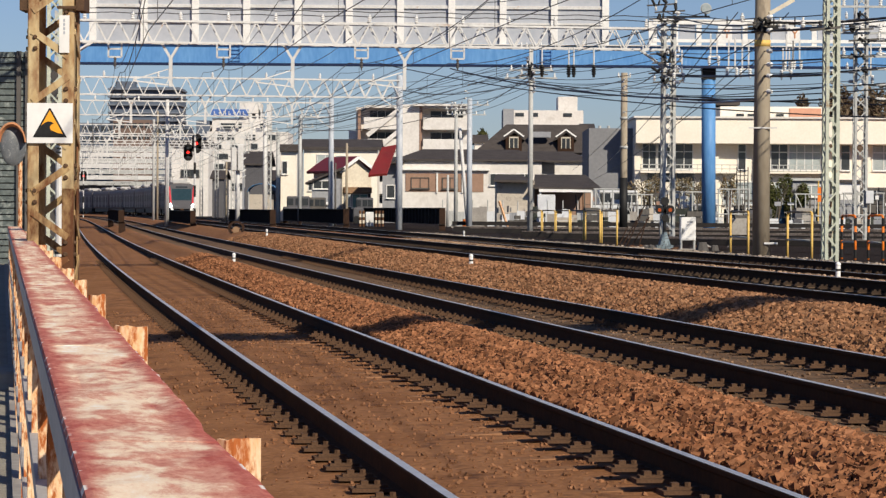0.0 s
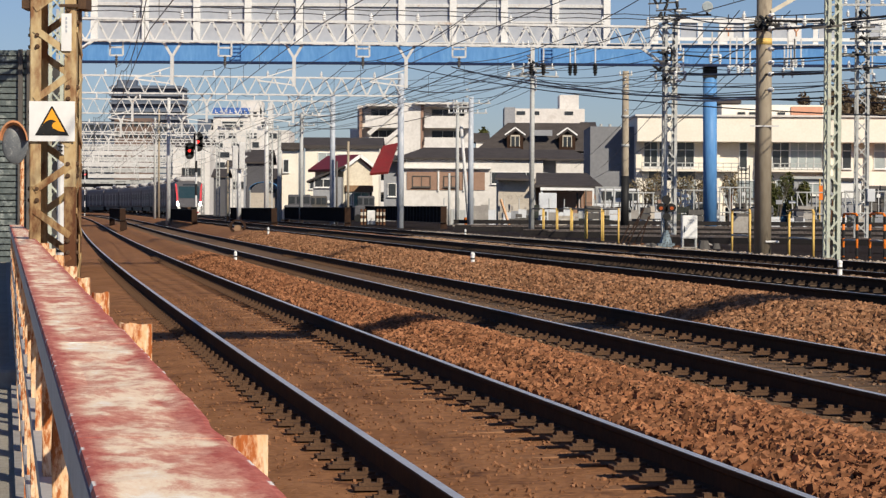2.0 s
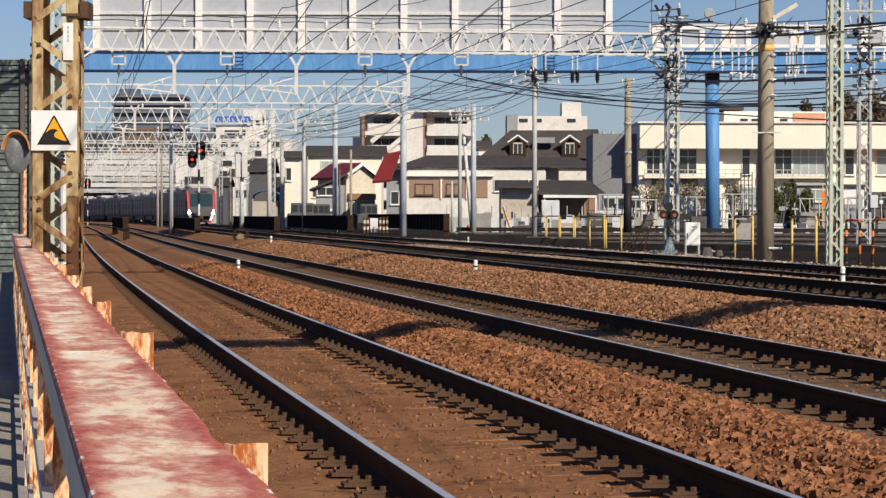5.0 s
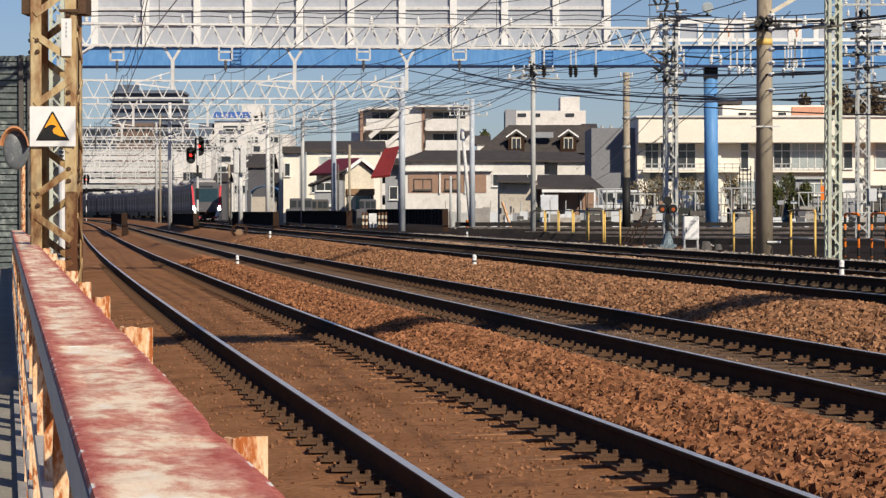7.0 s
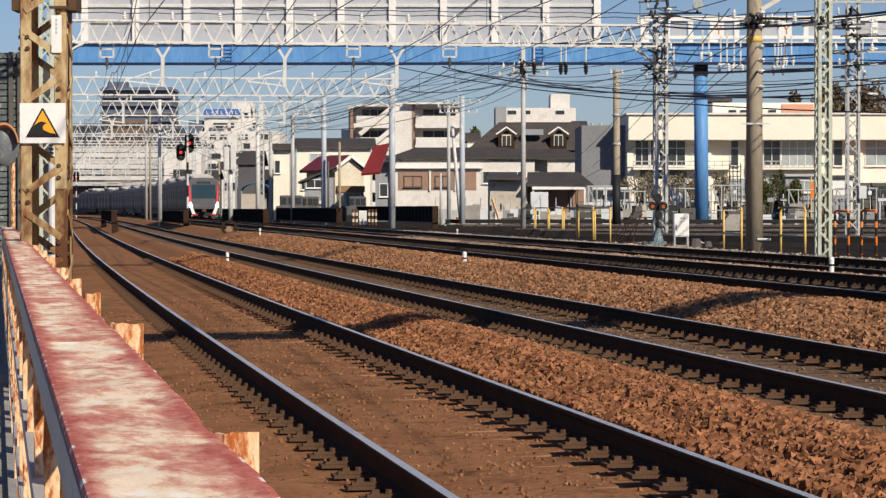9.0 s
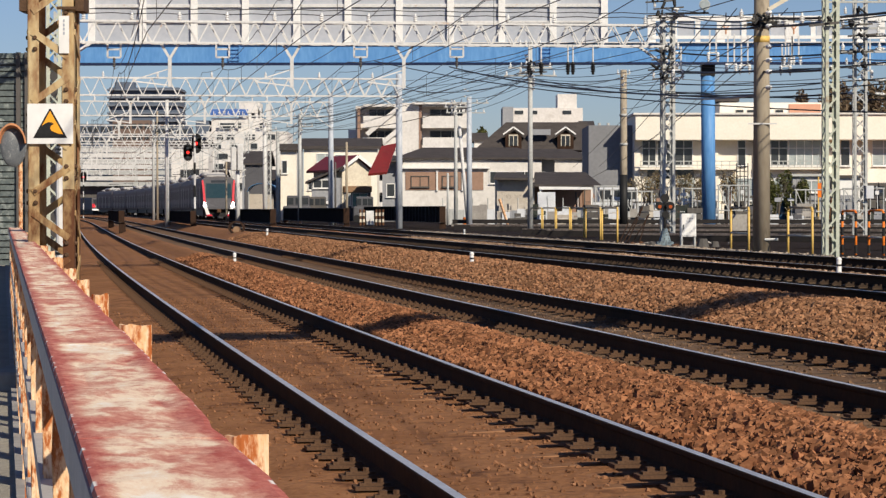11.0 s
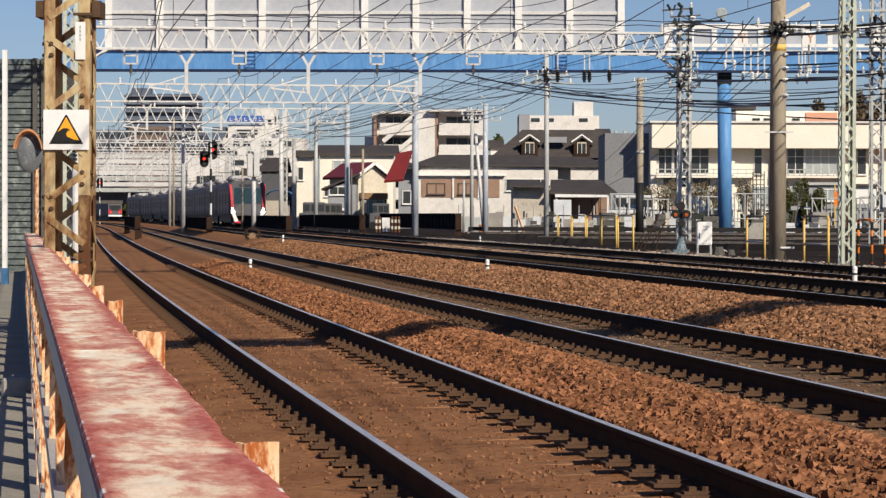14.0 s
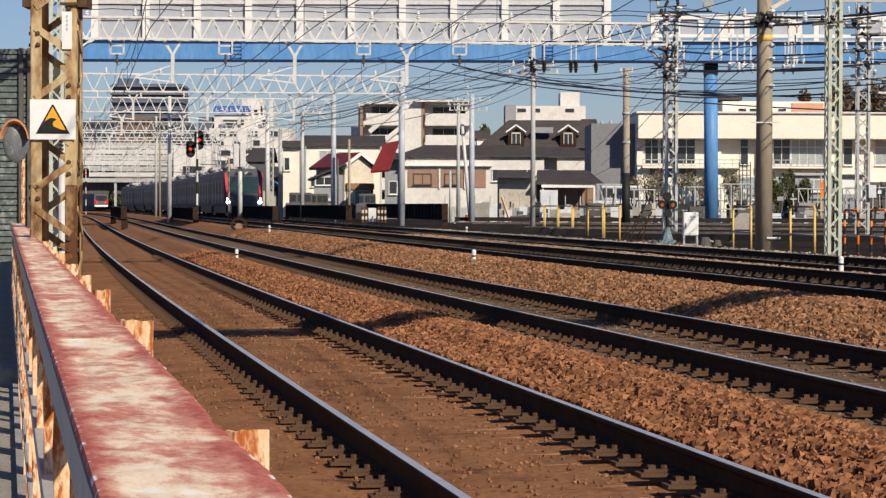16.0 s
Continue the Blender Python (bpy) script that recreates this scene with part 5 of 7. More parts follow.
    # houses that fill the street behind
    for x0, x1, zt, y, wm, rm in ((300, 365, 262, 380, "white_wall", "dark_roof"), (425, 470, 285, 300, "grey_wall", "dark_roof"), (470, 500, 320, 270, "tower", "dark_roof"), (395, 440, 300, 420, "white_wall", "dark_roof"),
                                  (1028, 1046, 232, 300, "white_wall", "dark_roof"), (836, 856, 252, 320, "white_wall", "dark_roof"), (430, 468, 292, 246, "slate_wall", "dark_roof"), (372, 392, 318, 330, "slate_wall", "dark_roof")):
        m = y / 4735
        hh = thing("house", (0, 0, 0), "plain rendered house with a dark roof in the street behind", "house", "houses behind the railway")
        xa, xb, z = (x0 - 784) * m, (x1 - 784) * m, 1.33 + (372 - zt) * m
        walls(hh, xa, xb, y, y + 8, 0, z, M[wm])
        b = bmesh.new()
        gable(b, xa, xb, y, y + 8, z, 1.0, "x", 0.3)
        part("roof", b, M[rm], hh)
        if wm != "slate_wall":
            window(hh, (xa + xb) / 2, y, z * 0.62, (xb - xa) * 0.5, 1.0, M["dark_glass"], 2, M["dark_pole"])
    # blue arched canopy over a beige kiosk, below the dark house
    q = 238 / 4735
    k = thing("kiosk", ((458 - 784) * q, 238, 0.1), "beige kiosk under a blue arched canopy", "kiosk")
    walls(k, -1.1, 1.0, 0.3, 2.3, 0, 2.5, M["beige_wall"])
    b = bmesh.new()
    rings = []
    for i in range(9):
        a = math.pi * i / 8
        rings.append([b.verts.new((1.35 * math.cos(a) + 0.2, d, 2.75 + 0.75 * math.sin(a) + o)) for d, o in ((-0.6, 0.0), (2.4, 0.0), (2.4, -0.06), (-0.6, -0.06))])
    for p_, n_ in zip(rings[:-1], rings[1:]):
        for i in range(4):
            b.faces.new((p_[i], p_[(i + 1) % 4], n_[(i + 1) % 4], n_[i]))
    part("canopy", b, M["tarp"], k, "blue arched canopy")
    for x in (-1.05, 1.4):
        b = bmesh.new()
        rod(b, (x, -0.5, 0), (x, -0.5, 2.75), 0.05, n=8)
        part("post", b, M["galv"], k)
    # long white station roof far down the line
    s = thing("station_roof", (0, 0, 0), "long white station canopy far down the line", "canopy")
    y = 470.0
    for i in range(7):
        b = bmesh.new()
        box(b, (-54.792, y + 0.3 * i, 11.653 - 1.0 * i), (22.334, 0.5, 0.72))
        part("roof_band", b, M["white_steel"] if i % 2 else M["galv"], s)
    # dark box added for the shade below the canopy
    b = bmesh.new()
    box(b, (-54.0, y + 8, 4.3), (24.0, 9, 2.1))
    part("canopy_shade", b, M["dark_pole"], s, "dark box painted as the shade below the canopy")
    for px in (92, 194, 280, 320):
        b = bmesh.new()
        box(b, ((px - 784) * 470 / 4735, y + 2, 2.8), (0.4, 0.4, 5.6))
        part("column", b, M["galv"], s)


far_buildings()


# ---- posts, signals and small things along the line ----
def concrete_pole():
    y = 66.0
    g = thing("concrete_pole", (7.806, y, 0.2), "thick brown concrete pole with a yellow band", "pole")
    b = bmesh.new()
    rod(b, (0, 0, 0), (0, 0, 9.5), 0.215, 0.175, n=24)
    part("shaft", b, M["pole"], g, smooth=True)
    b = bmesh.new()
    rod(b, (0, 0, 5.4 - 0.2), (0, 0, 5.553 - 0.2), 0.202, 0.2, n=24)
    part("band", b, M["yellow"], g, "yellow painted band", smooth=True)
    b = bmesh.new()
    for pz in (40, 52):
        rod(b, (0, 0, 1.13 + (372 - pz) * 66 / 4735), (0, 0, 1.13 + (372 - pz + 4) * 66 / 4735), 0.225, n=20)
    part("clamp", b, M["galv"], g)
    b = bmesh.new()
    bar(b, (-0.35, -0.2, 3.393 - 0.2), (0.35, -0.2, 3.393 - 0.2), 0.035)
    rod(b, (0.05, -0.22, 0.549 - 0.2), (0.38, -0.22, 0.549 - 0.2), 0.03, n=8)
    part("step_bar", b, M["white_steel"], g)
    b = bmesh.new()
    bar(b, (-0.38, -0.2, 5.62), (0.36, -0.2, 5.66), 0.07)
    bar(b, (-0.34, 0.2, 5.66), (0.40, 0.2, 5.70), 0.07)
    part("crossarm", b, M["matt_black"], g, "dark clamp bar")
    for k, px in enumerate((1328, 1334, 1356, 1362)):
        b = bmesh.new()
        insulator(b, ((px - 1344) * 66 / 4735, -0.2, 5.70), 0.05, 2)
        part("insulator", b, M["dark_pole"], g)
    # pale lamp arm on the side
    b = bmesh.new()
    bar(b, (0.15, -0.1, 6.0), (0.75, -0.1, 6.35), 0.14, 0.1)
    part("lamp_arm", b, M["yellow_wall"], g, "pale lamp arm")


concrete_pole()


def lattice_mast(px, y, wpx, top, foot, mat, label, leg=0.075, pitch=0.4):
    g = thing("lattice_mast", ((px - 784) * y / 4735, y, foot), label, "lattice mast", "lattice masts in the yard")
    w = wpx * y / 4735
    b = bmesh.new()
    lattice(b, (0, 0, 0), w, w, 0, top, leg, leg * 0.5, pitch)
    part("mast", b, mat, g)
    for z in (top * 0.93, top * 0.83, top * 0.74, top * 0.66):
        b = bmesh.new()
        bar(b, (-1.3, -w / 2, z), (1.3, -w / 2, z), 0.07)
        arm = part("crossarm", b, M["galv"], g)
        for x in (-1.2, -0.6, 0.6, 1.2):
            b = bmesh.new()
            insulator(b, (x, -w / 2, z + 0.06), 0.07, 3)
            part("insulator", b, M["porcelain"], arm)
    b = bmesh.new()
    box(b, (0, 0, 0.05), (w + 0.35, w + 0.35, 0.3))
    part("footing", b, M["concrete"], g)


lattice_mast(1518, 88, 23, 9.6, 0.1, M["galv"], "grey steel lattice mast with crossarms", pitch=0.4)
lattice_mast(1680, 88, 23, 9.6, 0.1, M["galv"], "grey steel lattice mast with crossarms", pitch=0.4)


def plain_pole(px, y, r, ztop, mat, label, arms=(), foot=0.1, name="line_pole", sleeve=0.0):
    g = thing(name, ((px - 784) * y / 4735, y, foot), label, "pole", "line poles")
    b = bmesh.new()
    rod(b, (0, 0, 0), (0, 0, ztop - foot), r, r * 0.8, n=14)
    part("shaft", b, mat, g, smooth=True)
    if sleeve:
        b = bmesh.new()
        rod(b, (0, 0, 0), (0, 0, sleeve), r + 0.012, r + 0.006, n=14)
        part("sleeve", b, M["matt_black"], g, "black lower sleeve", smooth=True)
        for z in (sleeve + 1.6, sleeve + 3.2, sleeve + 4.6):
            b = bmesh.new()
            rod(b, (0, 0, z), (0, 0, z + 0.14), r + 0.008, n=14)
            part("band", b, M["galv"], g, "steel band", smooth=True)
    for z, w in arms:
        b = bmesh.new()
        bar(b, (-w / 2, 0, z), (w / 2, 0, z), 0.07)
        a = part("crossarm", b, M["galv"], g)
        for s in (-0.45, -0.2, 0.2, 0.45):
            b = bmesh.new()
            insulator(b, (w * s, 0, z + 0.06), 0.06, 2)
            part("insulator", b, M["porcelain"], a)


plain_pole(1100, 147, 0.22, 8.905, M["pole"], "brown concrete pole with steel bands and a black foot", ((8.533, 0.7),), 0.15, sleeve=3.0)
plain_pole(935, 122, 0.125, 8.905, M["galv"], "tall grey steel pole with crossarms", ((7.617, 2.0), (7.256, 2.4), (8.647, 1.0)))
plain_pole(827, 165, 0.19, 8.2, M["pale_pole"], "stout pale blue-grey pole with crossarms", ((7.7, 2.4), (7.1, 2.0)))


def leaning_pole():
    g = thing("line_pole", (1.45, 167, 0.1), "pale pole leaning between two upright poles", "pole", "line poles")
    b = bmesh.new()
    rod(b, (0, 0, 0), (-0.55, 0, 6.4), 0.12, 0.1, n=12)
    part("shaft", b, M["white_steel"], g, smooth=True)


leaning_pole()
plain_pole(803, 170, 0.13, 7.864, M["galv"], "slender grey pole with crossarms", ((7.649, 1.4), (7.29, 1.2)))
plain_pole(527, 176, 0.14, 7.537, M["galv"], "slender grey pole with crossarms", ((7.277, 1.6), (6.608, 1.8)))
plain_pole(488, 200, 0.16, 7.117, M["galv"], "grey steel line pole")
plain_pole(465, 212, 0.18, 8.359, M["white_steel"], "white steel line pole", ((7.464, 2.0),))
plain_pole(417, 172, 0.16, 4.854, M["white_steel"], "stout white steel line pole", foot=0.15)


def pole_case():
    g = thing("transformer_case", ((417 - 784) * 172 / 4735, 171.7, 3.75), "white steel transformer case clamped to a line pole", "transformer")
    for dx, w, h in ((-0.22, 0.34, 1.5), (0.2, 0.36, 1.7)):
        b = bmesh.new()
        box(b, (dx, 0, h / 2), (w, 0.4, h))
        part("case", b, M["white_steel"], g, bevel=0.04)
    for z in (0.3, 1.2):
        b = bmesh.new()
        box(b, (0, 0.18, z), (0.9, 0.12, 0.1))
        part("clamp", b, M["galv"], g)


pole_case()
plain_pole(397, 186, 0.07, 4.551, M["pole"], "thin brown line pole")
plain_pole(268, 230, 0.12, 8.956, M["galv"], "grey steel line pole")
plain_pole(292, 180, 0.15, 8.629, M["white_steel"], "white steel line pole", ((6.652, 2.4),))
plain_pole(275, 230, 0.1, 9.685, M["pole"], "thin brown pole beside the line")
plain_pole(590, 178, 0.07, 4.413, M["dark_pole"], "thin dark post beside the line")
plain_pole(610, 178, 0.1, 5.728, M["pole"], "thin brown post beside the line")
plain_pole(789, 175, 0.09, 3.621, M["galv"], "thin grey post beside the line")


def railway_signal(px, y, heads, foot, top, label, scale=1.0):
    g = thing("railway_signal", ((px - 784) * y / 4735, y, 0), label, "railway signal")
    b = bmesh.new()
    rod(b, (0, 0, foot), (0, 0, top), 0.07 * scale, n=10)
    part("post", b, M["white_steel"], g)
    n = 5
    for i in range(n):
        if i % 2 == 0:
            b = bmesh.new()
            za, zb_ = foot + 0.4 + (top - foot - 2.2) * i / n, foot + 0.4 + (top - foot - 2.2) * (i + 1) / n
            rod(b, (0, 0, za), (0, 0, zb_), 0.078 * scale, n=10)
            part("band", b, M["matt_black"], g, "black painted band")
    for hx, hz, w, h, lit, mat in heads:
        b = bmesh.new()
        for k in range(2):
            s = -1 if k else 1
            rod(b, (hx, 0.03, hz + s * (h - w) / 2), (hx, 0.07, hz + s * (h - w) / 2), w / 2, n=20)
        box(b, (hx, 0.05, hz), (w, 0.04, h - w))
        box(b, (hx, 0.16, hz), (w * 0.55, 0.2, h * 0.8))
        head = part("head", b, M["matt_black"], g, "black signal head")
        for k in range(3):
            lz = hz + (1 - k) * h * 0.27
            b = bmesh.new()
            rod(b, (hx, -0.03, lz), (hx, 0.045, lz), w * 0.16, n=14)
            part("lens", b, mat if k == lit else M["dark_glass"], head)
            b = bmesh.new()
            box(b, (hx, -0.05, lz + w * 0.25), (w * 0.46, 0.22, 0.03))
            part("hood", b, M["matt_black"], head)
        b = bmesh.new()
        bar(b, (hx, 0.2, hz), (0, 0.02, hz - 0.2), 0.06)
        part("bracket", b, M["galv"], g)


railway_signal(341, 168, ((-0.426, 4.843, 0.56, 1.08, 1, M["lamp_red"]), (0.106, 5.41, 0.6, 1.25, 1, M["lamp_red"])), 0.2, 6.013, "railway signal with two black heads both showing red")
railway_signal(144, 350, ((0, 5.469, 0.8, 1.4, 1, M["lamp_red"]),), 0, 6.209, "distant railway signal showing red")
railway_signal(101.5, 48, ((0, 2.352, 0.16, 0.26, 1, M["lamp_amber"]),), 0, 2.45, "slim signal post with an amber light")


def dwarf_signal():
    y = 80.0
    g = thing("crossing_signal", (6.572, y, 0.18), "small black signal with two lamps on a pale blue base", "railway signal")
    b = bmesh.new()
    rod(b, (0, 0, 0.3), (0, 0, 1.35), 0.05, n=10)
    part("post", b, M["matt_black"], g)
    b = bmesh.new()
    bmesh.ops.create_cone(b, cap_ends=True, segments=8, radius1=0.2, radius2=0.07, depth=0.42, matrix=pose(0, 0, 0.32))
    box(b, (0, 0, 0.06), (0.5, 0.5, 0.16))
    part("base", b, M["base_blue"], g, "blue-grey cast base")
    b = bmesh.new()
    rod(b, (0, -0.06, 1.62 - 0.18), (0, 0.08, 1.62 - 0.18), 0.13, n=16)
    rod(b, (0.02, -0.06, 1.127 - 0.18), (0.02, 0.08, 1.127 - 0.18), 0.11, n=16)
    part("disc", b, M["matt_black"], g)
    for s in (-1, 1):
        b = bmesh.new()
        rod(b, (s * 0.16, -0.12, 1.381 - 0.18), (s * 0.16, 0.08, 1.381 - 0.18), 0.13, n=14)
        part("lamp_hood", b, M["matt_black"], g)
        b = bmesh.new()
        rod(b, (s * 0.16, -0.128, 1.364 - 0.18), (s * 0.16, -0.12, 1.364 - 0.18), 0.055, n=12)
        part("lens", b, M["dim_amber"], g, "dim orange lens")


dwarf_signal()


def relay_box():
    y = 78.0
    g = thing("relay_box", (7.083, y, 0.16), "white steel relay cabinet on short legs", "cabinet")
    b = bmesh.new()
    box(b, (0, 0, 0.66), (0.445, 0.35, 0.675))
    part("body", b, M["white_paint"], g, bevel=0.012)
    b = bmesh.new()
    box(b, (0, -0.182, 0.66), (0.395, 0.012, 0.593))
    door = part("door", b, M["white_paint"], g)
    b = bmesh.new()
    box(b, (-0.15, -0.195, 0.6), (0.02, 0.03, 0.16))
    part("handle", b, M["matt_black"], door)
    b = bmesh.new()
    for i in range(5):
        box(b, (-0.02 + 0.035 * i, -0.191, 0.86), (0.02, 0.004, 0.05))
        box(b, (-0.06 + 0.035 * i, -0.191, 0.78), (0.022, 0.004, 0.02))
    part("writing", b, M["grey_wall"], door, "grey bars of writing")
    for s in (-1, 1):
        b = bmesh.new()
        box(b, (s * 0.19, 0, 0.17), (0.05, 0.3, 0.34))
        part("leg", b, M["galv"], g)
    b = bmesh.new()
    box(b, (0, 0, 0.03), (0.5, 0.4, 0.1))
    part("footing", b, M["concrete"], g)
    # cable boxes beside it
    for px, w, h in ((1240, 26, 14), (1262, 18, 10), (1150, 14, 9)):
        q = thing("cable_box", ((px - 784) * 77 / 4735, 77, 0.16), "dark cable joint box on the ballast", "cable box")
        b = bmesh.new()
        bmesh.ops.create_cone(b, cap_ends=True, segments=8, radius1=w * 0.008, radius2=w * 0.005, depth=h * 0.02, matrix=pose(0, 0, h * 0.01))
        part("lid", b, M["dark_pole"], q, bevel=0.01)


relay_box()


def hoop(pa, ya, pb, yb, mat, label, ztop=1.33, mid=None, bands=False):
    """A barrier of two painted uprights with bent tops, and bars between them."""
    A, B = Vector(((pa - 784) * ya / 4735, ya, 0.14)), Vector(((pb - 784) * yb / 4735, yb, 0.14))
    g = thing("hoop_barrier", A, label, "barrier", "tube barriers beside the track")
    span, h, r = B - A, ztop - 0.14, 0.031
    along = span.normalized() * 0.1
    for o, k in ((Vector(), 1), (span, -1)):
        b = bmesh.new()
        pts = [o, o + Vector((0, 0, h - 0.1))] + [o + along * k * (1 - math.cos(a)) + Vector((0, 0, h - 0.1 + 0.1 * math.sin(a))) for a in (0.5, 1.05, 1.5708)]
        for p, q in zip(pts[:-1], pts[1:]):
            rod(b, p, q, r, n=10)
        leg = part("upright", b, mat, g, smooth=True)
        if bands:
            for z in (0.1, 0.52, 0.86):
                b = bmesh.new()
                rod(b, o + Vector((0, 0, z)), o + Vector((0, 0, z + 0.2)), r + 0.004, n=10)
                part("band", b, M["matt_black"], leg, "black painted band")
    b = bmesh.new()
    rod(b, along + Vector((0, 0, h)), span - along + Vector((0, 0, h)), r * 0.9, n=10)
    part("top_bar", b, M["pole"] if not bands else mat, g, "weathered top bar", smooth=True)
    if mid:
        b = bmesh.new()
        rod(b, Vector((0, 0, mid)), span + Vector((0, 0, mid)), r * 0.8, n=8)
        part("middle_bar", b, M["galv"], g, smooth=True)
    return g


for pa, ya, pb, yb in ((936, 122, 955, 119.5), (957, 119, 979, 114), (981, 113, 1004.5, 107), (1007, 106, 1030, 101), (1033, 100, 1059, 94), (1062, 93, 1089, 87)):
    hoop(pa, ya, pb, yb, M["yellow"], "yellow painted tube barrier beside the track")
hoop(1290, 74, 1321.5, 71, M["yellow"], "yellow painted tube barrier beside the track", mid=0.5)
hoop(1391, 66.5, 1434, 64.5, M["yellow"], "yellow painted tube barrier beside the track", mid=0.5)
hoop(1487, 64.5, 1511, 63.5, M["orange"], "orange and black banded tube barrier", 1.25, 0.48, True)
hoop(1534, 63.5, 1560, 62.8, M["orange"], "orange and black banded tube barrier", 1.26, 0.48, True)
b_ = thing("notice_board", (7.96, 72.3, 0.15), "faded grey notice board hung in a barrier", "board")
b = bmesh.new()
box(b, (0, 0, 0.78), (0.40, 0.03, 0.44))
part("board", b, M["concrete"], b_)


def stakes():
    for px, pz, y, ft in ((411, 457, 64, 0.05), (831, 458, 52, 0.22), (1481, 470, 42.3, 0.22), (469, 412, 100, 0.15), (818, 413, 108, 0.2)):
        m = y / 4735
        z = 1.33 + (372 - pz) * m
        g = thing("marker_post", ((px - 784) * m, y, z - 0.22), "small white marker post with a dark band", "marker post", "marker posts on the ballast")
        b = bmesh.new()
        rod(b, (0, 0, -0.1), (0, 0, 0.27), 0.04, n=12)
        part("post", b, M["white_paint"], g, smooth=False)
        b = bmesh.new()
        rod(b, (0, 0, 0.17), (0, 0, 0.20), 0.044, n=12)
        part("band", b, M["matt_black"], g, "dark band")
        b = bmesh.new()
        bmesh.ops.create_uvsphere(b, u_segments=12, v_segments=6, radius=0.045, matrix=pose(0, 0, 0.27))
        part("cap", b, M["white_paint"], g, smooth=True)
    # rusty drum lying beside the track
    g = thing("cable_drum", (-9.196, 118, 0.47), "rusty cable drum lying beside the track", "drum")
    for y0 in (-0.28, 0.22):
        b = bmesh.new()
        for i in range(20):
            a0, a1 = 6.2832 * i / 20, 6.2832 * (i + 1) / 20
            bar(b, (0.32 * math.cos(a0), y0, 0.27 * math.sin(a0)), (0.32 * math.cos(a1), y0, 0.27 * math.sin(a1)), 0.07, 0.06, up=(0, 1, 0))
        part("rim", b, M["girder_rust"], g)
    b = bmesh.new()
    rod(b, (0, -0.28, -0.08), (0, 0.25, -0.08), 0.15, n=14)
    part("core", b, M["drum_hub"], g, "sandy brown core")


stakes()


def plate_girder(d, ya, yb, zt, z0, label):
    """A black plate girder that follows the line at the offset d, from ya to yb."""
    g = thing("plate_girder", (0, 0, 0), label, "girder", "bridge girders between the tracks")
    A, B = Vector((cx(ya) + d, ya, 0)), Vector((cx(yb) + d, yb, 0))
    b = bmesh.new()
    bar(b, A + Vector((0, 0, (zt + z0) / 2)), B + Vector((0, 0, (zt + z0) / 2)), 0.03, zt - z0)
    part("web", b, M["black"], g)
    for z in (zt, z0):
        b = bmesh.new()
        bar(b, A + Vector((0, 0, z)), B + Vector((0, 0, z)), 0.36, 0.04)
        part("flange", b, M["black"], g)
    n = int((A - B).length / 1.4)
    for i in range(n + 1):
        p = A.lerp(B, i / max(n, 1))
        b = bmesh.new()
        box(b, (p.x, p.y, (zt + z0) / 2), (0.32, 0.03, zt - z0))
        part("stiffener", b, M["girder_rust"] if i == 0 else M["black"], g)
    for q in (A, B):
        b = bmesh.new()
        box(b, (q.x, q.y + 0.3, z0 / 2 - 0.1), (0.34, 0.4, z0 + 0.16))
        part("abutment", b, M["girder_rust"], g)


plate_girder(1.50, 150, 188, 1.20, 0.55, "rusty black steel plate girder beside the track")
plate_girder(5.9, 158, 197, 1.17, 0.42, "black steel plate girder with a rusty end")
plate_girder(10.0, 150, 188, 1.27, 0.50, "black steel plate girder with a rusty end")
plate_girder(13.8, 147, 188, 1.33, 0.52, "black steel plate girder with a rusty end")
plate_girder(18.8, 145, 182, 1.42, 0.55, "black steel plate girder with a rusty end")


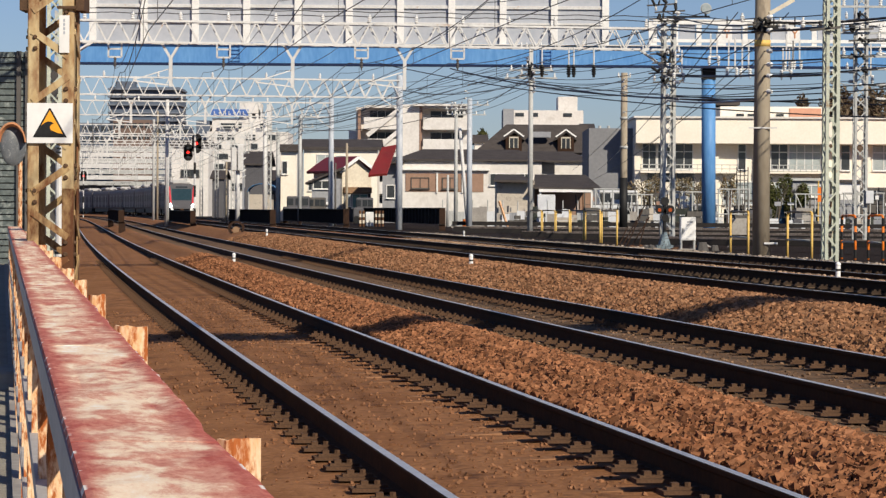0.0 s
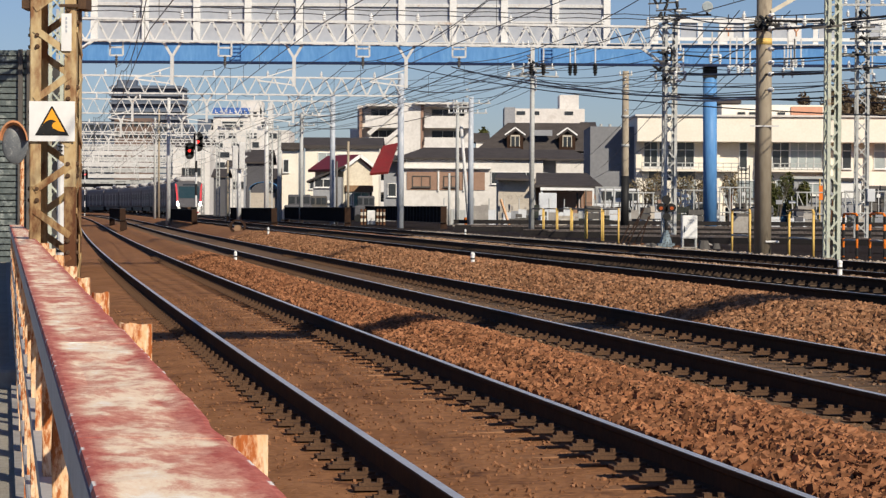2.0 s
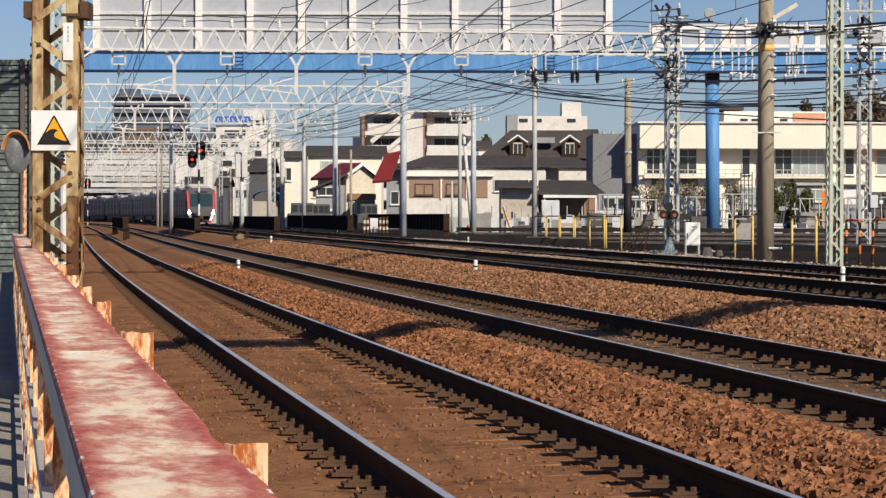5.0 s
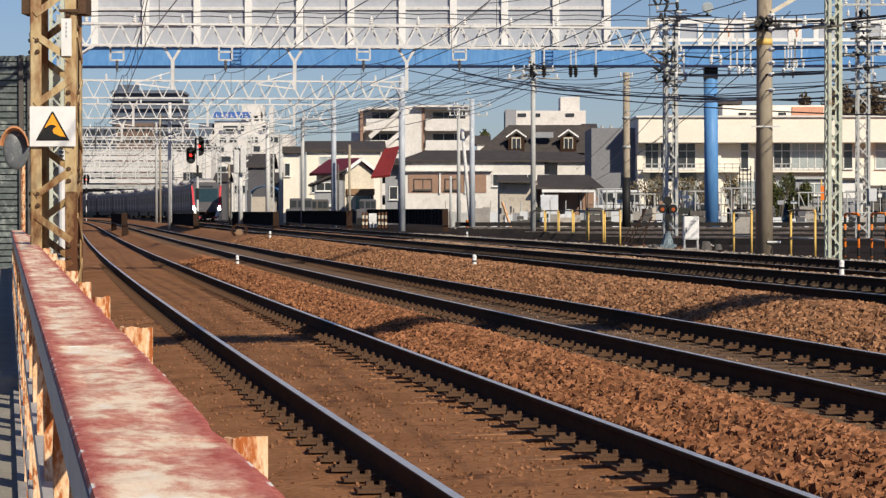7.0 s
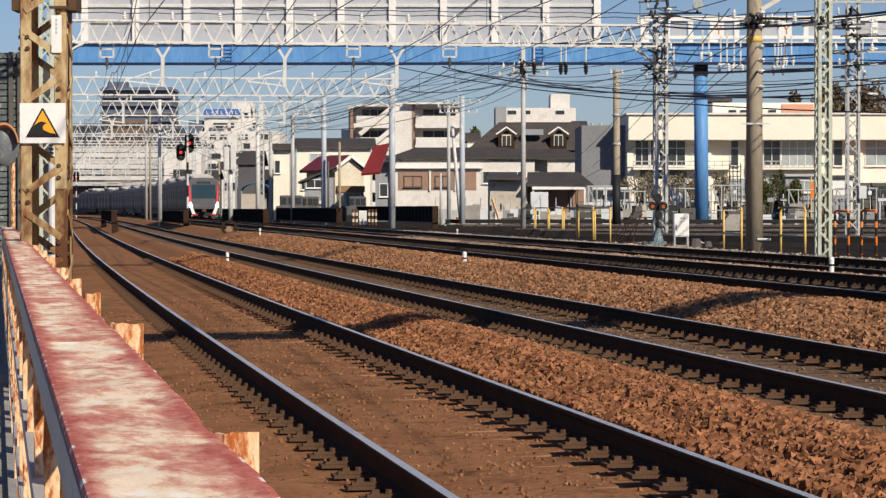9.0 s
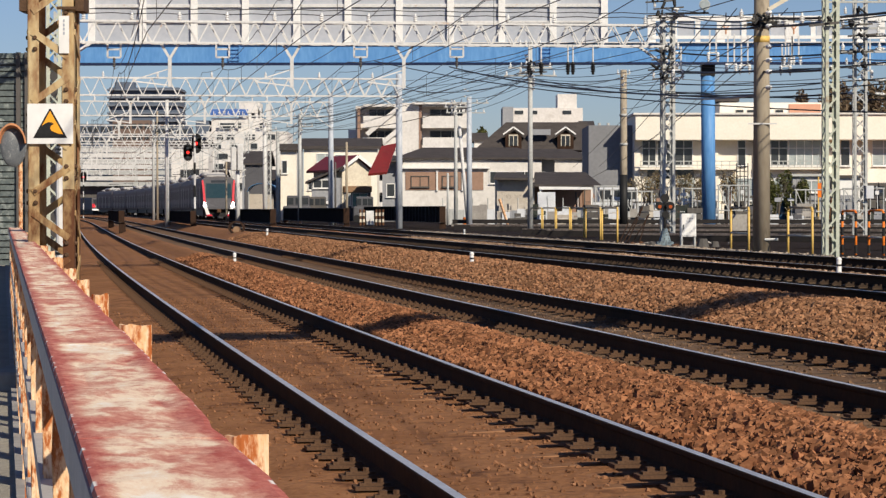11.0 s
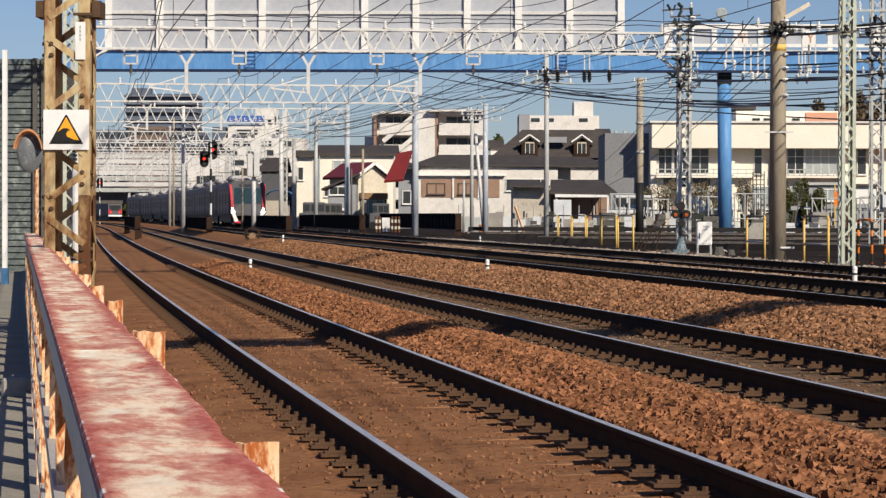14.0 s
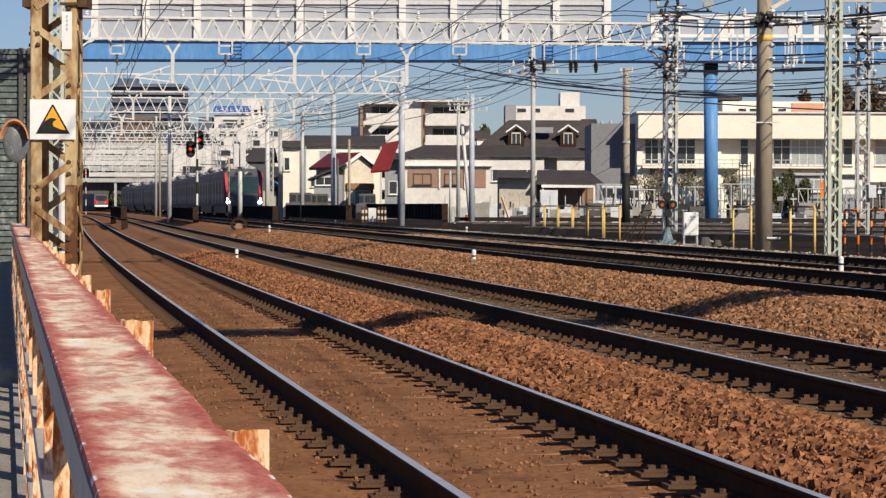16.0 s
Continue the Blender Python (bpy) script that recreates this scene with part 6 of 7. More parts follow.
def yard_clutter():
    # striped barriers by the bridge
    for px in (634, 640, 662, 668, 674):
        g = thing("striped_post", ((px - 784) * 160 / 4735, 160, 0.3), "dark rust and cream striped post", "post", "striped posts by the bridge")
        for i in range(5):
            b = bmesh.new()
            rod(b, (0, 0, 0.19 * i), (0, 0, 0.19 * (i + 1)), 0.075, n=10)
            part("band", b, M["yellow_wall"] if i % 2 else M["rust_dark"], g)
    g = thing("panel", (-4.522, 161, 0.3), "white sheet metal panel on edge by the bridge", "panel")
    b = bmesh.new()
    box(b, (0, 0, 0.45), (0.476, 0.05, 0.85))
    part("sheet", b, M["white_paint"], g, bevel=0.01)
    b = bmesh.new()
    box(b, (0, 0.1, 0.2), (0.06, 0.25, 0.4))
    part("foot", b, M["galv"], g)
    # white sheet fence along the yard
    f = thing("sheet_fence", (0, 0, 0), "white corrugated sheet fence along the yard", "fence")
    rng = random.Random(8)
    for i in range(26):
        x, h = -0.15 + 0.5 * i, rng.uniform(0.75, 1.25) + (0.15 if i < 6 else 0)
        if i in (7, 13, 17, 22):
            continue
        b = bmesh.new()
        for k in range(5):
            box(b, (x + 0.1 * k, 178 + 0.02 * (k % 2), 0.25 + h / 2), (0.1, 0.03, h + 0.05 * rng.random()))
        part("sheet", b, M[rng.choice(("sheet_white", "sheet_white", "sheet_white", "galv", "concrete", "grey_wall"))], f)
    for i in range(14):
        b = bmesh.new()
        rod(b, (-0.15 + 1.0 * i, 178.1, 0.2), (-0.15 + 1.0 * i, 178.1, 2.0), 0.035, n=8)
        part("post", b, M["galv"], f)
    # leaning timber and a bucket
    g = thing("leaning_timber", (3.913, 170, 0.2), "pale timber leaning against the fence", "timber")
    b = bmesh.new()
    bar(b, (0.1, 0, 0), (-0.45, 0.6, 1.7), 0.12)
    part("timber", b, M["rust_post"], g)
    g = thing("oil_can", (1.313, 168, 0.2), "orange drum beside the fence", "drum")
    b = bmesh.new()
    rod(b, (0, 0, 0), (0, 0, 0.55), 0.2, n=14)
    part("can", b, M["orange"], g)
    # chain-link fence before the school
    f = thing("wire_fence", (0, 0, 0), "grey wire mesh fence on steel posts before the school", "fence")
    for i in range(24):
        x = 9.7 + 1.1 * i + 0.14 * (i * 7 % 3)
        b = bmesh.new()
        rod(b, (x, 186, 0.15), (x, 186, 2.6), 0.045, n=8)
        part("post", b, M["dark_pole"], f)
    b = bmesh.new()
    for z in (0.95, 1.75, 2.58):
        bar(b, (9.7, 186, z), (9.7 + 26, 186, z), 0.04)
    part("rail", b, M["dark_pole"], f)
    # parked things behind the fence: vans, tarpaulin, ladders, bins
    for px, pt, w, y, mat, lab in ((1085, 338, 60, 200, "sheet_white", "pale grey van parked behind the fence"), (1232, 362, 50, 203, "grey_wall", "grey van parked behind the fence"), (1540, 330, 70, 200, "dark_pole", "dark van parked behind the fence"),
                                   (522, 352, 34, 214, "slate_wall", "dark van parked behind the girders"), (556, 354, 26, 217, "dark_pole", "dark van parked behind the girders"), (640, 354, 26, 212, "slate_wall", "dark van parked behind the girders")):
        m = y / 4735
        g = thing("van", ((px - 784) * m, y, 0.2), lab, "van")
        L, H = w * m * 1.4, 1.33 + (372 - pt) * m
        H = max(H, 1.7)
        b = bmesh.new()
        box(b, (0, 0, 0.35 + H * 0.22), (L, 1.6, H * 0.42))
        box(b, (0.05 * L, 0, H * 0.75), (L * 0.82, 1.5, H * 0.42))
        part("body", b, M[mat], g, bevel=0.08)
        for s in (-0.22, 0.08, 0.33):
            b = bmesh.new()
            box(b, (L * s, -0.76, H * 0.76), (L * 0.22, 0.04, H * 0.24))
            part("window", b, M["dark_glass"], g)
        for s in (-0.32, 0.32):
            for q in (-0.72, 0.72):
                b = bmesh.new()
                rod(b, (L * s, q - 0.1, 0.3), (L * s, q + 0.1, 0.3), 0.3, n=16)
                part("wheel", b, M["matt_black"], g)
    for px, pt, w, h in ((1376, 351, 16, 40),):
        m = 187 / 4735
        g = thing("tarpaulin_stack", ((px - 784) * m, 187, 0.2), "stack covered with a creased blue tarpaulin", "tarpaulin")
        b = bmesh.new()
        bmesh.ops.create_cube(b, size=1, matrix=pose(0, 0, h * m / 2 + 0.05) @ Matrix.Diagonal((w * m, 0.9, h * m, 1)))
        bmesh.ops.subdivide_edges(b, edges=list(b.edges), cuts=6, use_grid_fill=True)
        for v in b.verts:
            v.co += 0.07 * noise.noise_vector(v.co * 3.3)
        part("cover", b, M["tarp"], g, smooth=True)
    # site hut and its neighbours
    h = thing("site_hut", (0, 0, 0), "pale site hut with a flat grey roof", "hut")
    walls(h, 24.3, 26.9, 187, 190, 0.1, 3.5, M["grey_wall"])
    b = bmesh.new()
    box(b, (25.6, 188.5, 3.6), (2.9, 3.5, 0.18))
    part("roof", b, M["galv"], h)
    window(h, 25.6, 187, 2.8, 1.4, 0.8, M["pale_glass"], 2)
    h = thing("site_hut", (0, 0, 0), "white site hut with a door and a dark roof", "hut")
    walls(h, 27.3, 29.0, 187, 190, 0.1, 3.4, M["white_paint"])
    b = bmesh.new()
    box(b, (28.15, 188.5, 3.5), (1.95, 3.5, 0.18))
    part("roof", b, M["dark_roof"], h)
    b = bmesh.new()
    box(b, (28.0, 186.96, 1.2), (0.9, 0.05, 2.0))
    part("door", b, M["grey_wall"], h)
    # dark machinery and bins seen behind the barriers
    for px, w, t, y, mat in ((1305, 18, 362, 190, "dark_pole"), (1428, 20, 358, 191, "dark_pole"), (1475, 16, 360, 189, "grey_wall"), (1015, 16, 364, 190, "tan_wall"), (1150, 18, 362, 190, "grey_wall"), (988, 12, 366, 189, "green_tarp"), (1128, 20, 362, 192, "sheet_white"), (1205, 14, 368, 190, "sheet_white"), (1072, 16, 370, 189, "sheet_white"), (1340, 20, 370, 190, "sheet_white")):
        m = y / 4735
        g = thing("storage_bin", ((px - 784) * m, y, 0.2), "weathered storage bin in the yard", "bin", "bins and boxes in the yard")
        hh = max(0.5, 1.13 + (372 - t) * m)
        b = bmesh.new()
        box(b, (0, 0, hh / 2), (w * m, 0.9, hh))
        part("box", b, M[mat], g, bevel=0.03)
        b = bmesh.new()
        box(b, (0, 0, hh), (w * m * 1.08, 1.0, 0.07))
        part("lid", b, M["dark_roof"], g)
    # steel cage ladder by the school
    g = thing("cage_ladder", (21.107, 190, 0.1), "dark steel ladder with a safety cage", "ladder")
    zt = 4.38
    for s in (-0.4, 0.4, -0.15, 0.15):
        b = bmesh.new()
        bar(b, (s, 0, 0), (s, 0, zt), 0.06)
        part("stile", b, M["dark_pole"], g)
    for i in range(12):
        b = bmesh.new()
        bar(b, (-0.4, 0, 0.3 + zt * i / 12.5), (0.4, 0, 0.3 + zt * i / 12.5), 0.05)
        part("rung", b, M["dark_pole"], g)
    # yellow sign on a pole
    g = thing("yellow_sign_post", (25.9, 185.6, 0.2), "tall orange-yellow marker board on a post", "sign post")
    b = bmesh.new()
    rod(b, (0, 0, 0), (0, 0, 3.281), 0.05, n=8)
    part("post", b, M["yellow"], g)
    b = bmesh.new()
    box(b, (0.08, -0.06, 2.335), (0.28, 0.04, 1.0))
    part("board", b, M["orange"], g)
    # pale box on the far mast
    g = thing("junction_box", (13.91, 87.68, 1.83), "pale grey junction box on a mast", "junction box")
    b = bmesh.new()
    box(b, (0, 0, 0), (0.25, 0.2, 0.42))
    part("box", b, M["sheet_white"], g, bevel=0.01)
    # dark conduits and rails of the sidings, low behind the barriers
    bed = bmesh.new()
    vs = [bed.verts.new(q) for q in ((1.762, 97, 8.951)[:2] + (0.212,), (14.377, 61, 6.122)[:2] + (0.212,), (40.068, 170, 14.686)[:2] + (0.212,), (-0.852, 168, 14.529)[:2] + (0.212,))]
    bed.faces.new(vs)
    bmesh.ops.subdivide_edges(bed, edges=list(bed.edges), cuts=20, use_grid_fill=True)
    for v in bed.verts:
        v.co.z += 0.012 * noise.noise(v.co * 0.8)
    tagged(part("siding_bed", bed, M["yard_bed"]), "dark ballast under the sidings", "track bed", kind="structure")
    for k, (yy, xa, xb, z) in enumerate(((87, 1120, 1900, 0.37), (91.5, 1075, 1900, 0.37), (103, 970, 1900, 0.39), (109, 925, 1900, 0.39), (128, 830, 1900, 0.40), (136, 800, 1900, 0.41))):
        g = thing("siding_rail", (0, 0, 0), "dark rusty rail of a siding", "rail", "rails of the sidings")
        m = yy / 4735
        x0, x1 = (xa - 784) * m, (xb - 784) * m
        b = bmesh.new()
        bar(b, (x0, yy + 3, z + 0.06), (x1, yy - 6, z + 0.06), 0.11, 0.04)
        part("head", b, M["rail_worn"], g)
        b = bmesh.new()
        bar(b, (x0, yy + 3, z - 0.08), (x1, yy - 6, z - 0.08), 0.09, 0.26)
        part("web", b, M["black"], g)
    t = thing("cable_trough", (0, 0, 0), "black cable trough raised on stubs behind the tracks", "cable trough")
    b = bmesh.new()
    bar(b, (0.5, 166, 0.50), (31.0, 158, 0.50), 0.35, 0.24)
    part("trough", b, M["black"], t)
    for i in range(16):
        b = bmesh.new()
        p = Vector((0.5, 166, 0.28)).lerp(Vector((31.0, 158, 0.28)), i / 15)
        box(b, tuple(p), (0.2, 0.2, 0.24))
        part("stub", b, M["concrete"], t)


yard_clutter()


def netting_fence():
    rng = random.Random(12)
    f = thing("netting_fence", (0, 0, 0), "dark green netting hung in sagging lengths along the yard", "fence")
    x = 9.0
    while x < 36.0:
        w = rng.uniform(0.7, 2.0)
        h = rng.uniform(0.9, 1.75)
        b = bmesh.new()
        bmesh.ops.create_cube(b, size=1, matrix=pose(x + w / 2, 193 + rng.uniform(-1, 1), 0.2 + h / 2) @ Matrix.Diagonal((w, 0.05, h, 1)))
        bmesh.ops.subdivide_edges(b, edges=list(b.edges), cuts=4, use_grid_fill=True)
        for v in b.verts:
            v.co += Vector((0, 0.12 * noise.noise(v.co * 2.1), 0.14 * noise.noise(v.co * 1.3) * (v.co.z > 0.5)))
        part("panel", b, M[rng.choice(("netting", "netting", "dark_pole", "rust_dark"))], f)
        x += w + rng.uniform(0.0, 0.9)


netting_fence()


def yard_stakes():
    rng = random.Random(77)
    for i in range(90):
        px, y = rng.uniform(960, 1570), rng.uniform(182, 198)
        h = rng.uniform(1.0, 3.0)
        g = thing("yard_post", ((px - 784) * y / 4735, y, 0.15), "thin steel post standing in the yard", "post", "posts in the yard")
        b = bmesh.new()
        lean = Vector((rng.uniform(-0.25, 0.25), 0, h))
        rod(b, (0, 0, 0), lean, rng.uniform(0.025, 0.06), n=7)
        part("post", b, M[rng.choice(("dark_pole", "galv", "white_steel", "rust_dark", "dark_pole"))], g)
        if rng.random() < 0.5:
            b = bmesh.new()
            box(b, (lean.x * 0.8, -0.05, h * 0.82), (rng.uniform(0.2, 0.7), 0.04, rng.uniform(0.15, 0.4)))
            part("plate", b, M[rng.choice(("dark_pole", "sheet_white", "grey_wall", "tan_wall", "white_paint"))], g)
    for i in range(70):
        px, y = rng.uniform(880, 1570), rng.uniform(168, 190)
        w, h = rng.uniform(0.25, 1.3), rng.uniform(0.3, 1.5)
        g = thing("stacked_crate", ((px - 784) * y / 4735, y, 0.2), "weathered crate stacked in the yard", "crate", "bins and boxes in the yard")
        mat = M[rng.choice(("dark_pole", "dark_pole", "slate_wall", "grey_wall", "sheet_white", "concrete", "netting", "netting", "beige_wall"))]
        for k in range(3):
            b = bmesh.new()
            box(b, (0, 0, h * (k + 0.5) / 3), (w * (1 - 0.06 * k), 0.7, h / 3 * 0.86), rng.uniform(-12, 12))
            part("board", b, mat, g)


yard_stakes()


def yard_frames():
    """Handrail frames of steel tube, and rusty rods left leaning by the track."""
    for pa, pb, y, z0, z1 in ((1050, 1096, 176, 1.2, 2.6), (1096, 1150, 183, 0.9, 2.3), (1185, 1240, 184, 1.0, 2.5), (1268, 1322, 183, 1.0, 2.7), (1405, 1456, 184, 0.9, 2.4), (1490, 1560, 184, 1.0, 2.5)):
        m = y / 4735
        x0, x1 = (pa - 784) * m, (pb - 784) * m
        g = thing("handrail_frame", (x0, y, 0.15), "grey steel tube handrail frame in the yard", "handrail", "handrails in the yard")
        w = x1 - x0
        for i in range(4):
            b = bmesh.new()
            rod(b, (w * i / 3, 0, 0), (w * i / 3, 0, z1), 0.045, n=8)
            part("post", b, M["galv"], g)
        for z in (z0, z1):
            b = bmesh.new()
            rod(b, (-0.1, 0, z), (w + 0.1, 0, z), 0.045, n=8)
            part("rail", b, M["galv"], g)
        b = bmesh.new()
        rod(b, (0, 0, z1), (w / 3, 0, z0), 0.035, n=8)
        part("brace", b, M["galv"], g)
    for px, y, dx, h in ((1096, 84, 0.75, 1.35), (1104, 84, 0.55, 1.2), (1112, 83.4, 0.62, 1.0), (1090, 85, 0.35, 0.7), (1126, 83, 0.3, 0.95)):
        g = thing("rusty_rod", ((px - 784) * y / 4735, y, 0.14), "rusty steel rod leaning beside the signal", "rod", "rusty rods by the signal")
        b = bmesh.new()
        rod(b, (0, 0, 0), (dx, 0.3, h), 0.018, n=7)
        part("rod", b, M["girder_rust"], g)
    rng = random.Random(21)
    for i in range(22):
        px, y = rng.uniform(1100, 1290), rng.uniform(78, 86)
        g = thing("scrap_block", ((px - 784) * y / 4735, y, 0.13), "dark broken concrete block lying in the ballast", "rubble", "rubble beside the track")
        b = bmesh.new()
        r = rng.uniform(0.05, 0.15)
        bmesh.ops.create_icosphere(b, subdivisions=1, radius=r)
        for v in b.verts:
            v.co = Vector((v.co.x * rng.uniform(1.0, 1.9), v.co.y, v.co.z * rng.uniform(0.5, 1.0) + r * 0.4))
        part("block", b, M[rng.choice(("dark_pole", "concrete", "rust_dark", "dark_pole"))], g)


yard_frames()


# ---- left side: shed wall and mirror beside the lane ----
def left_side():
    y = 62.0
    g = thing("corrugated_shed", (0, 0, 0), "grey-green shed of horizontal corrugated sheets", "shed")
    x0, x1 = -11.051, -9.663
    walls(g, x0 - 3, x1 - 0.05, y + 0.1, y + 6, 0, 4.918, M["dark_pole"], "wall")
    n = 34
    hgt = 4.944
    for i in range(n):
        b = bmesh.new()
        z = hgt * (i + 0.5) / n
        box(b, ((x0 + x1) / 2 - 1, y + 0.02, z), (x1 - x0 + 2, 0.05 + 0.02 * (i % 2), hgt / n * 0.8))
        part("sheet", b, M["corrugated"], g)
    b = bmesh.new()
    box(b, (x1 + 0.0, y, hgt / 2), (0.12, 0.2, hgt))
    box(b, (-9.873, y - 0.05, hgt / 2), (0.1, 0.1, hgt))
    part("corner_post", b, M["dark_pole"], g)
    # white post with a blue foot
    w = thing("white_pillar", (-8.532, 50, 0), "white square pillar with a blue foot", "pillar")
    b = bmesh.new()
    box(b, (0, 0, 2.3), (0.084, 0.12, 4.2))
    part("shaft", b, M["white_paint"], w)
    b = bmesh.new()
    box(b, (0, 0, 0.15), (0.127, 0.16, 0.35))
    part("foot", b, M["tarp"], w)
    # convex mirror on a rusty post
    y = 36.0
    m = thing("traffic_mirror", (-5.809, y, 0), "weathered convex traffic mirror with a faded orange hood", "mirror")
    b = bmesh.new()
    rod(b, (0.08, 0.08, 0), (0.08, 0.08, 2.334), 0.03, n=10)
    part("post", b, M["rust_post"], m)
    b = bmesh.new()
    bmesh.ops.create_uvsphere(b, u_segments=24, v_segments=12, radius=1, matrix=pose(0, 0, 2.166, 0, 0, 20) @ Matrix.Diagonal((0.178, 0.06, 0.28, 1)))
    part("dish", b, M["mirror"], m, smooth=True)
    b = bmesh.new()
    rings = []
    for i in range(13):
        a = radians(8 + 164 * i / 12)
        rings.append([b.verts.new((r * math.cos(a), d, 2.166 + r * 1.55 * math.sin(a))) for r, d in ((0.182, -0.16), (0.15, 0.02), (0.17, 0.04), (0.2, -0.16))])
    for p, q in zip(rings[:-1], rings[1:]):
        for k in range(4):
            b.faces.new((p[k], p[(k + 1) % 4], q[(k + 1) % 4], q[k]))
    b.faces.new(rings[0]), b.faces.new(rings[-1])
    part("hood", b, M["faded_orange"], m, "faded orange hood")


left_side()


# ---- wires ----
def wire(pts, r, mat, label, name="overhead_wire", n=5):
    me_v, me_f = [], []
    P = [Vector(p) for p in pts]
    for i, p in enumerate(P):
        t = (P[min(i + 1, len(P) - 1)] - P[max(i - 1, 0)]).normalized()
        s = t.cross(Vector((0, 0, 1)))
        s = s.normalized() if s.length > 1e-4 else Vector((1, 0, 0))
        u = s.cross(t)
        for k in range(n):
            a = 6.2832 * k / n
            me_v.append(p + r * (math.cos(a) * s + math.sin(a) * u))
    for i in range(len(P) - 1):
        for k in range(n):
            me_f.append((i * n + k, i * n + (k + 1) % n, (i + 1) * n + (k + 1) % n, (i + 1) * n + k))
    me = bpy.data.meshes.new(name)
    me.from_pydata([tuple(v) for v in me_v], [], me_f)
    me.materials.append(mat)
    return tagged(new(name, me), label, "wire", "overhead wires")


def sag(p, q, s, n=12):
    p, q = Vector(p), Vector(q)
    return [p.lerp(q, i / n) - Vector((0, 0, 4 * s * (i / n) * (1 - i / n))) for i in range(n + 1)]


def catenary():
    ys = [8, 20, 58, 95, 145, 177, 228, 282, 335, 365]
    for k in range(4):
        base = (TRACKS[k][1] + TRACKS[k][2]) / 2
        cw, mw = [], []
        for i, (a, c) in enumerate(zip(ys[:-1], ys[1:])):
            za, zc = base + 5.15, base + 5.15
            n = 10
            for j in range(n + (i == len(ys) - 2)):
                f = j / n
                y = a + (c - a) * f
                st = 0.2 * (1 if i % 2 else -1) * (1 - 2 * f)
                x = line_x(k, y) + st
                cw.append((x, y, za))
                mw.append((x, y, base + 6.15 - 2.4 * f * (1 - f)))
        wire(cw, 0.011, M["copper"], "grooved contact wire above the track")
        mob = wire(mw, 0.012, M["wire"], "sagging messenger wire above the track")
        b = bmesh.new()
        for p, q in zip(cw[1::2], mw[1::2]):
            if p[1] < 300:
                bar(b, p, q, 0.012)
        tagged(part("dropper", b, M["wire"], mob), kind="stuff")
    # feeders on the gantry tops, dipping between the gantries
    for d, z in ((-2.5, 8.7), (1.0, 8.9), (5.8, 8.7), (9.8, 8.8), (13.2, 8.7)):
        for a, c in zip(ys[1:-1], ys[2:]):
            wire(sag((cx(a) + d, a, z), (cx(c) + d, c, z), 0.7), 0.013, M["wire"], "dark feeder wire between the gantries")
    # leads along the top of the white gantry
    for pz in (29, 21):
        pts = []
        for i in range(27):
            x = -13.38 + (8.072 - -13.38) * i / 26
            pts.append((x, 93.8 + (x - -13.499) * 0.14, 1.33 + (372 - pz) * 95 / 4735 - 0.04 * (i % 2)))
        wire(pts, 0.016, M["wire"], "dark lead along the top of the white gantry")
    # bundles that cross the yard from mast to mast
    for (p, q, s, r) in (((-3.404, 130, 8.468), (13.787, 80, 4.152), 0.5, 0.022), ((0.211, 125, 7.93), (7.825, 95, 5.343), 0.25, 0.03), ((0.422, 125, 7.771), (15.13, 90, 4.941), 0.3, 0.02), ((3.762, 122, 7.308), (7.75, 66, 4.118), 0.3, 0.02),
                         ((7.825, 95, 6.185), (13.787, 80, 5.723), 0.15, 0.02), ((7.825, 95, 5.383), (13.787, 80, 5.081), 0.1, 0.02), ((7.825, 95, 5.744), (13.787, 80, 5.25), 0.15, 0.018), ((7.825, 95, 7.891), (12.063, 70, 6.416), 0.2, 0.02),
                         ((7.75, 66, 6.013), (10.593, 60, 5.79), 0.1, 0.03), ((7.825, 95, 8.392), (7.75, 66, 5.958), 0.2, 0.02), ((3.891, 122, 8.854), (7.825, 95, 7.951), 0.3, 0.018),
                         ((13.641, 88, 6.943), (15.547, 86, 6.997), 0.05, 0.02), ((13.641, 88, 6.199), (15.547, 86, 6.125), 0.05, 0.02), ((13.641, 88, 5.177), (15.547, 86, 4.636), 0.05, 0.02),
                         ((-3.954, 130, 7.974), (-13.162, 205, 8.344), 0.4, 0.022), ((-3.928, 150, 8.363), (-13.811, 205, 7.694), 0.4, 0.022), ((0.412, 122, 7.565), (-9.553, 176, 7.166), 0.5, 0.022), ((0.682, 170, 7.685), (-9.553, 176, 6.534), 0.5, 0.022),
                         ((3.891, 122, 7.565), (0.682, 170, 7.577), 0.4, 0.018), ((3.891, 122, 7.179), (-2.598, 150, 8.046), 0.4, 0.018), ((9.81, 147, 8.533), (3.891, 122, 7.05), 0.3, 0.02), ((7.825, 95, 6.587), (9.81, 147, 8.222), 0.3, 0.02),
                         ((-2.661, 150, 8.046), (-9.553, 176, 6.906), 0.6, 0.02), ((7.806, 66, 5.679), (9.81, 147, 8.533), 0.6, 0.014), ((7.75, 66, 5.121), (10.813, 200, 3.526), 0.3, 0.014), ((7.192, 66, 6.236), (11.447, 200, 4.371), 0.3, 0.014),
                         ((6.635, 66, 6.097), (9.546, 200, 4.371), 0.3, 0.012), ((8.447, 66, 6.236), (14.192, 200, 5.638), 0.3, 0.012)):
        wire(sag(p, q, s, 16), r, M["wire"], "dark cable slung between the masts")


    rng = random.Random(3)
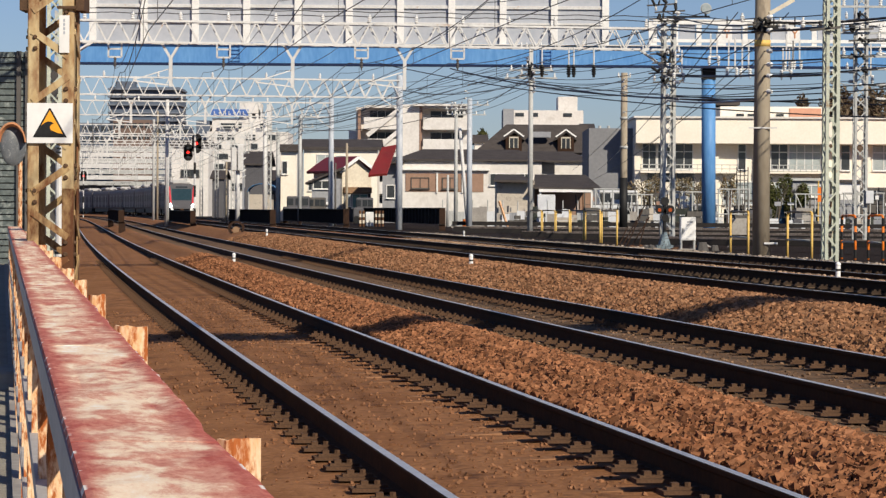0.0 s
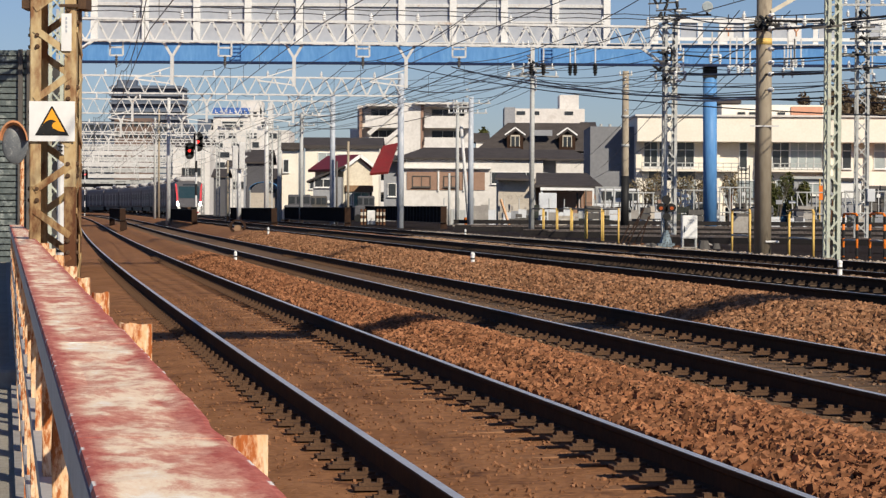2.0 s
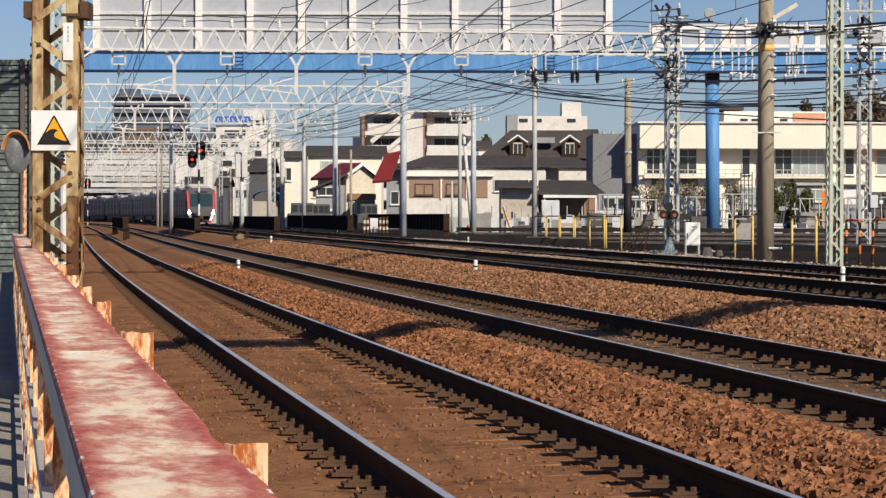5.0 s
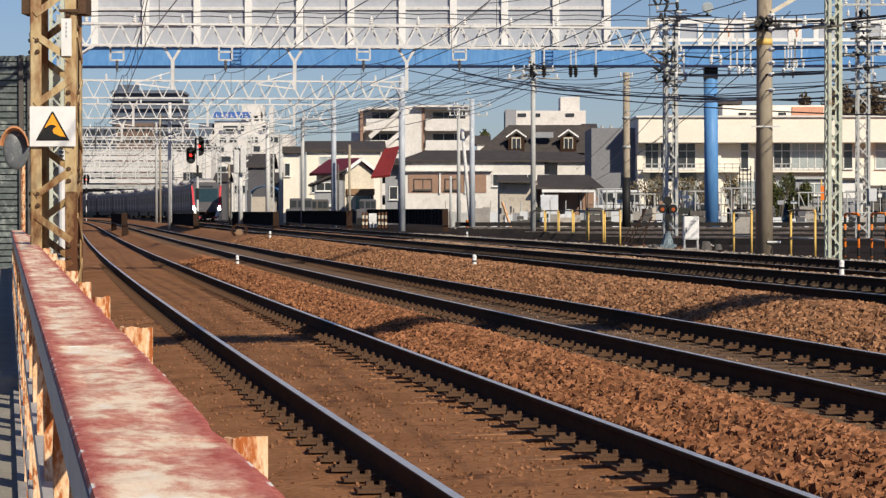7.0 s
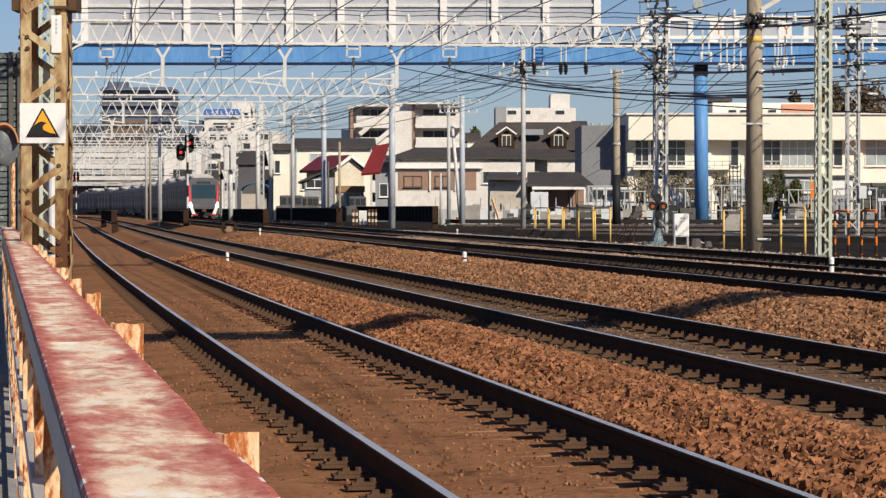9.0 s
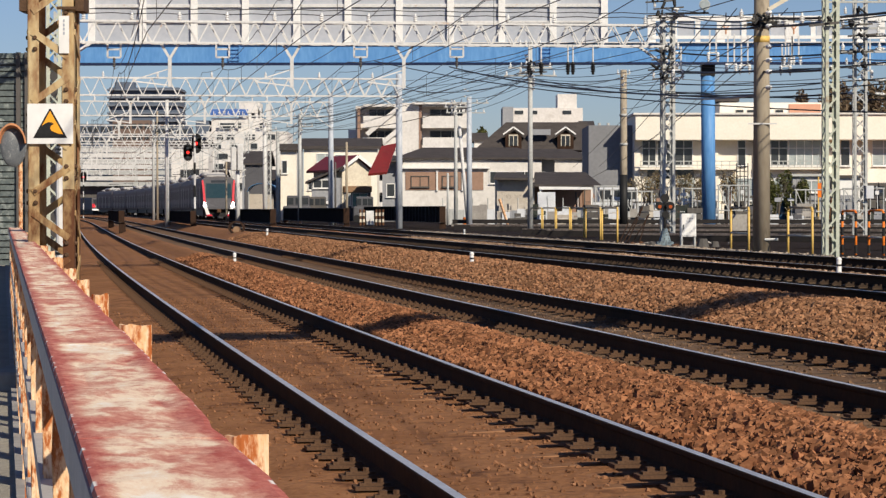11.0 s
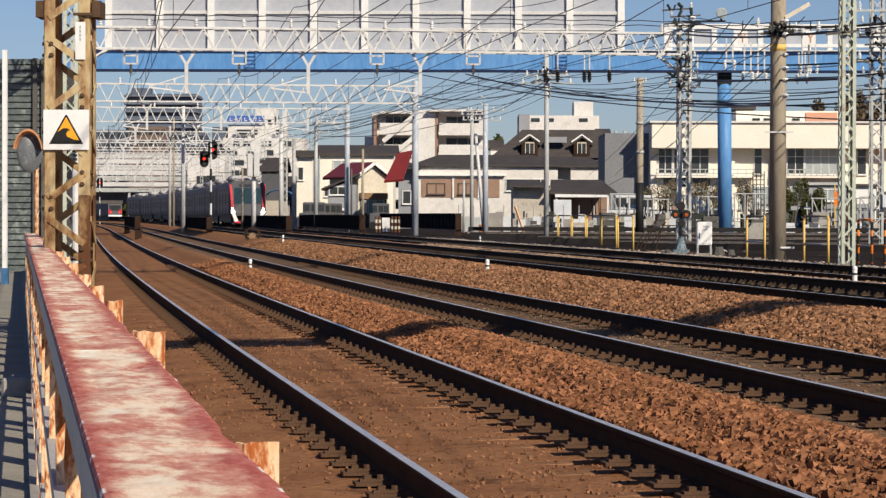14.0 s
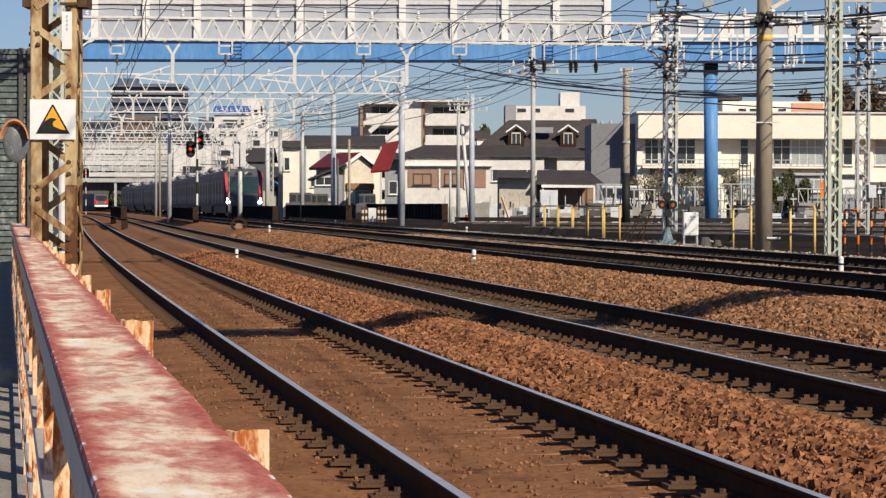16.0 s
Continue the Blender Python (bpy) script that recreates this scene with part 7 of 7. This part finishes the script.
    for px, pz, y in ((1166, 6, 96.5), (1180, 18, 96.5), (1170, 30, 96.5), (1186, 34, 96.5), (1172, 92, 96.5), (1176, 108, 96.5), (1170, 126, 96.5), (1178, 142, 96.5), (1340, 46, 65.7), (1352, 50, 65.7), (1345, 38, 65.7), (1520, 30, 87.5), (1514, 48, 87.5), (1524, 66, 87.5), (1516, 96, 87.5), (1522, 120, 87.5), (938, 132, 121.6), (948, 120, 121.6), (1456, 46, 60.0)):
        m = y / 4735
        g = thing("line_switch", ((px - 784) * m, y, 1.33 + (372 - pz) * m), "dark line switch and clamps fixed to a mast", "switch", "switches on the masts")
        b = bmesh.new()
        for _ in range(3):
            c = Vector((rng.uniform(-0.25, 0.25), rng.uniform(-0.15, 0.1), rng.uniform(-0.12, 0.12))) * (y / 97)
            rod(b, c, c + Vector((rng.uniform(-0.22, 0.22), 0.05, rng.uniform(0.08, 0.22))) * (y / 97), rng.uniform(0.03, 0.065) * (y / 97), n=8)
        part("casing", b, M["matt_black"], g)
        b = bmesh.new()
        bar(b, (-0.55 * y / 97, 0.1, -0.05), (0.55 * y / 97, 0.1, 0.02), 0.055)
        part("arm", b, M["dark_pole"], g)
        b = bmesh.new()
        ribbed(b, 3, 0.06, 0.025, 0.05, (rng.choice((-0.5, 0.5)), 0.1, 0.06))
        part("insulator", b, M["porcelain"], g)


catenary()


# small fittings hung under the white gantry
def hung_fittings():
    y = 94.3
    for px in (199, 391, 635, 805):
        g = thing("hanger_frame", ((px - 784) * y / 4735, y, 7.167), "white square hanger frame below the gantry with an insulator", "hanger", "hangers below the gantry")
        b = bmesh.new()
        w, h = 0.46, 0.52
        for s in (-w / 2, w / 2):
            bar(b, (s, 0, 0), (s, 0, -h), 0.06)
        for z in (-h * 0.45, -h):
            bar(b, (-w / 2, 0, z), (w / 2, 0, z), 0.06)
        part("frame", b, M["white_steel"], g)
        b = bmesh.new()
        ribbed(b, 4, 0.06, 0.022, 0.08, (0, 0, -h - 0.06), down=True)
        part("insulator", b, M["dark_pole"], g)
    for px in (935, 957, 1005, 1014, 1050):
        g = thing("hanging_insulator", ((px - 784) * y / 4735, y + 1.5, 7.167), "dark insulator string hung below the gantry", "insulator", "hangers below the gantry")
        b = bmesh.new()
        rod(b, (0, 0, 0), (0, 0, -0.72), 0.03, n=6)
        part("rod", b, M["white_steel"], g)
        b = bmesh.new()
        ribbed(b, 4, 0.09, 0.05, 0.08, (0, 0, -0.7), down=True)
        part("insulator", b, M["matt_black"], g)


hung_fittings()


def mast_fittings():
    for px, y in ((1281, 90), (1401, 76)):
        m = y / 4735
        g = thing("marker_plate", ((px - 784) * m, y, 1.33 + (372 - 57) * m), "white plate with a red forked mark hung from the wires", "plate", "marker plates on the wires")
        b = bmesh.new()
        box(b, (0, 0, 0), (18 * m, 0.02, 24 * m))
        part("plate", b, M["white_paint"], g)
        b = bmesh.new()
        for q in (-5, 5):
            bar(b, (0, -0.02, 0), (q * m, -0.02, 7 * m), 2 * m, 0.01, up=(0, 1, 0))
        bar(b, (0, -0.02, 0), (0, -0.02, -8 * m), 2 * m, 0.01, up=(0, 1, 0))
        part("mark", b, M["faded_orange"], g, "faded red forked mark")
        b = bmesh.new()
        rod(b, (0, 0, 12 * m), (0, 0, 30 * m), 0.02, n=6)
        part("hanger", b, M["wire"], g)
    m = 96 / 4735
    g = thing("floodlight", ((1243 - 784) * m, 96, 1.33 + (372 - 14) * m), "grey floodlight with a glass front on a bracket", "lamp")
    b = bmesh.new()
    rod(b, (0, -0.12, 0), (0, 0.1, 0), 0.2, 0.14, n=16)
    part("housing", b, M["galv"], g)
    b = bmesh.new()
    rod(b, (0, -0.15, 0), (0, -0.12, 0), 0.17, n=16)
    part("glass", b, M["pale_glass"], g)
    b = bmesh.new()
    bar(b, (-1.4, 0, -0.3), (0.15, 0, -0.28), 0.07)
    bar(b, (0, 0, -0.3), (0, 0, -0.1), 0.07)
    part("bracket", b, M["matt_black"], g)
    for px, r0, r1 in ((1258, 60, 98), (1290, 70, 118), (1314, 72, 120), (1392, 62, 104), (1404, 72, 104), (1386, 88, 122), (1530, 80, 130), (1196, 92, 128)):
        y = 92
        m = y / 4735
        g = thing("insulator_hanger", ((px - 784) * m, y, 1.33 + (372 - r0) * m), "white hanger rod with ribbed insulators below the wires", "hanger", "hangers between the masts")
        h = (r1 - r0) * m
        b = bmesh.new()
        for o in (-0.11, 0.11):
            bar(b, (o, 0, 0.1), (o, 0, -h), 0.05)
        bar(b, (-0.16, 0, -h), (0.16, 0, -h), 0.05)
        part("frame", b, M["white_steel"], g)
        for o in (-0.16, 0.16):
            b = bmesh.new()
            ribbed(b, 4, 0.07, 0.03, 0.06, (o, -0.05, -h - 0.04), down=True)
            part("insulator", b, M["porcelain"], g)


mast_fittings()


MASTS = dict(a=(292, 180), b=(416, 172), c=(465, 212), d=(527, 176), e=(702, 152), f=(803, 170), g=(823, 165), h=(935, 122), i=(1100, 147), j=(1174, 97), k=(1344, 66), l=(1466, 60.4), m=(1518, 88), n=(1680, 88))


def strained_wires():
    """Wires strained from mast to mast, with ribbed white insulators at both ends."""
    b = bmesh.new()
    ribbed(b, 5, 0.06, 0.024, 0.05)
    me = finish("insulator", b, M["porcelain"])
    runs = (("ab", ((205, 288, 0.3), (236, 296, 0.4))), ("bd", ((290, 216, 0.5), (312, 232, 0.5), (322, 244, 0.5))), ("cd", ((214, 212, 0.4), (226, 226, 0.4), (240, 236, 0.4))), ("de", ((196, 150, 0.9), (212, 166, 0.9), (224, 180, 0.8), (232, 200, 0.8))),
            ("ef", ((150, 182, 0.5), (168, 196, 0.5), (186, 206, 0.6))), ("eg", ((158, 160, 0.7), (178, 172, 0.7))), ("fh", ((192, 140, 0.5), (204, 160, 0.5))), ("gh", ((150, 126, 0.4), (164, 136, 0.4), (178, 150, 0.5))),
            ("hj", ((126, 100, 0.5), (136, 118, 0.6), (142, 134, 0.5), (150, 146, 0.6), (160, 162, 0.4))), ("ij", ((138, 128, 0.2), (150, 152, 0.3), (196, 176, 0.3))), ("hi", ((148, 142, 0.4), (154, 152, 0.5))),
            ("jk", ((30, 28, 0.25), (50, 54, 0.15), (90, 86, 0.2), (112, 112, 0.15), (132, 130, 0.1), (152, 150, 0.15), (166, 160, 0.15), (176, 172, 0.2))),
            ("kl", ((28, 22, 0.06), (52, 44, 0.05), (88, 80, 0.05), (112, 104, 0.05), (132, 128, 0.04), (160, 150, 0.06))), ("jm", ((18, 40, 0.4), (96, 96, 0.4), (118, 122, 0.3), (142, 138, 0.4), (172, 168, 0.3))),
            ("lm", ((40, 44, 0.1), (92, 92, 0.1), (124, 120, 0.1), (140, 146, 0.1))), ("hd", ((98, 204, 0.5), (112, 218, 0.5), (128, 230, 0.5), (142, 240, 0.4))), ("je", ((60, 148, 0.6), (84, 160, 0.6))), ("hc", ((104, 222, 0.6), (120, 236, 0.6))), ("mn", ((42, 34, 0.2), (66, 62, 0.2), (92, 84, 0.2), (118, 112, 0.2), (146, 140, 0.2), (168, 176, 0.2))))
    for pair, rows in runs:
        (pa, ya), (pb, yb) = MASTS[pair[0]], MASTS[pair[1]]
        for i, (ra, rb, s) in enumerate(rows):
            p = Vector(((pa - 784) * ya / 4735, ya, 1.33 + (372 - ra) * ya / 4735))
            q = Vector(((pb - 784) * yb / 4735, yb, 1.33 + (372 - rb) * yb / 4735))
            thick = pair in ("jk", "kl", "jm", "mn") and i % 3 == 1
            w = wire(sag(p, q, s * 0.45, 14), 0.03 if thick else 0.013, M["wire"] if i % 4 < 3 else M["galv"], "dark wire strained between two masts with white insulators")
            d = (q - p).normalized()
            for base, k in ((p, 1), (q, -1)):
                ob = new("insulator", me)
                ob.parent = w
                ob.matrix_basis = Matrix.Translation(base + d * k * 0.55 - Vector((0, 0, s * 0.12))) @ d.to_track_quat("Z", "Y").to_matrix().to_4x4()


strained_wires()


# ---- plants ----
def leaf_cloud(b, c, r, n, size, rng):
    for _ in range(n):
        while True:
            p = Vector((rng.uniform(-1, 1), rng.uniform(-1, 1), rng.uniform(-1, 1)))
            if 0.25 < p.length < 1:
                break
        p = Vector(c) + Vector((p.x * r[0], p.y * r[1], p.z * r[2]))
        a, e = Vector((rng.uniform(-1, 1), rng.uniform(-1, 1), rng.uniform(-1, 1))).normalized(), Vector((rng.uniform(-1, 1), rng.uniform(-1, 1), rng.uniform(-1, 1))).normalized()
        s = size * rng.uniform(0.6, 1.4)
        v = [b.verts.new(p + q) for q in (a * s, e * s * 0.6, -a * s, -e * s * 0.6)]
        b.faces.new(v)


def shrub(px, y, zt, w, mat, label, seed, bare=False, leaves=420):
    rng = random.Random(seed)
    m = y / 4735
    x, top = (px - 784) * m, 1.33 + (372 - zt) * m
    g = thing("shrub", (x, y, 0.1), label, "shrub", "shrubs before the school")
    b = bmesh.new()
    r = w * m / 2
    for i in range(9 if bare else 5):
        a = rng.uniform(0, 6.28)
        q = Vector((math.cos(a) * r * rng.uniform(0.3, 0.9), math.sin(a) * r * 0.6, top * rng.uniform(0.7, 1.0)))
        mid = Vector((q.x * 0.35, q.y * 0.35, top * 0.45))
        rod(b, (0, 0, 0), mid, 0.05, 0.035, n=5)
        rod(b, mid, q, 0.035, 0.012, n=5)
        for _ in range(5):
            e = mid.lerp(q, rng.uniform(0.2, 1))
            rod(b, e, e + Vector((rng.uniform(-0.6, 0.6), rng.uniform(-0.3, 0.3), rng.uniform(0.1, 0.6))), 0.016, 0.006, n=4)
    part("stem", b, M["bark"], g)
    b = bmesh.new()
    for i in range(7):
        leaf_cloud(b, (rng.uniform(-0.7, 0.7) * r, rng.uniform(-0.5, 0.5) * r, top * rng.uniform(0.35, 0.85)), (r * 0.42, r * 0.4, top * 0.2), leaves // 7, 0.09, rng)
    part("foliage", b, mat, g)


for i, (px, zt, w) in enumerate(((1112, 318, 36), (1140, 306, 44), (1168, 310, 40), (1205, 312, 44), (1235, 308, 30), (1285, 304, 30))):
    shrub(px, 207 + i, zt, w, M["pale_leaf"], "half-bare shrub with pale brown winter leaves", 20 + i, True, 800)
for i, (px, zt, w) in enumerate(((1372, 312, 50), (1405, 309, 46), (1440, 310, 46), (1475, 312, 40))):
    shrub(px, (185 if i < 2 else 206) + i, zt, w, M["leaf"], "clipped dense dark green hedge shrub", 40 + i, False, 2600)


def far_trees():
    rng = random.Random(9)
    for px, zt, w, y in ((1425, 166, 70, 330), (1448, 160, 70, 338), (1470, 154, 80, 335), (1500, 150, 80, 344), (1520, 152, 90, 340), (1548, 150, 80, 346), (1575, 156, 90, 335), (850, 228, 24, 330), *((116 + 13 * i, 341 - (i * 5) % 9, 34, 640 + 4 * (i % 3)) for i in range(12))):
        m = y / 4735
        top = 1.33 + (372 - zt) * m
        g = thing("tree", ((px - 784) * m, y, 0), "dark evergreen tree with an uneven crown on the skyline", "tree", "trees on the skyline")
        b = bmesh.new()
        rod(b, (0, 0, 0), (0, 0, top * 0.7), 0.3, 0.12, n=8)
        r = w * m / 2
        for i in range(6):
            a = rng.uniform(0, 6.28)
            rod(b, (0, 0, top * rng.uniform(0.35, 0.6)), (math.cos(a) * r * 0.8, math.sin(a) * r * 0.8, top * rng.uniform(0.65, 0.95)), 0.12, 0.04, n=6)
        part("trunk", b, M["bark"], g)
        b = bmesh.new()
        for i in range(16):
            a, q = rng.uniform(0, 6.28), rng.random() ** 0.5
            leaf_cloud(b, (math.cos(a) * r * q, math.sin(a) * r * q, top * rng.uniform(0.08 if y > 600 else 0.45, 0.92)), (r * 0.38, r * 0.38, top * 0.11), 150, 0.42 if y > 600 else 0.28, rng)
        part("crown", b, M["dry_leaf"] if y > 328 and zt < 200 else M["leaf"], g)


far_trees()


# ---- the train ----
def car_body(bm, y0, y1, w, zs):
    """A car body: a rounded cross-section swept from y0 to y1."""
    prof = [(-w / 2 + 0.1, zs[0]), (-w / 2, zs[0] + 0.35), (-w / 2, zs[1] - 0.6), (-w / 2 + 0.08, zs[1] - 0.28), (-w / 2 + 0.45, zs[1] - 0.06), (0, zs[1])]
    prof = prof + [(-x, z) for x, z in reversed(prof[:-1])]
    rows = [[bm.verts.new((x, y, z)) for x, z in prof] for y in (y0, y1)]
    n = len(prof)
    for i in range(n):
        bm.faces.new((rows[0][i], rows[0][(i + 1) % n], rows[1][(i + 1) % n], rows[1][i]))
    bm.faces.new(rows[0]), bm.faces.new(rows[1][::-1])


CAR, GAP = 20.0, 0.6


def train_car(lead):
    g = thing("train_car", (0, 0, 0), "grey electric train car with red and white front and lit headlamps" if lead else "grey electric train car with dark windows and roof units", "train car", "cars of the arriving train")
    b = bmesh.new()
    car_body(b, 0.7 if lead else 0.0, CAR, 2.95, (0.85, 3.75))
    part("body", b, M["train_body"], g)
    b = bmesh.new()
    for s in (-1, 1):
        box(b, (s * 1.22, CAR / 2, 0.62), (0.12, CAR - 2.6, 0.5))
    box(b, (0, CAR / 2, 0.55), (1.9, CAR - 3, 0.5))
    part("underframe", b, M["matt_black"], g, "dark equipment under the floor")
    for yb in (3.2, CAR - 3.2):
        b = bmesh.new()
        box(b, (0, yb, 0.5), (1.7, 2.6, 0.3))
        bg = part("bogie", b, M["matt_black"], g)
        for o in (-1.05, 1.05):
            for s in (-0.72, 0.72):
                b = bmesh.new()
                rod(b, (s - 0.06, yb + o, 0.43), (s + 0.06, yb + o, 0.43), 0.43, n=18)
                part("wheel", b, M["rail"], bg)
    for s in (-1, 1):
        for i in range(8):
            b = bmesh.new()
            box(b, (s * 1.477, 2.2 + 2.28 * i, 2.25), (0.02, 1.1, 0.85))
            part("window", b, M["matt_black"], g)
        for i in range(4):
            b = bmesh.new()
            box(b, (s * 1.476, 3.3 + 4.5 * i, 1.95), (0.025, 1.3, 1.85))
            part("door", b, M["train_door"], g)
        b = bmesh.new()
        box(b, (s * 1.479, CAR / 2, 1.25), (0.012, CAR - 1, 0.28))
        part("waist_band", b, M["train_roof"], g)
    for yc, ln, ht in ((CAR / 2, 5.6, 0.5), (3.6, 1.6, 0.26), (CAR - 3.6, 1.6, 0.26)):
        b = bmesh.new()
        box(b, (0, yc, 3.68 + ht / 2), (2.1, ln, ht))
        part("roof_unit", b, M["roof_unit"], g, "pale roof-top air conditioner", bevel=0.2)
    if lead:
        # raked front: windscreen, red and white pillars, lamps, coupler, apron
        b = bmesh.new()
        car_body(b, 0.0, 0.72, 2.91, (0.9, 3.72))
        for v in b.verts:
            if v.co.y < 0.1:
                v.co.y += 0.30 * max(0.0, v.co.z - 1.3)
                v.co.x *= 0.95
        part("nose", b, M["slate_wall"], g, "dark grey raked front")

        def front(name, pts, mat, label, off):
            b = bmesh.new()
            f = [b.verts.new((x * 1.09, 0.30 * max(0.0, z - 1.3) - off, z)) for x, z in pts]
            k = [b.verts.new((x * 1.09, 0.30 * max(0.0, z - 1.3) + 0.1, z)) for x, z in pts]
            b.faces.new(f), b.faces.new(k[::-1])
            n = len(f)
            for i in range(n):
                b.faces.new((f[i], f[(i + 1) % n], k[(i + 1) % n], k[i]))
            return part(name, b, mat, g, label)

        front("windscreen", [(-1.0, 1.85), (1.0, 1.85), (0.98, 3.12), (-0.98, 3.12)], M["train_glass"], "tinted windscreen", 0.02)
        front("destination_display", [(-0.6, 3.2), (0.6, 3.2), (0.58, 3.4), (-0.58, 3.4)], M["dark_glass"], "dark destination display", 0.02)
        front("lower_panel", [(-0.95, 1.0), (0.95, 1.0), (1.0, 1.9), (-1.0, 1.9)], M["train_roof"], "dark grey lower front", 0.015)
        for s in (-1, 1):
            front("red_pillar", [(s * 1.335, 3.4), (s * 1.20, 3.4), (s * 1.12, 2.9), (s * 1.07, 2.2), (s * 1.03, 1.32), (s * 1.2, 1.32), (s * 1.25, 2.2), (s * 1.30, 2.9)], M["red_paint"], "bright red front pillar", 0.05)
            front("white_panel", [(s * 1.25, 1.3), (s * 1.02, 1.3), (s * 0.70, 0.45), (s * 0.98, 0.4)], M["white_paint"], "white lower corner panel", 0.05)
            front("red_apron", [(s * 0.98, 0.44), (s * 0.6, 0.44), (s * 0.5, 0.3), (s * 0.95, 0.3)], M["red_paint"], "red apron edge", 0.04)
            b = bmesh.new()
            rod(b, (s * 1.2, -0.09, 1.2), (s * 1.2, 0.05, 1.2), 0.15, n=16)
            rod(b, (s * 1.23, -0.06, 1.44), (s * 1.23, 0.08, 1.44), 0.085, n=14)
            part("headlamp", b, M["lamp_white"], g, "lit white headlamp")
        b = bmesh.new()
        box(b, (0, -0.15, 0.75), (0.35, 0.6, 0.3))
        rod(b, (0, -0.5, 0.75), (0, -0.1, 0.75), 0.12, n=12)
        part("coupler", b, M["clip"], g)
        b = bmesh.new()
        box(b, (0, 0.3, 0.4), (2.0, 0.1, 0.35))
        part("snow_guard", b, M["matt_black"], g)
    else:
        b = bmesh.new()
        for s in (-0.5, 0.5):
            bar(b, (s, 9.3, 3.78), (s, 8.4, 4.3), 0.05)
            bar(b, (s, 8.4, 4.3), (s, 9.3, 4.75), 0.04)
        bar(b, (-0.8, 9.3, 4.78), (0.8, 9.3, 4.78), 0.07)
        part("pantograph", b, M["wire"], g, "raised pantograph")
    return g


lead_car = train_car(True)
next_car = train_car(False)
CARS = [lead_car, next_car] + [copy_thing(next_car, pose(0, 0, 0)) for _ in range(8)]


def parked_train():
    """A red and white train standing far down the line, its tail lamps lit."""
    y = 520.0
    g = thing("parked_train", (-67.3, y, 0.0), "distant dark train standing with lit red tail lamps", "train", rz=heading(455))
    b = bmesh.new()
    car_body(b, 0, 40, 2.74, (0.9, 3.7))
    part("body", b, M["train_body"], g)
    for s in (-1, 1):
        b = bmesh.new()
        box(b, (s * 1.05, -0.04, 1.9), (0.5, 0.06, 0.75))
        part("red_pillar", b, M["red_paint"], g, "red front pillar")
    b = bmesh.new()
    box(b, (0, -0.03, 1.1), (2.6, 0.06, 0.34))
    part("front_band", b, M["white_paint"], g)
    for s in (-1, 1):
        b = bmesh.new()
        rod(b, (s * 0.85, -0.12, 1.75), (s * 0.85, 0.02, 1.75), 0.14, n=12)
        part("tail_lamp", b, M["lamp_red"], g)
    b = bmesh.new()
    box(b, (0, -0.03, 2.6), (2.2, 0.05, 1.0))
    part("windscreen", b, M["dark_glass"], g)
    b = bmesh.new()
    box(b, (0, 20, 0.45), (2.0, 38, 0.9))
    part("underframe", b, M["matt_black"], g)


parked_train()


# ---- what moves: the train rolls in along the fourth track ----
def motions():
    for i, car in enumerate(CARS):
        rows = []
        for j in range(33):
            t = 0.5 * j
            y = 297.0 - 5.95 * t + i * (CAR + GAP) * 0.985
            a, c = Vector((line_x(3, y), y)), Vector((line_x(3, y + 19.7), y + 19.7))
            turn = -math.degrees(math.atan2(c.x - a.x, c.y - a.y))
            rows.append((t, pose(a.x, a.y, 0.37, 0, 0, turn)))
        walk(car, rows)


motions()
